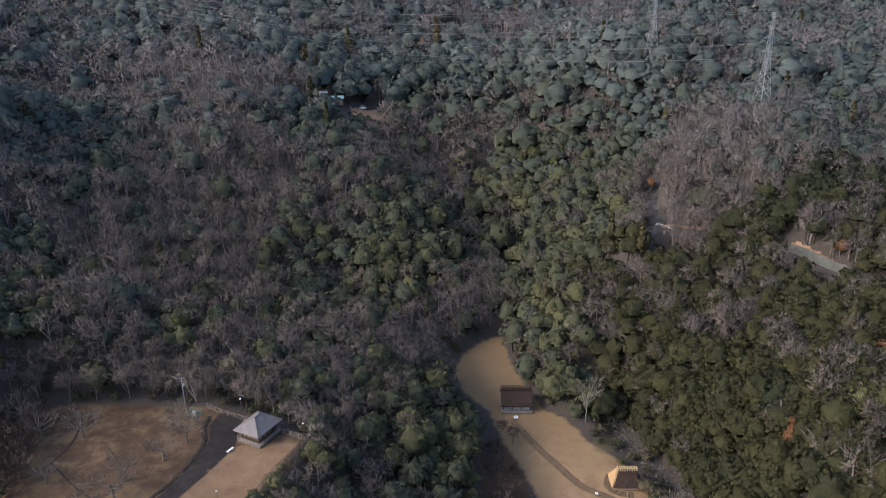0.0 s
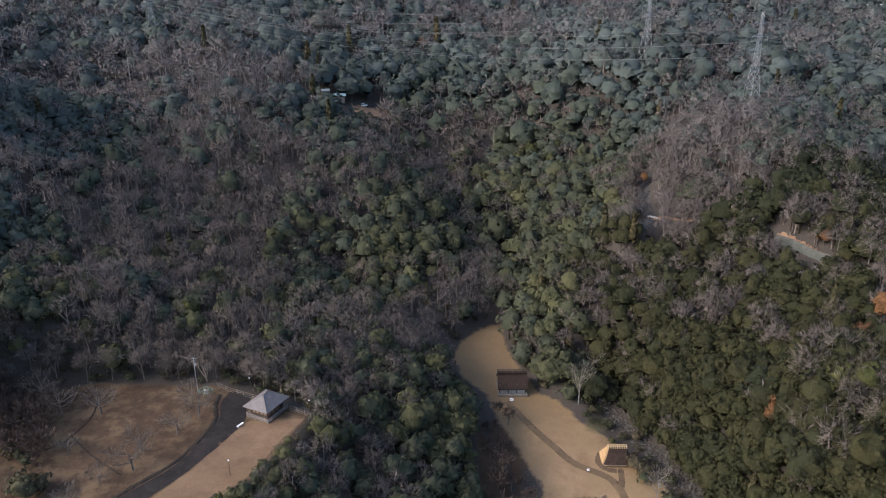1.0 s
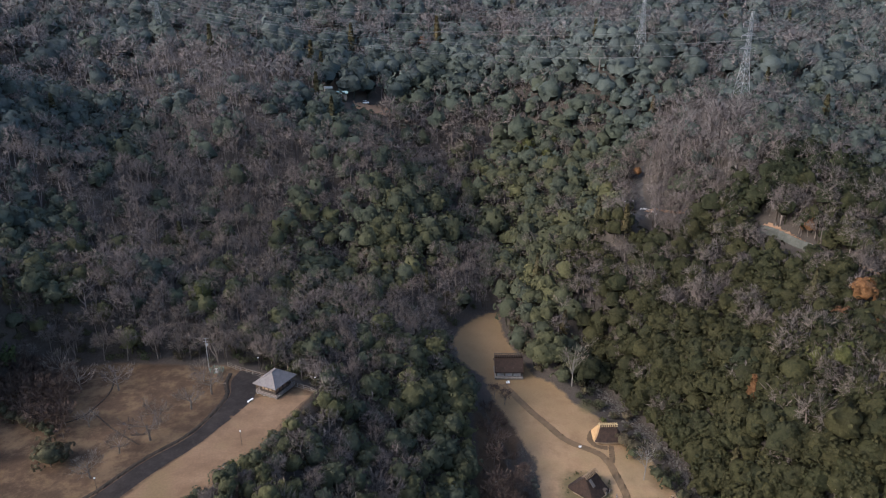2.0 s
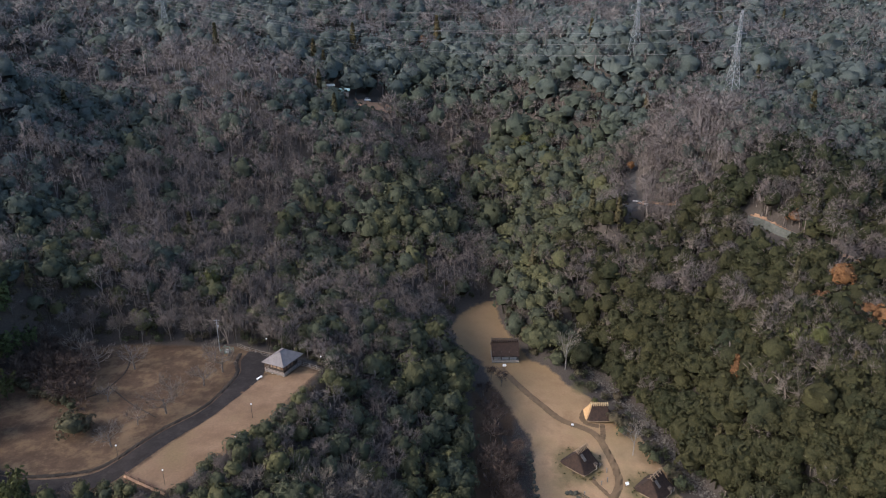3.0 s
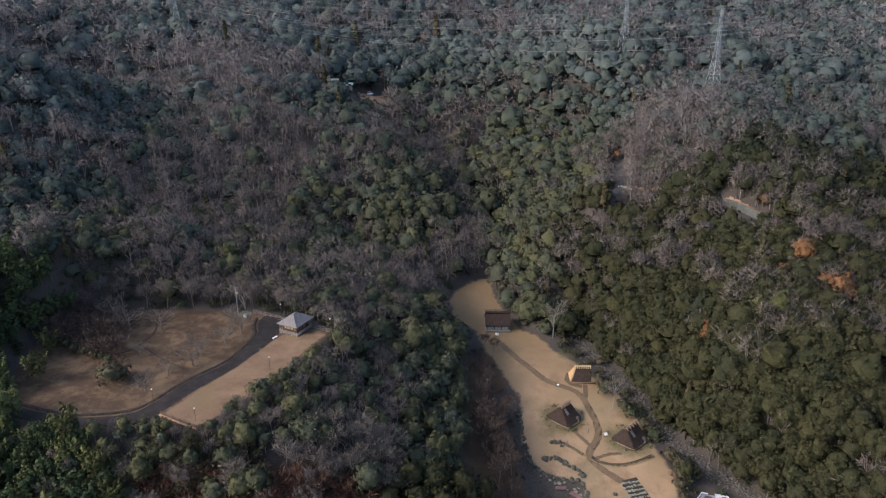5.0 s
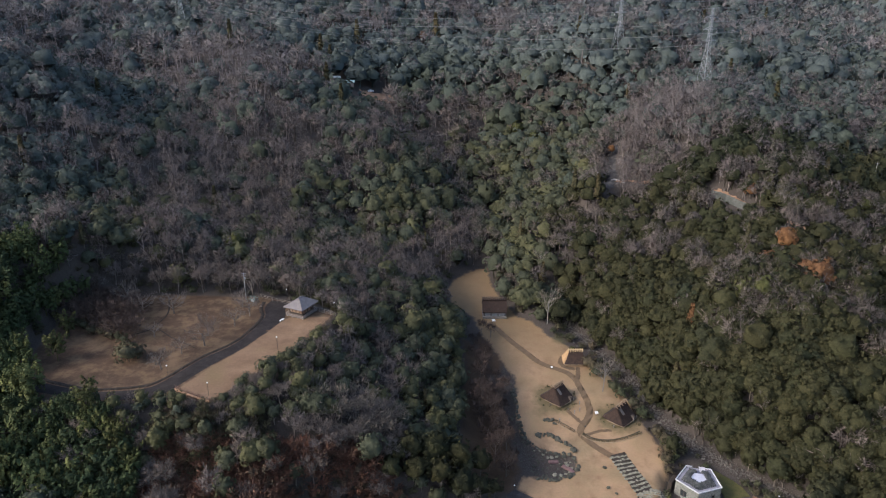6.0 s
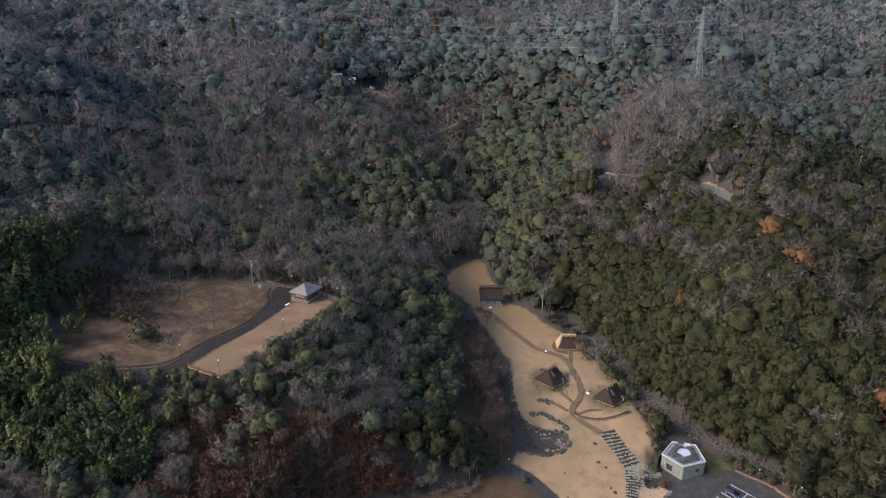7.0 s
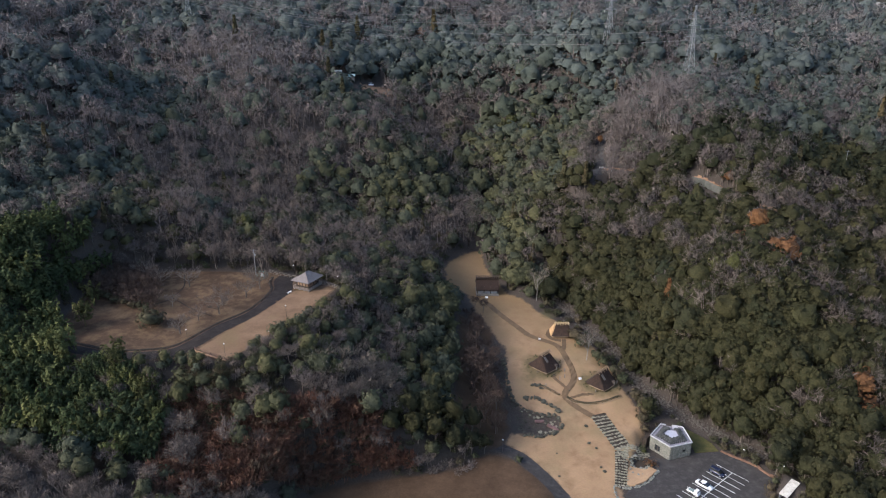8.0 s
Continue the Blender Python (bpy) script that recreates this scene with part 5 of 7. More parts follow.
for i in range(5):
    if i == 1:
        ends = ((0.0, 0.24), (0.78, 1.0))
    else:
        ends = ((0.0, 1.0),)
    (ax, ay), (bx, by) = pent(0.975)[i], pent(0.975)[(i + 1) % 5]
    for e0, e1 in ends:
        a, b = Vector((ax, ay, 0)).lerp(Vector((bx, by, 0)), e0), Vector((ax, ay, 0)).lerp(Vector((bx, by, 0)), e1)
        d = b - a
        boxed("coping", ((a.x + b.x) / 2, (a.y + b.y) / 2, 4.55), (d.length + (0.2 if e1 - e0 == 1 else 0), 0.22, 0.34), WHITE_STONE, hall, math.degrees(math.atan2(d.y, d.x)), 0.04, label="white stone coping")
bm = bmesh.new()
srng = np.random.RandomState(41)
for ring, z, n in ((0.70, 4.56, 40), (0.62, 4.84, 36), (0.55, 4.98, 32), (0.48, 5.1, 28), (0.42, 5.15, 24)):
    for k in range(n):
        t = 5 * k / n
        i, f = int(t), t - int(t)
        if ring and i == 1 and 0.25 < f < 0.75:
            continue
        p = Vector(pent(ring)[i]).lerp(Vector(pent(ring)[(i + 1) % 5]), f)
        box(bm, (p.x, p.y, z), (srng.uniform(0.4, 0.8), srng.uniform(0.3, 0.55), srng.uniform(0.3, 0.65)), srng.uniform(0, 180), 0.06, 0.85)
done(bm, "stone_ring", RING_STONE, hall, "ring of rough stones on the roof")
bm = bmesh.new()
prism(bm, pent(0.36), 4.3, 4.95, 0.95)
done(bm, "skylight", SKYLIGHT, hall, "milky five-sided skylight")
boxed("roof_gap_slab", (2.3, 3.9, 4.5), (1.6, 2.0, 0.25), WHITE_STONE, hall, -12, 0.03)
# dark wedge added where the hall's left side lies in shadow
boxed("buttress", (-6.3, 1.6, 1.7), (1.3, 4.6, 3.0), DITCH, hall, -39, 0.1, 0.75, "dark sloping wedge in place of the hall's shadowed side")

# corrugated shed
shed = thing("storage_shed", (96.0, 71.4, 0.6), "long shed under a stained white sheet roof", "shed", turn=44)
for x in (-3.9, 0, 3.9):
    for y_ in (-1.0, 1.0):
        boxed("post", (x, y_, 1.2), (0.12, 0.12, 2.5), GALVANISED, shed)
boxed("back_wall", (0, 0.98, 1.2), (7.7, 0.06, 2.2), RUST_ROOF, shed, bevel=0)
bm = bmesh.new()
rows_ = []
for k in range(57):
    x, z = -4.3 + k * 0.1536, 2.55 + 0.035 * (k % 2)
    rows_.append([bm.verts.new(p) for p in ((x, -1.15, z - 0.08), (x, 1.15, z + 0.08), (x, 1.15, z + 0.05), (x, -1.15, z - 0.11))])
for p, q in zip(rows_, rows_[1:]):
    for k in range(4):
        bm.faces.new((p[k], p[(k + 1) % 4], q[(k + 1) % 4], q[k]))
bm.faces.new(rows_[0])
bm.faces.new(rows_[-1][::-1])
done(bm, "roof", RUST_ROOF, shed, "stained white corrugated sheets")


# ---- the rest house on the terrace ----
rest = thing("rest_house", (-41.2, 133.4, 34.0), "open wooden rest house with a grey hipped roof", "pavilion", turn=63.6)
A, B = 3.6, 3.2  # half length and width of the deck
boxed("deck", (0, 0, 0.28), (2 * A, 2 * B, 0.24), GREY_WOOD, rest)
WARM_WOOD = surface("warm_boards", (0.17, 0.095, 0.058), (0.29, 0.170, 0.105), 1.5, 0.8)
for s in (-1, 1):
    boxed("wall_panel", (0, s * B * 0.62, 1.25), (A * 1.2, 0.08, 1.7), WARM_WOOD, rest)
    boxed("wall_panel", (s * A * 0.64, 0, 1.25), (0.08, B * 1.1, 1.7), WARM_WOOD, rest)
for sx_ in (-1, 1):
    for k in range(4):
        boxed("foundation", (sx_ * A * 0.92, -B * 0.9 + k * B * 0.6, 0.05), (0.3, 0.3, 0.5), CONCRETE, rest)


def hip(bm, a, b, z0, ridge, z1, thick=0.14):
    low = [bm.verts.new(p) for p in ((-a, -b, z0), (a, -b, z0), (a, b, z0), (-a, b, z0))]
    edge = [bm.verts.new((v.co.x, v.co.y, z0 + thick)) for v in low]
    top = [bm.verts.new((-ridge, 0, z1)), bm.verts.new((ridge, 0, z1))]
    for i in range(4):
        bm.faces.new((low[i], low[(i + 1) % 4], edge[(i + 1) % 4], edge[i]))
    bm.faces.new(low[::-1])
    bm.faces.new((edge[0], edge[1], top[1], top[0]))
    bm.faces.new((edge[1], edge[2], top[1]))
    bm.faces.new((edge[2], edge[3], top[0], top[1]))
    bm.faces.new((edge[3], edge[0], top[0]))


bm = bmesh.new()
hip(bm, 4.15, 3.55, 3.0, 0.8, 5.35)
roof = done(bm, "roof", ROOF_GREY, rest, "grey slate hipped roof")
bm = bmesh.new()
rod(bm, (-0.85, 0, 5.42), (0.85, 0, 5.42), 0.12)
for sx_ in (-1, 1):
    for sy_ in (-1, 1):
        rod(bm, (sx_ * 0.8, 0, 5.38), (sx_ * 4.1, sy_ * 3.5, 3.17), 0.08)
done(bm, "ridge_cap", ROOF_GREY, roof)
for i in range(5):
    for sy_ in (-1, 1):
        boxed("post", (-2.7 + i * 1.35, sy_ * 2.35, 1.75), (0.16, 0.16, 2.75), DARK_WOOD, rest, bevel=0.01)
for i in range(3):
    for sx_ in (-1, 1):
        boxed("post", (sx_ * 2.7, -1.2 + i * 1.2, 1.75), (0.16, 0.16, 2.75), DARK_WOOD, rest, bevel=0.01)
boxed("inner_wall", (0, 0.4, 1.6), (4.8, 3.4, 2.3), WARM_WALL, rest, bevel=0, label="pale inner partition boards")
for sx_ in (-1, 1):
    boxed("panel", (sx_ * 2.68, 0, 0.85), (0.06, 4.5, 0.8), DARK_WOOD, rest, bevel=0)
for sy_ in (-1, 1):
    boxed("panel", (0, sy_ * 2.33, 0.75), (5.2, 0.06, 0.6), DARK_WOOD, rest, bevel=0)
    boxed("beam", (0, sy_ * 2.35, 3.02), (5.8, 0.18, 0.2), DARK_WOOD, rest, bevel=0)
for z in (0.75, 1.15):
    for sy_ in (-1, 1):
        boxed("handrail", (0, sy_ * (B - 0.06), z), (2 * A, 0.08, 0.10), PINK_RAIL, rest, bevel=0.01)
    for sx_ in (-1, 1):
        boxed("handrail", (sx_ * (A - 0.06), 0, z), (0.08, 2 * B, 0.10), PINK_RAIL, rest, bevel=0.01)
for i in range(7):
    for sy_ in (-1, 1):
        boxed("baluster", (-A + 0.06 + i * (2 * A - 0.12) / 6, sy_ * (B - 0.06), 0.78), (0.1, 0.1, 0.8), PINK_RAIL, rest, bevel=0.01)
for i in range(1, 6):
    for sx_ in (-1, 1):
        boxed("baluster", (sx_ * (A - 0.06), -B + i * 2 * B / 6, 0.78), (0.1, 0.1, 0.8), PINK_RAIL, rest, bevel=0.01)


def bench(name, at, turn, seat, label):
    root = thing(name, at, label, "bench", turn=turn)
    boxed("seat", (0, 0, 0.42), (1.9, 0.45, 0.09), seat, root)
    for s in (-1, 1):
        boxed("leg", (s * 0.7, 0, 0.18), (0.14, 0.38, 0.44), CONCRETE, root)
    return root


bench("bench", (-46.2, 128.0), 62, WHITE_PAINT, "pale bench beside the rest house")
bench("table_bench", (-46.4, 101.6), 60, DARK_WOOD, "dark wooden bench at the edge of the strip")
bench("table_bench", (-45.2, 103.8), 60, DARK_WOOD, "dark wooden bench at the edge of the strip")


def fence(name, line, height, step, material, label, rails=2):
    """Posts and rails along a line on the ground."""
    pts = resample([(x, y, 0) for x, y in line], step)
    root = tagged(new(name), label, "fence")
    root.location = (pts[0].x, pts[0].y, ground_z(pts[0].x, pts[0].y))
    base = root.location.copy()
    place = [Vector((p.x, p.y, ground_z(p.x, p.y))) - base for p in pts]
    bm = bmesh.new()
    box(bm, (0, 0, height / 2 - 0.15), (0.11, 0.11, height + 0.3), 0, 0.01)
    first = done(bm, "post", material, root)
    first.location = place[0]
    for p in place[1:]:
        o = new("post", first.data)
        o.parent, o.location = root, p
    for r in range(rails):
        z = height * (0.95 - 0.45 * r)
        for a, b in zip(place, place[1:]):
            bm = bmesh.new()
            rod(bm, a + Vector((0, 0, z)), b + Vector((0, 0, z)), 0.045, sides=4)
            done(bm, "rail", material, root)


fence("back_fence", [(-56.5, 145), (-53.9, 143.2), (-48.8, 140.8), (-44.6, 138.9)], 1.2, 1.8, GREY_WOOD, "weathered wooden post-and-rail fence behind the lawn", 3)
fence("side_fence", [(-37.2, 134.8), (-34.2, 133.5), (-30.6, 131.6)], 1.2, 1.6, GREY_WOOD, "weathered wooden post-and-rail fence beside the rest house", 3)
fence("edge_fence", [(-30.8, 131), (-33.2, 126), (-35.8, 120), (-38.2, 112), (-42.4, 103), (-47, 95.5)], 1.0, 2.4, DARK_WOOD, "dark wooden rail fence along the strip's edge")
fence("front_fence", [(-64.6, 90.1), (-61, 88), (-57.5, 86.2), (-54.4, 84.6)], 0.9, 1.8, RED_WOOD, "reddish-brown rail fence at the front of the strip")
fence("corner_fence", [(-90, 54.5), (-80, 49), (-71, 44.5), (-62, 37.5)], 0.9, 2.2, GREY_WOOD, "grey guard fence along a lane")
path_of("terrace_retaining_wall", [(-64.6, 89.6), (-61, 87.5), (-57.5, 85.7), (-54.3, 84.2)], 0.6, CUT_EARTH, 0.35, "low reddish retaining edge of the terrace", "wall")


def lamp(at, height, label):
    root = thing("park_lamp", at, label, "lamp", "park lamps")
    bm = bmesh.new()
    rod(bm, (0, 0, -0.3), (0, 0, height), 0.06, 0.045, 8)
    done(bm, "pole", DARK_WOOD, root)
    bm = bmesh.new()
    ball(bm, (0, 0, height + 0.14), 0.18, 1.0, 2)
    done(bm, "globe", WHITE_PAINT, root, "white globe", True)
    bm = bmesh.new()
    rod(bm, (0, 0, height - 0.05), (0, 0, height + 0.04), 0.16, 0.12, 8)
    done(bm, "collar", DARK_WOOD, root)


for at, h in (((-68.2, 95.0), 3.6), ((-55.3, 86.9), 3.6), ((-43.6, 110.6), 3.6), ((-47.6, 142.8), 3.8), ((-31.0, 132.6), 3.8), ((21.0, 88.6), 3.8), ((96.6, 77.0), 4.2), ((90.2, 87.4), 3.2)):
    lamp(at, h, "park lamp with a white globe on a thin pole")

# utility pole and the fenced box at its foot
up = thing("utility_pole", (-60.8, 143.0), "slim grey utility pole with cross-arms", "utility pole")
bm = bmesh.new()
rod(bm, (0, 0, -0.5), (0, 0, 9.6), 0.12, 0.08, 10)
done(bm, "pole", GALVANISED, up)
for z, w in ((9.2, 1.6), (8.5, 1.3)):
    boxed("cross_arm", (0, 0.12, z), (w, 0.1, 0.1), GALVANISED, up)
boxed("transformer", (0.3, 0, 7.6), (0.4, 0.4, 0.6), GALVANISED, up)
cage = thing("mesh_enclosure", (-58.4, 141.8), "small green mesh enclosure round a grey cabinet", "enclosure", turn=-20)
boxed("cabinet", (0, 0, 0.55), (0.9, 0.5, 1.1), CONCRETE, cage)
for x in (-1.4, 0, 1.4):
    for y_ in (-1.0, 1.0):
        boxed("post", (x, y_, 0.7), (0.07, 0.07, 1.5), GREEN_MESH, cage)
for z in (0.3, 0.6, 0.9, 1.2, 1.42):
    for y_ in (-1.0, 1.0):
        boxed("wire", (0, y_, z), (2.8, 0.03, 0.03), GREEN_MESH, cage, bevel=0)
    for x in (-1.4, 1.4):
        boxed("wire", (x, 0, z), (0.03, 2.0, 0.03), GREEN_MESH, cage, bevel=0)


# ---- the pit dwellings and the shelter ----
def hut(name, at, turn, length, depth, ridge, height, label, thatch, gable=None, vent=True, poles=8):
    """A pit dwelling: a steep thatched hip down to the ground, with poles laid over its ridge."""
    root = thing(name, at, label, "hut", "pit dwellings", turn)
    wood = POLE_WOOD if gable else RIDGE_WOOD
    bm = bmesh.new()
    hrng = np.random.RandomState(int(at[0] * 10))
    rings = []
    for t in (0.0, 0.12, 0.45, 0.8, 1.0):
        ring = []
        for k in range(32):
            a = 2 * math.pi * k / 32
            c, s = math.cos(a), math.sin(a)
            q = (abs(c) ** 9 + abs(s) ** 9) ** (-1 / 9)
            x, y_ = c * q * length / 2, s * q * depth / 2
            f = 1 - t
            sag = 1 - 0.10 * math.sin(math.pi * t)
            ring.append(bm.verts.new((x * f * sag + math.copysign(min(abs(x), ridge / 2), x) * t, y_ * f * sag * (1 if t < 1 else 0) + (0.02 * s if t == 1 else 0), height * t + 0.35 * (1 - t) + hrng.normal(0, 0.03))))
        rings.append(ring)
    for a, b in zip(rings, rings[1:]):
        for i in range(32):
            bm.faces.new((a[i], a[(i + 1) % 32], b[(i + 1) % 32], b[i]))
    done(bm, "thatch", thatch, root)
    bm = bmesh.new()
    for k in range(16):
        a0, a1 = 2 * math.pi * k / 16, 2 * math.pi * (k + 1) / 16
        pts = []
        for a in (a0, a1):
            c, s = math.cos(a), math.sin(a)
            q = (abs(c) ** 9 + abs(s) ** 9) ** (-1 / 9)
            pts.append(Vector((c * q * length / 2, s * q * depth / 2, 0.2)))
        if pts[0].y + pts[1].y < 0.4 * depth:
            rod(bm, pts[0], pts[1], 0.12, sides=5)
    done(bm, "eave_edge", PALE_EDGE, root, "pale cut edge of the thatch")
    for s in (-1, 1):
        boxed("ridge_beam", (0, s * 0.28, height + 0.16), (ridge + 1.0, 0.16, 0.16), wood, root)
    for k in range(poles):
        x = -ridge / 2 - 0.2 + (ridge + 0.4) * k / (poles - 1)
        bm = bmesh.new()
        rod(bm, (x, -0.85, height - 0.25), (x, 0.12, height + 0.55), 0.12, sides=5)
        rod(bm, (x, 0.85, height - 0.25), (x, -0.12, height + 0.55), 0.12, sides=5)
        done(bm, "ridge_pole", wood, root)
    if vent:
        flap = boxed("smoke_vent", (0, 0, 0), (1.0, 2.1, 0.12), FLAP_WOOD, root, 0, 0.03, 1.0, "weathered grey smoke flap")
        flap.matrix_basis = pose(-ridge * 0.30, -depth * 0.19, height * 0.70 + 0.08, math.degrees(math.atan2(height - 0.35, depth / 2)) - 4, 0, 0)
        boxed("doorway", (length * 0.22, -depth * 0.42, 0.7), (1.5, 1.5, 1.3), DARK_WOOD, root, 0, 0.08, 0.75)
        boxed("door_post", (length * 0.22 - 0.75, -depth * 0.52, 0.7), (0.14, 0.14, 1.5), GREY_WOOD, root)
        boxed("door_post", (length * 0.22 + 0.75, -depth * 0.52, 0.7), (0.14, 0.14, 1.5), GREY_WOOD, root)
    if gable:
        bm = bmesh.new()
        f = [bm.verts.new(p) for p in ((-length / 2 - 0.12, -depth * 0.40, 0.2), (-length / 2 - 0.12, depth * 0.40, 0.2), (-ridge / 2 - 0.45, 0.35, height * 0.96), (-ridge / 2 - 0.45, -0.35, height * 0.96))]
        b = [bm.verts.new(v.co + Vector((0.5, 0, 0))) for v in f]
        for i in range(4):
            bm.faces.new((f[i], f[(i + 1) % 4], b[(i + 1) % 4], b[i]))
        bm.faces.new(f)
        bm.faces.new(b[::-1])
        done(bm, "straw_face", gable, root, "bright fresh straw end")
    return root


hut("pit_dwelling", (38.4, 130.2), 43, 8.0, 8.8, 4.2, 4.9, "dark thatched pit dwelling with a pole-laid ridge", THATCH, poles=9)
hut("pit_dwelling", (56.2, 121.2), 45, 8.6, 8.0, 5.2, 4.7, "dark thatched pit dwelling with a pale cut eave", THATCH, poles=5)
hut("pit_dwelling", (47.2, 149.9), 0, 8.2, 6.6, 4.4, 4.1, "thatched pit dwelling with one bright straw end", THATCH, STRAW, False, 9)

shelter = thing("raised_shelter", (21.6, 180.6), "large thatched shelter over an open earth floor", "shelter")
bm = bmesh.new()
for s in (-1, 1):
    y0, y1 = s * 3.6, 0.0
    box(bm, (0, s * 1.85, 4.55), (9.2, 4.9, 0.45), 0, 0.08)
    for v in bm.verts[-24:]:
        v.co.z += (1.9 - abs(v.co.y)) * 0.95
thatch = done(bm, "thatch", THATCH, shelter)
for k in range(13):
    x = -4.4 + 8.8 * k / 12
    bm = bmesh.new()
    rod(bm, (x, -1.0, 6.0), (x, 0.15, 6.95), 0.10, sides=5)
    rod(bm, (x, 1.0, 6.0), (x, -0.15, 6.95), 0.10, sides=5)
    done(bm, "ridge_pole", DARK_WOOD, shelter)
boxed("ridge_beam", (0, 0, 6.75), (9.4, 0.25, 0.2), DARK_WOOD, shelter)
for x in (-3.9, -1.3, 1.3, 3.9):
    for y_ in (-3.2, 3.2):
        bm = bmesh.new()
        rod(bm, (x, y_, -0.4), (x, y_, 3.5), 0.16, 0.14, 8)
        done(bm, "post", DARK_WOOD, shelter)
boxed("earth_floor", (0, -0.6, 0.2), (9.0, 7.6, 0.6), GREY_WOOD, shelter, bevel=0.05)
boxed("back_wall", (0, 3.0, 1.7), (8.4, 0.2, 2.8), DARK_WOOD, shelter, bevel=0)
for x in (-2.6, 0, 2.6):
    boxed("clay_wall", (x, -3.0, 1.0), (2.3, 0.25, 1.4), CONCRETE, shelter, bevel=0.05)


def sign(at, turn, w, h, label, board=WHITE_PAINT):
    root = thing("information_board", at, label, "sign", "park signs", turn)
    for s in (-1, 1):
        boxed("post", (s * w * 0.4, 0, 0.4), (0.1, 0.1, 1.1), DARK_WOOD, root)
    bm = bmesh.new()
    box(bm, (0, 0, 0), (w, h, 0.06), 0, 0.01)
    o = done(bm, "board", board, root)
    o.matrix_basis = pose(0, 0, 1.0, 35)
    for k in range(3):
        bm = bmesh.new()
        box(bm, (0, h * (0.25 - 0.25 * k), 0.036), (w * 0.7, h * 0.07, 0.01))
        q = done(bm, "text_bar", DARK_WOOD, o)


sign((49.2, 121.9), 20, 1.0, 0.8, "white information board on two posts")
sign((21.0, 173.6), 10, 1.1, 0.8, "white information board in front of the shelter")
sign((38.6, 144.6), 0, 0.7, 0.5, "small plaque on posts beside the path")
for x, y_, h in ((44.4, 123.6, 1.3), (42.6, 122.4, 1.2), (44.9, 126.8, 0.8), (37.6, 119.4, 0.7), (53.4, 116.4, 0.7), (46.9, 151.9, 0.5), (41.8, 172.6, 1.0), (45.0, 127.4, 0.9)):
    bm = bmesh.new()
    rod(bm, (0, 0, -0.2), (0, 0, h), 0.14, 0.12, 6)
    box(bm, (0, 0, h), (0.36, 0.3, 0.12), 20, 0.02)
    tagged(done(bm, "marker_post", GREY_WOOD), "short grey marker post on the meadow", "post", "marker posts").location = (x, y_, ground_z(x, y_))


# ---- stones, steps, hedges ----
def stone_mesh(seed, material, flat=0.6, level=1):
    srng = np.random.RandomState(seed)
    bm = bmesh.new()
    bmesh.ops.create_icosphere(bm, subdivisions=level, radius=0.5)
    for v in bm.verts:
        v.co = Vector((v.co.x * 1.2, v.co.y, v.co.z * flat)) * (1 + srng.normal(0, 0.13))
    me = bpy.data.meshes.new("stone")
    bm.to_mesh(me)
    bm.free()
    me.materials.append(material)
    return me


DARK_STONES = [stone_mesh(k, DARK_STONE) for k in range(5)]
BLUE_STONES = [stone_mesh(20 + k, BLUE_STONE, 0.45) for k in range(5)]
STEP_STONES = [stone_mesh(40 + k, STEP_STONE, 0.45) for k in range(5)]
srng = np.random.RandomState(5)


def boulder(at, size, meshes, label, group, sink=0.15, tall=1.0):
    ob = tagged(new("boulder", meshes[srng.randint(len(meshes))]), label, "boulder", group)
    ob.matrix_basis = pose(at[0], at[1], ground_z(at[0], at[1]) + size * sink, srng.uniform(-12, 12), srng.uniform(-12, 12), srng.uniform(0, 360)) @ Matrix.Diagonal((size, size, size * tall, 1))


def row_of(line, step, size, meshes, label, group, jitter=0.4):
    for p in resample([(x, y, 0) for x, y in line], step):
        boulder((p.x + srng.uniform(-jitter, jitter), p.y + srng.uniform(-jitter, jitter)), size * srng.uniform(0.65, 1.35), meshes, label, group)


row_of([(30.0, 112.8), (33.0, 113.6), (36.3, 111), (38.7, 108.5), (39.9, 106.2)], 0.7, 1.3, DARK_STONES, "dark garden boulder in a curved row", "row of boulders on the meadow", 0.35)
row_of([(30.4, 112.2), (33.4, 112.9), (36.0, 110.2)], 1.2, 1.0, DARK_STONES, "dark garden boulder in a curved row", "row of boulders on the meadow", 0.3)
row_of([(33.2, 119.4), (35.2, 119.2), (36.3, 117.6)], 0.9, 1.3, DARK_STONES, "dark garden boulder beside a low hedge", "boulders by the hedge", 0.4)
row_of([(24.6, 134), (24.9, 126), (25.3, 119), (26.0, 113), (28.2, 109.2), (32.5, 106.2), (37.2, 105), (39.6, 102.8), (39.8, 99.6), (37, 96.8), (33, 95.4), (28.4, 95.8)], 0.8, 1.15, DARK_STONES, "dark boulder that edges the stream", "boulders along the stream", 0.5)
row_of([(29, 107.4), (33.5, 104.4), (38.0, 102.8), (37.6, 99.0), (33, 97.6)], 0.7, 0.9, STEP_STONES, "blue-grey boulder in the stream garden", "boulders in the stream garden", 0.9)
for x, y_, s, t in ((33.6, 103.4, 3.2, 8), (36.6, 101.4, 2.2, -40), (38.0, 99.9, 2.6, -55)):
    ob = boxed("red_slab", (0, 0, 0.3), (s, 1.2, 0.5), RED_STONE, bevel=0.1, taper=0.85)
    tagged(ob, "reddish flat stone slab in the stream garden", "stone slab", "red slabs")
    ob.matrix_basis = pose(x, y_, ground_z(x, y_) + 0.1, 4, 5, t)
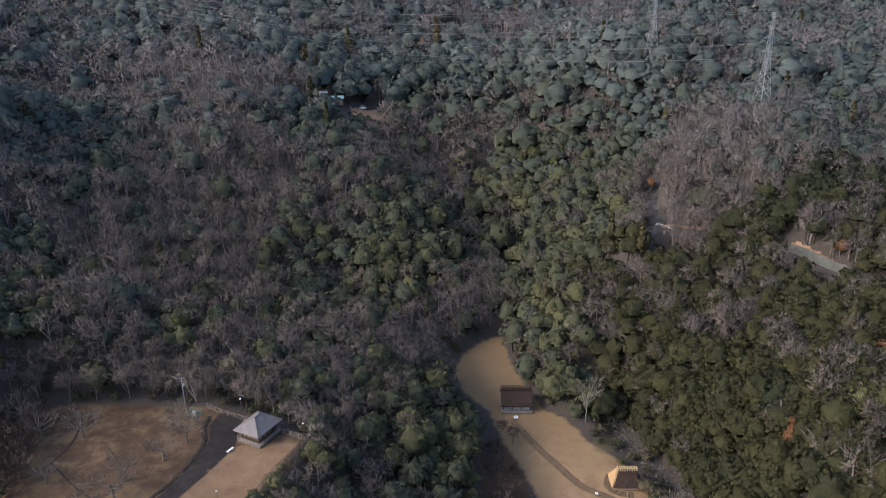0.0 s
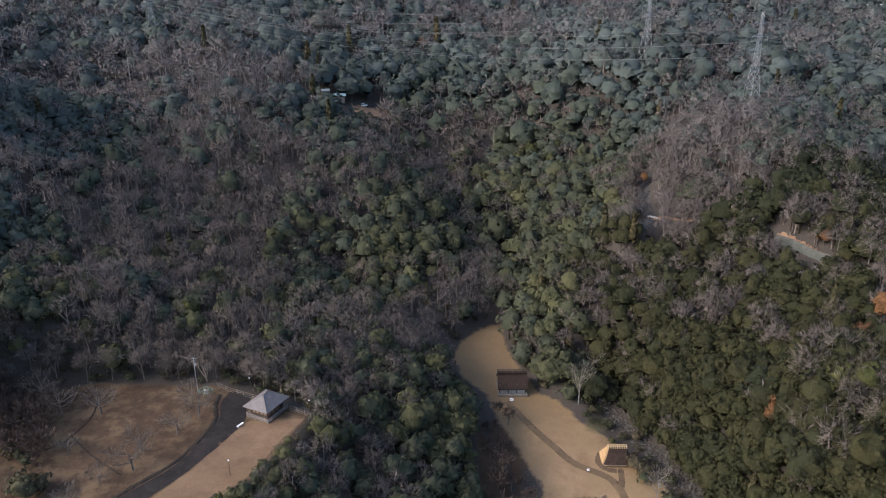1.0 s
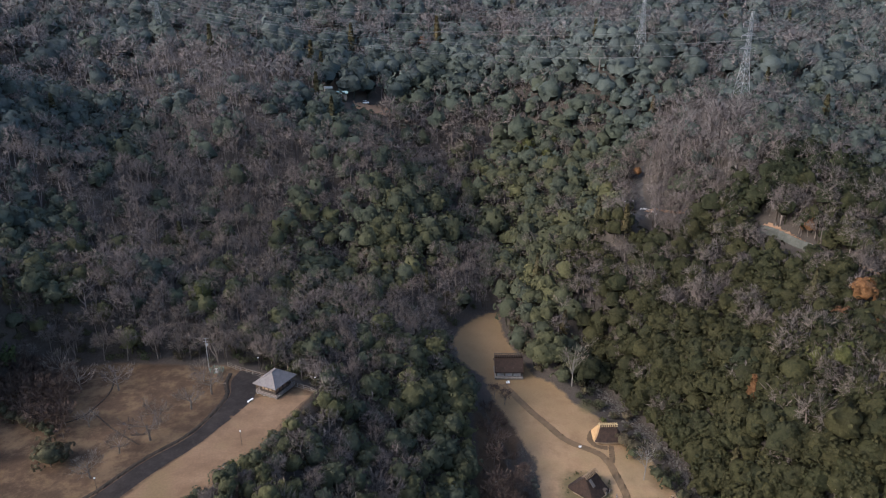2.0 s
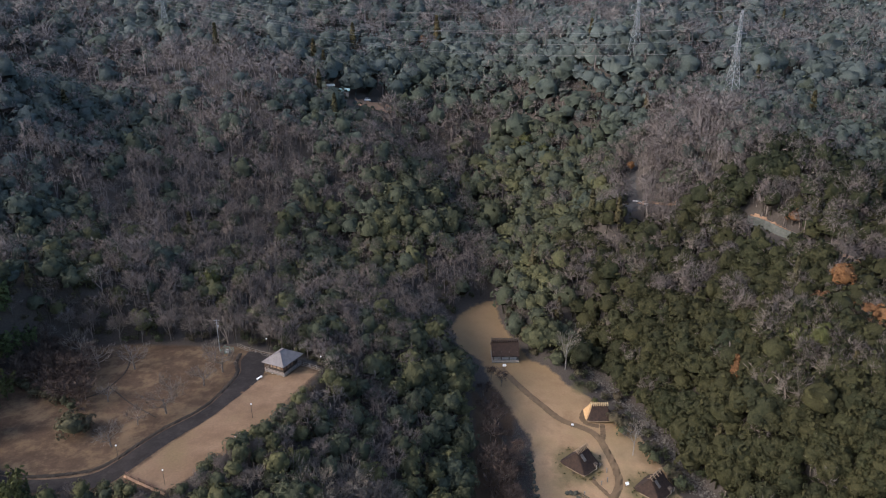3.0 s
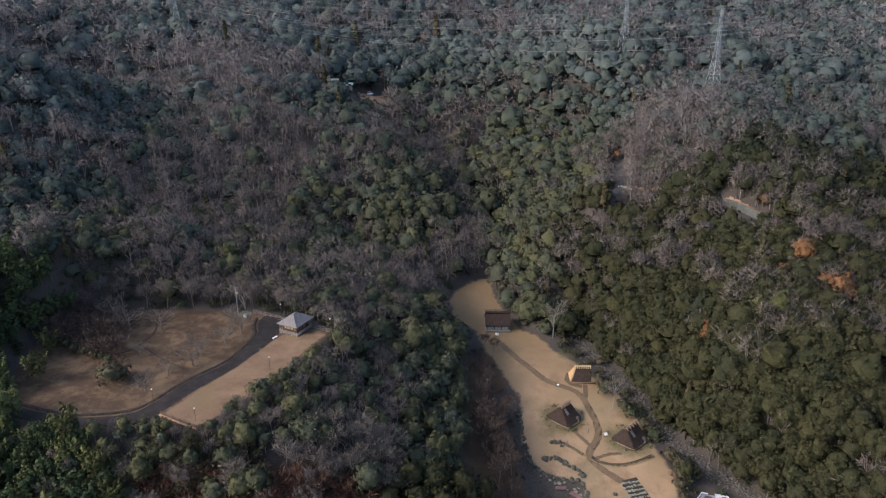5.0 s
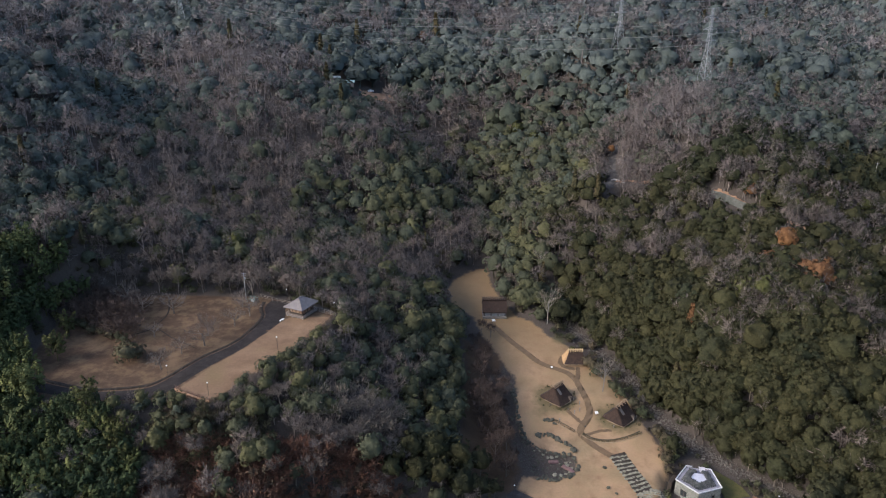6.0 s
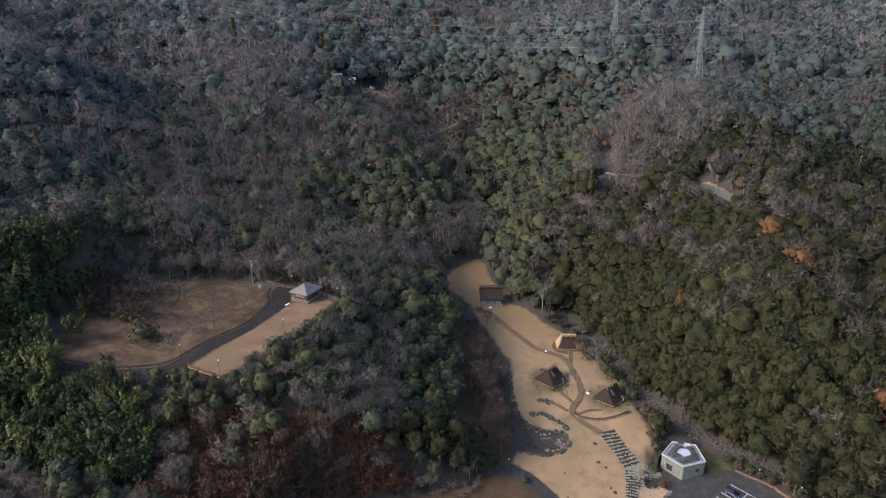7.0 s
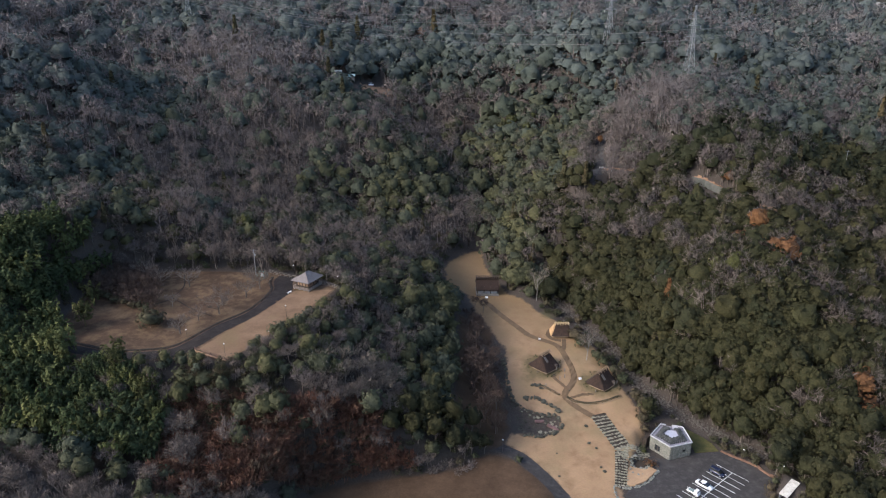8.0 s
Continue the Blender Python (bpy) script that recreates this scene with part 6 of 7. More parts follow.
for x, y_, s in ((47.3, 100.1, 1.2), (46.7, 92.3, 1.1), (48.5, 90.3, 0.9), (48.9, 80.6, 1.1), (48.2, 82.2, 0.8), (36.6, 88.0, 0.6), (36.0, 78.7, 0.8), (53.3, 92.2, 0.8), (44.9, 116.7, 0.7), (27.0, 100.2, 0.6)):
    boulder((x, y_), s, DARK_STONES, "lone grey stone on the sandy meadow", "lone stones")
row_of([(50.2, 66), (50.2, 71), (50.4, 75), (53.6, 75.0), (56.0, 75.2), (59.7, 77.0), (62.7, 80.1), (64.6, 82.3)], 0.7, 0.9, BLUE_STONES, "kerb boulder at the edge of the car park", "kerb boulders", 0.15)

bm = bmesh.new()
prism(bm, [(53.9, 75.6), (56.0, 75.6), (59.7, 77.4), (62.6, 80.5), (64.4, 82.4), (63.0, 83.6), (61.8, 83.7), (59.4, 83.0), (57.4, 84.2), (55.6, 83.6)], -0.4, 0.42, 0.93)
tagged(done(bm, "rockery_mound", surface("sandy_mound", (0.26, 0.170, 0.098), (0.34, 0.228, 0.133), 0.8, 0.95, relief=0.6, dist=0.1)), "low sandy mound of the rockery", "mound", kind="structure")
for x, y_, s in ((57.0, 81.2, 0.7), (58.4, 80.3, 0.8), (59.6, 80.6, 0.6), (57.6, 78.6, 0.5), (56.6, 82.6, 0.8), (61.4, 81.6, 0.5)):
    boulder((x, y_), s, BLUE_STONES, "pale stone on the rockery's sandy mound", "stones on the mound", 0.55)
# a dark basin ringed with heaped stones
bm = bmesh.new()
prism(bm, [(57.8, 84.2), (59.5, 83.4), (61.7, 84.0), (62.1, 86.6), (60.2, 87.1), (58.0, 85.8)], -0.3, 0.26)
tagged(done(bm, "rockery_basin", DITCH), "dark damp hollow in the middle of the rockery", "basin", kind="structure")
for k in range(46):
    a = srng.uniform(0, 6.28)
    r = srng.uniform(1.0, 1.45)
    boulder((60.0 + 2.05 * r * math.cos(a), 85.2 + 1.75 * r * math.sin(a)), srng.uniform(0.5, 1.05), BLUE_STONES if k % 3 else DARK_STONES, "rockery stone heaped round a dark hollow", "rockery stones", srng.uniform(0.15, 0.6))
# curved steps down to the asphalt
for k, r in enumerate((4.5, 3.95, 3.4, 2.85)):
    bm = bmesh.new()
    ring = [(61.4 + q * math.cos(radians(t)), 86.2 + q * math.sin(radians(t))) for q, ts in ((r, range(-32, 41, 8)), (r - 0.7, range(40, -33, -8))) for t in ts]
    prism(bm, ring, -0.2, 0.10 + 0.11 * k)
    tagged(done(bm, "curved_step", ASPHALT), "dark curved step between the rockery and the asphalt", "step", "curved steps")


def steps(name, corners, rows, across, z_top, z_low, label):
    """A flight of rough stone rows: each stone an object of its own."""
    a, b, c, d = [Vector((*p, 0)) for p in corners]
    root = tagged(new(name), label, "steps", kind="structure")
    for r in range(rows):
        t = (r + 0.5) / rows
        l, q = a.lerp(d, t), b.lerp(c, t)
        turn = math.degrees(math.atan2(q.y - l.y, q.x - l.x))
        w = (q - l).length / across
        for k in range(across):
            p = l.lerp(q, (k + 0.5) / across)
            o = new("stone", STEP_STONES[srng.randint(5)])
            o.parent = root
            z = max(z_top + (z_low - z_top) * t, ground_z(p.x, p.y) + 0.02)
            o.matrix_basis = pose(p.x + srng.uniform(-0.12, 0.12), p.y + srng.uniform(-0.06, 0.06), z + srng.uniform(-0.06, 0.06), srng.uniform(-5, 5), srng.uniform(-5, 5), turn + srng.uniform(-5, 5)) @ Matrix.Diagonal((w * srng.uniform(1.0, 1.5), (a - d).length / rows * srng.uniform(0.62, 0.86), 0.7, 1))


path_of("steps_bed_upper", [(51.9, 105.4), (56.4, 90.4)], 5.0, DITCH, 0.10, "dark mossy bed under the stone steps", "steps bed", 0.03)
path_of("steps_bed_lower", [(55.6, 89.0), (52.5, 75.2)], 3.7, DITCH, 0.10, "dark mossy bed under the stone steps", "steps bed", 0.03)
steps("stone_steps_upper", [(49.4, 104.6), (54.4, 105.6), (58.9, 91.4), (54.0, 89.2)], 11, 7, 2.9, 1.3, "broad flight of rough blue-green stone steps")
steps("stone_steps_lower", [(53.8, 89.0), (57.3, 88.8), (54.4, 75.4), (50.6, 75.4)], 13, 5, 1.2, 0.2, "narrow flight of rough blue-green stone steps")
LANDING = [(54.4, 90.6), (59.6, 91.9), (62.4, 92.2), (64.4, 90.4), (64.5, 88.7), (61.3, 87.2), (58.3, 86.3), (56.0, 85.6), (53.4, 88.2)]
SAND_GAP = [(57.3, 89.2), (59.7, 90.2), (60.1, 88.4), (58.2, 87.2)]
landing = tagged(new("stone_landing"), "rough stone landing between the two flights of steps", "landing", kind="structure")
for gx in np.arange(53, 65.2, 0.82):
    for gy in np.arange(85, 92.6, 0.66):
        x, y_ = gx + srng.uniform(-0.2, 0.2), gy + srng.uniform(-0.16, 0.16)
        if inside_by(LANDING, np.array(x), np.array(y_)) < 0.1 or inside_by(SAND_GAP, np.array(x), np.array(y_)) > 0:
            continue
        o = new("stone", STEP_STONES[srng.randint(5)])
        o.parent = landing
        o.matrix_basis = pose(x, y_, max(ground_z(x, y_), 0.1) + srng.uniform(0.0, 0.12), srng.uniform(-6, 6), srng.uniform(-6, 6), -15 + srng.uniform(-14, 14)) @ Matrix.Diagonal((srng.uniform(0.7, 1.1), srng.uniform(0.5, 0.8), 0.7, 1))


def hedge(line, width, height, label):
    pts = resample([(x, y, 0) for x, y in line], 0.7)
    hrng = np.random.RandomState(int(line[0][0] * 7))
    root = tagged(new("low_hedge"), label, "hedge", "low hedges")
    z0 = ground_z(*line[0])
    root.location = (*line[0], z0)
    base = Vector(root.location)
    c = np.array([[p.x, p.y, ground_z(p.x, p.y)] for p in pts]) - np.array(base)
    n = len(c) * 26
    k = hrng.randint(0, len(c), n)
    off = hrng.uniform(-1, 1, (n, 3)) * np.array([width / 2, width / 2, height / 2]) + np.array([0, 0, height / 2])
    v, f = cards(hrng, c[k] + off, off * np.array([1, 1, 0.5]) + np.array([0, 0, 0.6]), 0.22)
    part("leaves", mesh_from("leaves", v, f, SHRUB), root)
    for s in (-1, 1):
        bm = bmesh.new()
        for a, b in zip(pts, pts[1:]):
            d = (b - a).normalized()
            o = Vector((-d.y, d.x, 0)) * s * (width / 2 + 0.15)
            p, q = a + o, b + o
            p.z, q.z = ground_z(p.x, p.y) + 0.08, ground_z(q.x, q.y) + 0.08
            rod(bm, p - base, q - base, 0.13, sides=4)
        done(bm, "kerb", PALE_EDGE if s < 0 else DARK_STONE, root)


hedge([(36.3, 119.2), (38.7, 117.0), (41.2, 114.6)], 0.9, 0.45, "low clipped hedge between pale kerbs")
hedge([(43.5, 113.6), (46.2, 111.4), (51.5, 110.7), (57.3, 112.3), (61.0, 114.3)], 0.9, 0.4, "curved low hedge between pale kerbs")


# ---- the creek's stones and the weeds round the huts ----
srng = np.random.RandomState(77)
vs, fs, n = [], [], 0
bed_line = resample([(x, y_, 0) for x, y_ in CREEK], 0.5)
for k in range(2200):
    p = bed_line[srng.randint(len(bed_line))]
    x, y_ = p.x + srng.normal(0, 1.6), p.y + srng.normal(0, 1.6)
    if inside_by(LOT, np.array(x), np.array(y_)) > -1.2:
        continue
    s = srng.uniform(0.15, 0.42) * (1.6 if srng.uniform() < 0.12 else 1.0)
    v, f = tuft(srng, np.array([x, y_, ground_z(x, y_) + s * 0.2]), (s, s * srng.uniform(0.6, 1.0), s * 0.6))
    vs.append(v)
    fs.append(f + n)
    n += len(v)
tagged(new("creek_stones", mesh_from("creek_stones", np.concatenate(vs), np.concatenate(fs), CREEK_STONE)), "loose grey-brown stones in the dry creek bed", "stones", kind="stuff")
vs, fs, n = [], [], 0
for k in range(420):
    x, y_ = srng.uniform(20.6, 39), srng.uniform(95.5, 148)
    if inside_by(GARDEN, np.array(x), np.array(y_)) < 0.2:
        continue
    s = srng.uniform(0.15, 0.5)
    v, f = tuft(srng, np.array([x, y_, ground_z(x, y_) + s * 0.2]), (s, s * srng.uniform(0.6, 1.0), s * 0.6))
    vs.append(v)
    fs.append(f + n)
    n += len(v)
tagged(new("stream_stones", mesh_from("stream_stones", np.concatenate(vs), np.concatenate(fs), DARK_STONE)), "dark loose stones in the stream garden", "stones", kind="stuff")


# ---- trees and shrubs that stand out ----
def planted(name, label, category, shape, leaves, bark, spots_, group="", seed=0, detail=3, variants=2):
    """Single plants: x, y, size each."""
    prng = np.random.RandomState(seed)
    protos = [tree_thing(name, label, category, *shape(seed + k, detail), bark, leaves, group) for k in range(min(variants, len(spots_)))]
    for n, (x, y_, s) in enumerate(spots_):
        ob = protos[n] if n < len(protos) else copy_thing(protos[n % len(protos)], Matrix())
        ob.matrix_basis = pose(x, y_, ground_z(x, y_), 0, 0, prng.uniform(0, 360)) @ Matrix.Diagonal((s, s, s * prng.uniform(0.9, 1.12), 1))


def cherry_shape(seed, detail):
    crng = np.random.RandomState(seed + 300)
    tr, tips = limbs(crng, 5.0, 3.0, 8, 0.2, True, 6, 0.3)
    return join(tr), twig_crown(crng, tips, 420, 0.9, 0.045, 3.0, 5.0)


def pale_shape(seed, detail):
    crng = np.random.RandomState(seed + 340)
    tr, tips = limbs(crng, 9.5, 2.6, 13, 0.14, True, 6, 0.3)
    return join(tr), twig_crown(crng, tips, 300, 1.1, 0.04, 2.4, 9.5)


def spreading_shape(seed, detail):
    crng = np.random.RandomState(seed + 420)
    tr, tips = limbs(crng, 6.0, 4.2, 12, 0.15, True, 6, 0.25)
    return join(tr), twig_crown(crng, tips, 900, 1.1, 0.030, 4.0, 6.0)


def reed_shape(seed, detail):
    crng = np.random.RandomState(seed + 380)
    tips = [(np.array([0, 0, 0.1]), np.array([crng.normal(0, 0.7), crng.normal(0, 0.7), crng.uniform(0.5, 1.1)])) for _ in range(9)]
    tr = [tube([(0, 0, -0.1), (0, 0, 0.4)], [0.12, 0.05], 4)]
    return join(tr), twig_crown(crng, tips, 160, 0.7, 0.09, 1.0, 1.3)


planted("cherry_tree", "leafless spreading cherry tree on the dry lawn", "tree", cherry_shape, BARE, BARK,
        [(-56.6, 131.4, 1.23), (-59.6, 125, 1.23), (-64.3, 112.2, 1.37), (-69.2, 107.6, 0.91), (-71.9, 99.8, 1.10), (-80.5, 133.5, 1.30), (-96.4, 137.4, 1.49), (-80.4, 117.4, 0.91), (-89.5, 133, 1.30), (-60.5, 137.5, 1.17), (-65.2, 118.4, 1.17)], "cherry trees on the lawn", 1, variants=3)
planted("bare_tree_tall", "tall leafless tree at the edge of the lawn", "tree", bare_shape, BARE, BARK,
        [(-84, 147.5, 1.15), (-90, 147, 1.1), (-76, 148, 1.05), (-103, 146, 1.1), (-70, 148.5, 1.0), (-97, 147.5, 1.0)], "bare trees behind the lawn", 3)
planted("pale_tree", "slender pale-barked leafless tree beside the meadow", "tree", pale_shape, PALE_TWIGS, PALE_BARK,
        [(53.4, 133.2, 1.2), (40.6, 171.2, 1.45), (63.5, 152.5, 0.8), (40.5, 196, 1.1), (17.0, 232, 1.2), (48, 186, 1.15)], "pale bare trees", 5)
planted("stream_tree", "leafless brown tree that leans over the stream", "tree", bare_shape, BROWN_TWIGS, BARK,
        [(16.6, 118, 1.19), (18.2, 112.5, 1.12), (20.5, 106.5, 1.12), (19.5, 128, 1.05), (21.5, 133, 0.84), (15.5, 141, 1.12), (16.4, 152, 0.84), (19.2, 163.5, 0.70), (16.2, 166.4, 0.70), (13.5, 124, 1.26), (16.5, 100, 1.12), (19.5, 96, 0.98)], "bare trees along the stream", 7)
planted("spreading_tree", "broad grey leafless tree on the slope under the terrace", "tree", spreading_shape, PALE_TWIGS, BARK,
        [(-26, 90, 1.47), (-20.5, 94.5, 1.56), (-15.0, 90.5, 1.43), (-31, 92, 1.25), (-11, 96.5, 1.21), (-21, 86, 1.16)], "broad bare trees", 17)
planted("pale_brush", "tangled pale grey brush behind the rest house", "shrub", brush_shape, PALE_TWIGS, BARK,
        [(-50.6, 152.8, 1.9), (-48.3, 155.5, 2.1), (-45.6, 153.1, 1.9), (-48.3, 149.1, 1.5), (-43.6, 156.0, 2.0), (-41.2, 157.5, 1.8), (-53, 151, 1.5), (-44, 150, 1.4)], "pale brush", 41)
planted("stream_brush", "tall fuzzy purple-brown brush on the stream bank", "shrub", brush_shape, BROWN_TWIGS, BARK,
        [(14.0, 116.2, 2.2), (19.0, 114.0, 2.4), (16.9, 103.5, 2.2), (20.6, 109.0, 1.9), (14.8, 96, 1.8), (19.9, 96.4, 1.6), (21.0, 125.6, 1.7), (13.5, 128.5, 2.2), (19.5, 131, 1.8), (17, 121, 2.3), (15, 109, 2.2), (12, 121, 2.0), (18, 138, 1.9), (14, 136, 2.0), (13, 148, 1.9), (17, 153, 1.7), (13.4, 158, 1.7), (22, 102, 1.4)], "brush on the stream bank", 43, variants=3)
BRUSH_PATCH = [(-111, 127), (-109, 141), (-98, 142), (-90, 132), (-84, 117), (-88, 115), (-97, 121), (-105, 124)]
planted("brush_clump", "tangle of leafless brown brush on the lawn", "shrub", brush_shape, BROWN_TWIGS, BARK,
        [(-107, 131, 1.9), (-103, 134, 2.0), (-99, 134, 1.8), (-104, 128, 1.9), (-99, 128.5, 1.9), (-95, 127, 1.7), (-108, 127, 1.7), (-91.5, 124, 1.6), (-96, 131.5, 1.7), (-88, 120, 1.3), (-84, 113, 1.2), (-101, 138, 1.7), (-106, 136, 2.1), (-110, 134, 2.0), (-97, 137, 2.0), (-93, 130, 1.8), (-100, 131, 2.1), (-92, 127, 1.8), (-104, 140, 2.1), (-89, 117, 1.5), (-86, 116, 1.4), (-108, 123, 1.6)] + [(x, y_, 1.9 + 0.3 * ((x + y_) % 3 - 1)) for x in range(-110, -84, 3) for y_ in range(114, 142, 4) if inside_by(BRUSH_PATCH, np.array(float(x)), np.array(float(y_))) > 0], "brush on the lawn", 2)
planted("evergreen_shrub", "rounded dark green shrub", "shrub", shrub_shape, SHRUB, BARK,
        [(-81.8, 103.4, 2.3), (-84.2, 106.2, 1.9), (-80.2, 106.0, 1.8), (-99.5, 120.2, 1.2), (-96, 118.6, 1.2), (-93, 117.4, 1.2), (-90, 115.6, 1.1), (-103, 122.6, 1.2), (-106, 125, 1.2), (-87, 113.4, 1.1), (-109, 127.8, 1.2),
         (51.4, 146.2, 1.9), (53.4, 144.2, 2.0), (52.6, 141.6, 1.5), (57.4, 134.6, 1.7), (58.8, 131.2, 1.6), (61.8, 127, 1.8), (63.2, 122.4, 1.6), (62.6, 125, 1.5), (65.4, 113.5, 1.6), (67.2, 110, 1.7), (66.4, 106, 1.6), (64.8, 102.2, 1.4), (68.2, 104.2, 1.1), (65.2, 99.4, 1.1),
         (32.2, 186, 1.7), (30.4, 190.6, 1.6), (28.0, 195.4, 1.7), (34.6, 182.0, 1.6), (31.6, 179.6, 1.1), (27.0, 200, 1.5), (25.6, 206, 1.3), (38.5, 176.5, 1.2), (44.5, 168.5, 1.2), (48.6, 163.5, 1.1), (55, 158.5, 1.2),
         (25.2, 84.0, 0.9), (86.6, 92.2, 0.9), (88.8, 90.0, 1.0), (91.0, 88.2, 0.9), (93.4, 86.0, 1.0), (96.0, 82.6, 1.2), (98.4, 80.4, 1.3), (94.6, 76.2, 1.0), (92.4, 73.8, 1.1), (91.6, 70.6, 1.0), (87.8, 94.6, 0.9)], "rounded shrubs", 4, variants=3)
planted("yellow_shrub", "small yellow-leaved shrub at the meadow's edge", "shrub", shrub_shape, YELLOW, BARK, [(47.6, 156.4, 0.75), (62.6, 90.4, 0.6), (-43.6, 103.0, 0.8), (-42.8, 101.8, 0.7), (66.6, 108.2, 1.0)], "yellow shrubs", 6)
planted("reed_tuft", "tuft of tawny winter grass in the rockery", "grass tuft", reed_shape, AUTUMN, BARK, [(62.7, 85.4, 1.5), (63.0, 84.7, 1.1), (60.6, 80.2, 0.4)], "grass tufts", 1)
planted("autumn_tree", "tree with russet-orange autumn leaves among evergreens", "tree", evergreen_shape, AUTUMN, BARK,
        [(118.7, 139.1, 1.55), (116, 142.8, 1.26), (123.9, 94.6, 1.49), (120.5, 92.8, 1.03), (123.8, 89.0, 1.21), (116.5, 158.2, 1.21), (108.4, 153, 1.03), (137, 155, 0.69), (121.5, 201, 0.80), (-13.3, 481, 1.15), (60.5, 262, 0.69), (83, 272, 0.69)], "autumn trees", 9)
planted("round_evergreen", "broad round dark green evergreen tree with a dense crown", "tree", evergreen_shape, OAK, BARK, [(-63.0, 44.0, 1.25), (-66.8, 43.0, 0.9), (-10.6, 82, 1.1), (-4.6, 83.5, 1.25), (1.6, 84.2, 1.2), (7.2, 84.8, 1.25), (12.0, 86.0, 1.05), (15.6, 87.4, 0.8), (-6.2, 88, 1.3), (0.0, 89, 1.35), (6.3, 90, 1.3), (12, 91.5, 1.1), (-9.6, 85.2, 1.0)], "round evergreens", 31, variants=3)
planted("red_cypress", "narrow russet conifer above the evergreens", "tree", conifer_shape, AUTUMN, BARK, [(80.6, 138.5, 1.21)], "", 11)
planted("yellow_tree", "yellow-green tree that stands out of the wood", "tree", evergreen_shape, YELLOW, BARK,
        [(100.2, 135.7, 1.43), (95.7, 137.7, 1.26), (64.5, 259, 0.92), (107, 143.5, 0.69), (-22, 238, 0.92), (150, 175, 1.03), (160, 190, 0.92), (-70, 168, 1.03), (44, 334, 1.26), (52, 322, 1.03), (56, 330, 1.03)], "yellow-green trees", 13)
planted("orange_brush", "orange-leaved brush on the slope", "shrub", shrub_shape, AUTUMN, BARK, [(-28, 74.5, 0.8), (-17, 76.8, 0.7), (-15, 79.0, 0.6), (-38, 76, 0.6), (-22, 80, 0.5), (44.5, 330, 1.2)], "orange brush", 15)
planted("bright_bamboo", "yellow-green plumes of bamboo at the grove's edge", "bamboo", bamboo_shape, YELLOW, BAMBOO,
        [(-82, 81, 0.85), (-73.5, 75.5, 0.95), (-70.5, 73.5, 0.85), (-70.5, 67, 0.8), (-68.5, 64.5, 0.75), (-88, 69, 0.85), (-76.5, 72, 0.7), (-105, 118, 0.8), (-101, 104, 0.9)], "bright bamboo plumes", 27, variants=3)
weeds = np.random.RandomState(21)
bank = np.random.RandomState(52)
BANK = [(-66, 70), (-66, 83), (-56, 82.5), (-48, 80), (-42, 84), (-38, 78), (-50, 70)]
tufts = [(float(x), float(y_)) for x, y_ in zip(bank.uniform(-68, -36, 150), bank.uniform(68, 86, 150))]
planted("bank_brush", "low brown brush on the bank under the terrace", "shrub", brush_shape, SHRUB, BARK,
        [(x, y_, bank.uniform(1.1, 1.7)) for x, y_ in tufts if inside_by(BANK, np.array(x), np.array(y_)) > 0], "brush on the bank", 33, variants=3)
planted("weed_tuft", "low green-brown weeds round a pit dwelling", "grass tuft", reed_shape, YELLOW, BARK,
        [(cx + r_ * math.cos(a), cy + r_ * 0.92 * math.sin(a), weeds.uniform(0.22, 0.42)) for cx, cy, r0 in ((38.4, 130.2, 5.6), (56.2, 121.2, 5.3)) for a, r_ in [(weeds.uniform(0, 6.28), r0 + weeds.uniform(-0.3, 1.3)) for _ in range(36)]], "weeds round the huts", 23, variants=3)
planted("dead_grass", "clump of pale dead grass", "grass tuft", reed_shape, BARE, BARK, [(-5 + 2.1 * k, 78.6 + 1.3 * (k % 3), 1.2 + 0.3 * (k % 2)) for k in range(9)] + [(36 + 2.5 * k, 126.5 - 0.9 * k, 0.5) for k in range(3)] + [(40.4 + 0.8 * k, 133.4 - k, 0.5) for k in range(5)], "dead grass", 3)


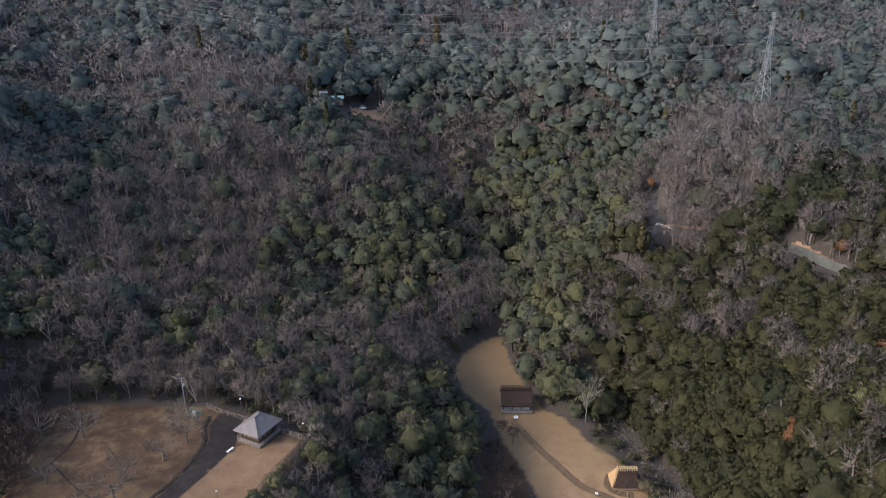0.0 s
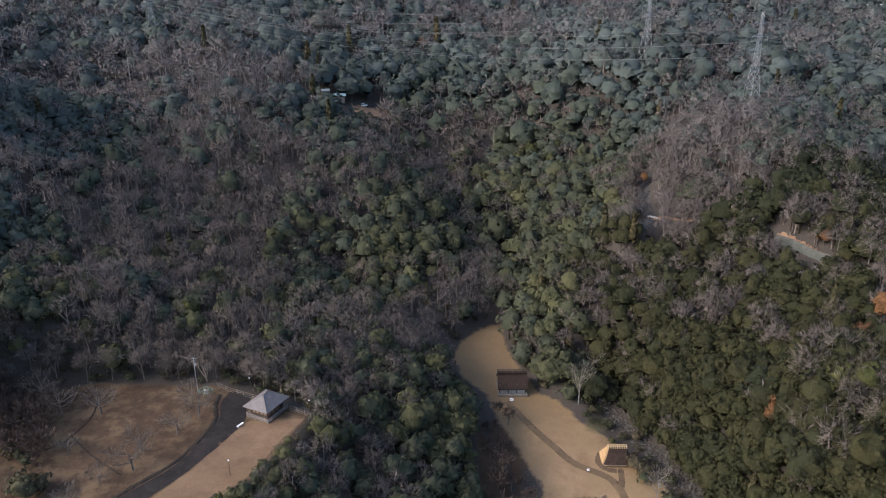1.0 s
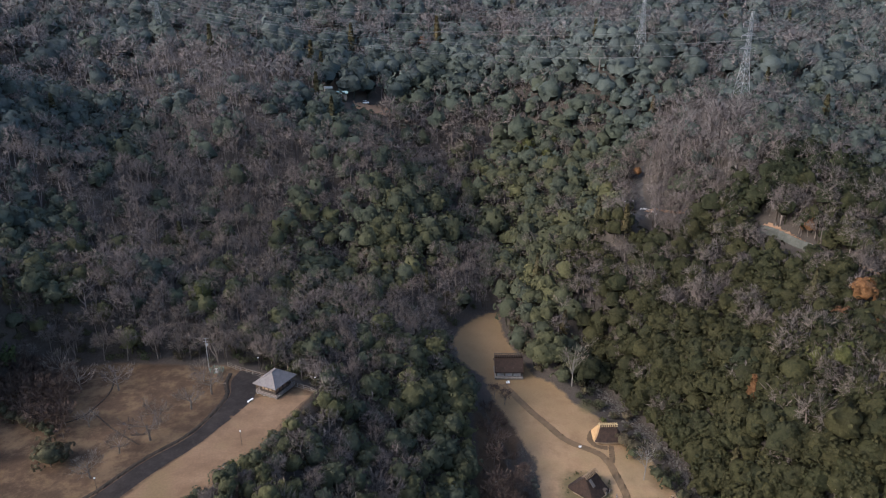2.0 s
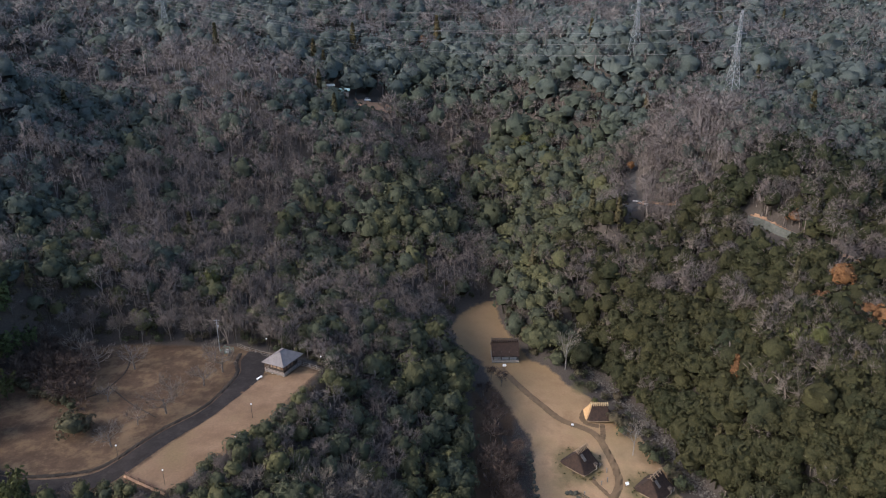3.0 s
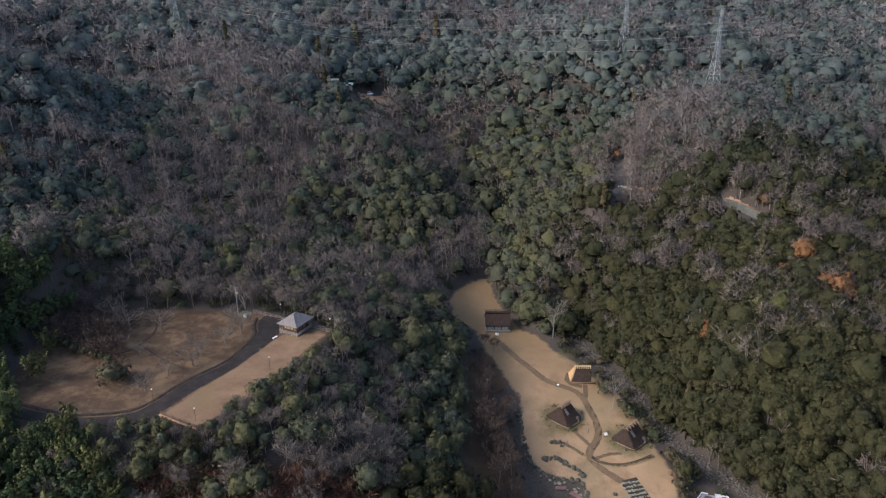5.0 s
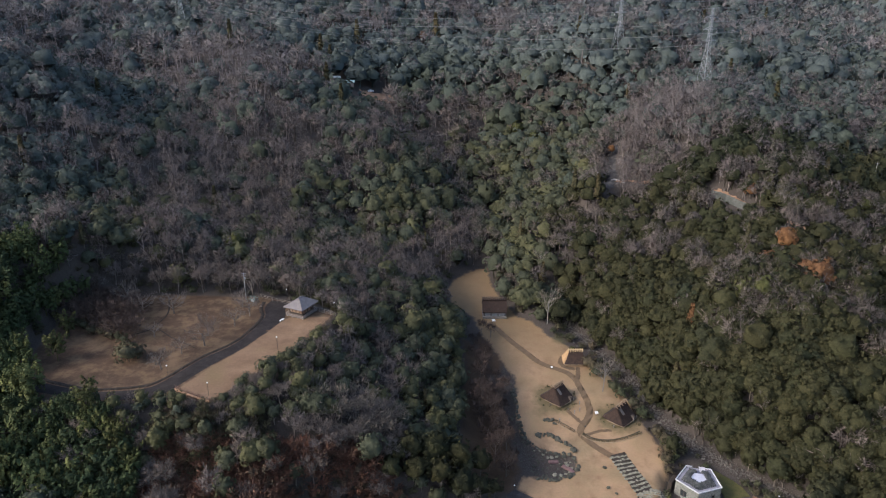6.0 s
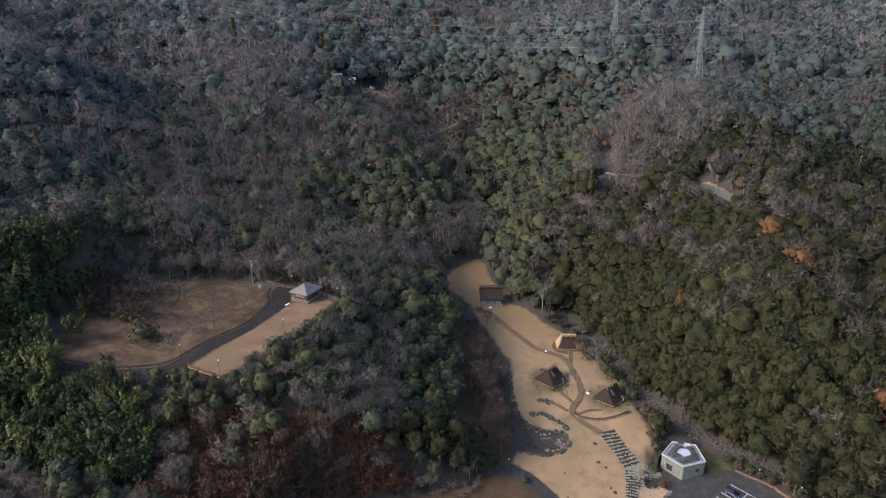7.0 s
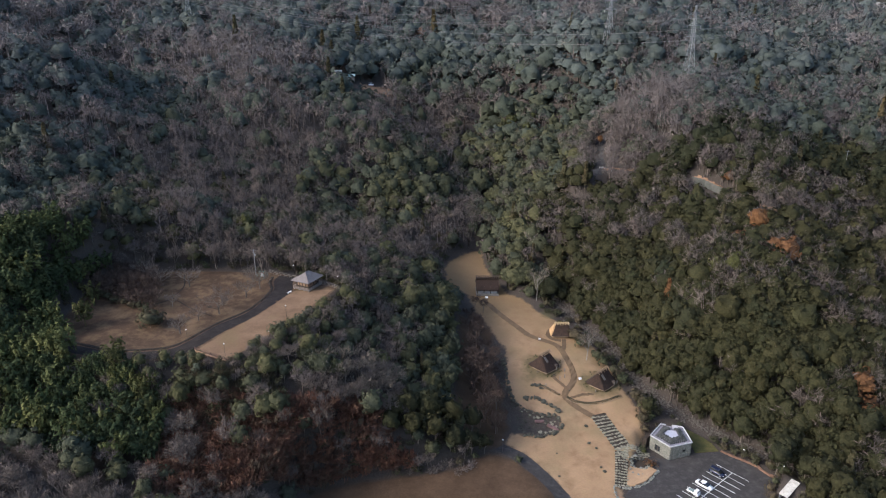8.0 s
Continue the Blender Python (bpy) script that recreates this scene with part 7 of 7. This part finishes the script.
# ---- lattice towers and their lines ----
def lattice(at, height, label):
    root = thing("power_pylon", at, label, "pylon", "power pylons", 22)
    foot, waist, top, knee = 3.4, 0.85, 0.35, height * 0.58

    def half(z):
        return foot + (waist - foot) * z / knee if z < knee else waist + (top - waist) * (z - knee) / (height - knee)

    for sx_ in (-1, 1):
        for sy_ in (-1, 1):
            bm = bmesh.new()
            for z0, z1 in ((-1.0, knee), (knee, height)):
                rod(bm, (sx_ * half(z0), sy_ * half(z0), z0), (sx_ * half(z1), sy_ * half(z1), z1), 0.10, 0.08, 4)
            done(bm, "leg", GALVANISED, root)
    bm = bmesh.new()
    levels = [0.0]
    while levels[-1] < height - 0.8:
        levels.append(min(height, levels[-1] + max(1.5, 1.7 * half(levels[-1]))))
    for z0, z1 in zip(levels, levels[1:]):
        a, b = half(z0), half(z1)
        for sx_, sy_, tx, ty in ((-1, -1, 1, -1), (1, -1, 1, 1), (1, 1, -1, 1), (-1, 1, -1, -1)):
            rod(bm, (sx_ * a, sy_ * a, z0), (tx * b, ty * b, z1), 0.04, sides=3)
            rod(bm, (tx * a, ty * a, z0), (sx_ * b, sy_ * b, z1), 0.04, sides=3)
            rod(bm, (sx_ * b, sy_ * b, z1), (tx * b, ty * b, z1), 0.04, sides=3)
    done(bm, "bracing", GALVANISED, root)
    for f in (0.66, 0.78, 0.90):
        z, w = height * f, 4.2
        arm = bmesh.new()
        for s in (-1, 1):
            for sy_ in (-1, 1):
                rod(arm, (0, sy_ * half(z), z), (s * w, 0, z), 0.08, sides=4)
                rod(arm, (0, sy_ * half(z), z + 1.3), (s * w, 0, z), 0.06, sides=4)
            for q in (0.35, 0.7):
                rod(arm, (s * w * q, half(z) * (1 - q), z), (s * w * q, -half(z) * (1 - q), z), 0.05, sides=3)
        cross = done(arm, "cross_arm", GALVANISED, root)
        for s in (-1, 1):
            bm = bmesh.new()
            for k in range(5):
                rod(bm, (s * w, 0, z - 0.3 - 0.32 * k), (s * w, 0, z - 0.45 - 0.32 * k), 0.16, 0.05, 6)
            done(bm, "insulator", WHITE_STONE, cross)
    return root


TOWERS = [(-168, 420, 37, 108), (129.9, 290.5, 44, 75), (102.5, 358, 41, 88), (345, 632, 44, None), (620, 1050, 44, None)]
spots3 = []
for x, y_, h, z in TOWERS:
    z = ground_z(x, y_) if z is None else ground_z(x, y_)
    lattice((x, y_, z), h, "tall galvanised lattice power pylon on the wooded ridge")
    spots3.append((Vector((x, y_, z)), h))


def wire_run(a, b, sag, label):
    pts = [a.lerp(b, k / 28) - Vector((0, 0, sag * 4 * (k / 28) * (1 - k / 28))) for k in range(29)]
    v, f = tube(pts, [0.05] * 29, 3)
    tagged(new("power_line", mesh_from("power_line", v, f, WIRE, True)), label, "power line", "power lines")


arm_dir = Vector((math.cos(radians(22)), math.sin(radians(22)), 0))
far_left = (Vector((-620, 560, 150)), 44)
for (pa, ha), (pb, hb), sag in ((spots3[1], spots3[0], 12), (spots3[1], spots3[3], 11), (spots3[2], spots3[0], 10), (spots3[2], spots3[3], 10), (spots3[0], far_left, 12), (spots3[3], spots3[4], 12)):
    for f in (0.66, 0.78, 0.90):
        for s in (-1, 1):
            wire_run(pa + Vector((0, 0, ha * f - 1.8)) + arm_dir * 4.2 * s, pb + Vector((0, 0, hb * f - 1.8)) + arm_dir * 4.2 * s, sag, "thin sagging power line between pylons")
    wire_run(pa + Vector((0, 0, ha)), pb + Vector((0, 0, hb)), sag * 0.8, "thin sagging earth wire between pylon tops")


# ---- far things on the slopes ----
def cottage(at, w, d, h, turn, roof_mat, label):
    root = thing("farm_building", at, label, "house", "farm buildings", turn)
    boxed("wall", (0, 0, h / 2 - 0.4), (w, d, h + 0.8), GREY_WOOD, root, bevel=0)
    bm = bmesh.new()
    for s in (-1, 1):
        v = [bm.verts.new(p) for p in ((-w * 0.58, s * d * 0.62, h - 0.1), (w * 0.58, s * d * 0.62, h - 0.1), (w * 0.58, 0, h + d * 0.22), (-w * 0.58, 0, h + d * 0.22))]
        q = [bm.verts.new(p.co + Vector((0, 0, 0.15))) for p in v]
        for i in range(4):
            bm.faces.new((v[i], v[(i + 1) % 4], q[(i + 1) % 4], q[i]))
        bm.faces.new(q)
        bm.faces.new(v[::-1])
    done(bm, "roof", roof_mat, root)
    boxed("door", (w * 0.2, -d / 2 - 0.03, 0.95), (0.9, 0.06, 1.9), DARK_WOOD, root, bevel=0)
    boxed("window", (-w * 0.2, -d / 2 - 0.03, 1.4), (1.4, 0.06, 0.9), PANE, root, bevel=0)


cottage((-57, 381.5), 7.5, 4.5, 3.0, 8, TEAL_ROOF, "low farm shed with a teal sheet roof")
cottage((-64, 384), 4, 3.4, 2.6, 20, RUST_ROOF, "small shed with a pale sheet roof")
path_of("earth_yard", [(-49, 381.5), (-43, 384), (-36, 388.5), (-30, 395)], 9.0, CUT_EARTH, 0.3, "bare earth yard of a hill farm", "yard", 0.2)
car("white_van", "small white van parked in a farm yard", CAR_WHITE, 3.6, 1.6, 1.7, (-0.9, -0.8, 0.4, 0.7), (-43.5, 389, ground_z(-43.5, 389) + 0.3), 10)

MESH_WALL = surface("mossy_sprayed_concrete", (0.060, 0.064, 0.058), (0.105, 0.108, 0.095), 0.5, 0.9, relief=0.5, stain=(0.05, 0.05, 0.036))
wall = tagged(new("slope_wall"), "grey sprayed-concrete slope wall beside a hill lane", "retaining wall", kind="structure")
wall_line = resample([(109, 208.5, 0), (115.5, 201.2, 0), (119.8, 191, 0)], 1.5)
for a, b in zip(wall_line, wall_line[1:]):
    d = b - a
    za = ground_z(a.x, a.y)
    boxed("panel", ((a.x + b.x) / 2, (a.y + b.y) / 2, za + 1.1), (d.length * 0.985, 0.4, 3.4), MESH_WALL, wall, math.degrees(math.atan2(d.y, d.x)), 0.04)
path_of("road_wall_foot", [(120.4, 189.6), (124.8, 185.8), (130, 180.5), (138, 176)], 2.6, CUT_EARTH, 0.35, "reddish bare cut of a hill lane", "road cut", 0.2)
path_of("road_wall_top", [(110.4, 210), (117, 202.6), (121.4, 192.4)], 2.4, CUT_EARTH, 0.5, "bare soil above the slope wall", "road cut", 0.2)
path_of("lane_bank", [(78.5, 236.5), (82, 240), (86, 238), (92, 234)], 3.0, CUT_EARTH, 0.5, "reddish bank beside the hill lane", "bank", 0.2)
kerb = fence("lane_rail", [(77.0, 241.5), (79.2, 238.4), (81.2, 235.2)], 0.8, 1.5, WHITE_PAINT, "white guard rail at the bend of the lane")
for x, y_ in ((69.5, 236.5), (74.4, 243.5)):
    lamp((x, y_), 4.5, "lane lamp with a white globe on a thin pole")
hill_pole = thing("hill_pole", (176, 214), "slim pale pole with a cross-arm in the wood", "utility pole")
bm = bmesh.new()
rod(bm, (0, 0, -0.5), (0, 0, 12.5), 0.11, 0.08, 8)
done(bm, "pole", GALVANISED, hill_pole)
boxed("cross_arm", (0, 0, 11.9), (2.0, 0.1, 0.1), GALVANISED, hill_pole)

# the town on the plain, far off
trng = np.random.RandomState(3)
bm = bmesh.new()
for k in range(700):
    y_ = trng.uniform(2600, 4400)
    x = y_ * trng.uniform(0.565, 0.80)
    w, d, h = trng.uniform(9, 26), trng.uniform(9, 22), trng.uniform(5, 16)
    box(bm, (x, y_, ground_z(x, y_) + h / 2 - 1), (w, d, h + 2), trng.uniform(0, 90), 0, trng.uniform(0.7, 1.0))
tagged(done(bm, "far_town", CONCRETE), "pale roofs of a distant town on the plain", "town", kind="stuff")
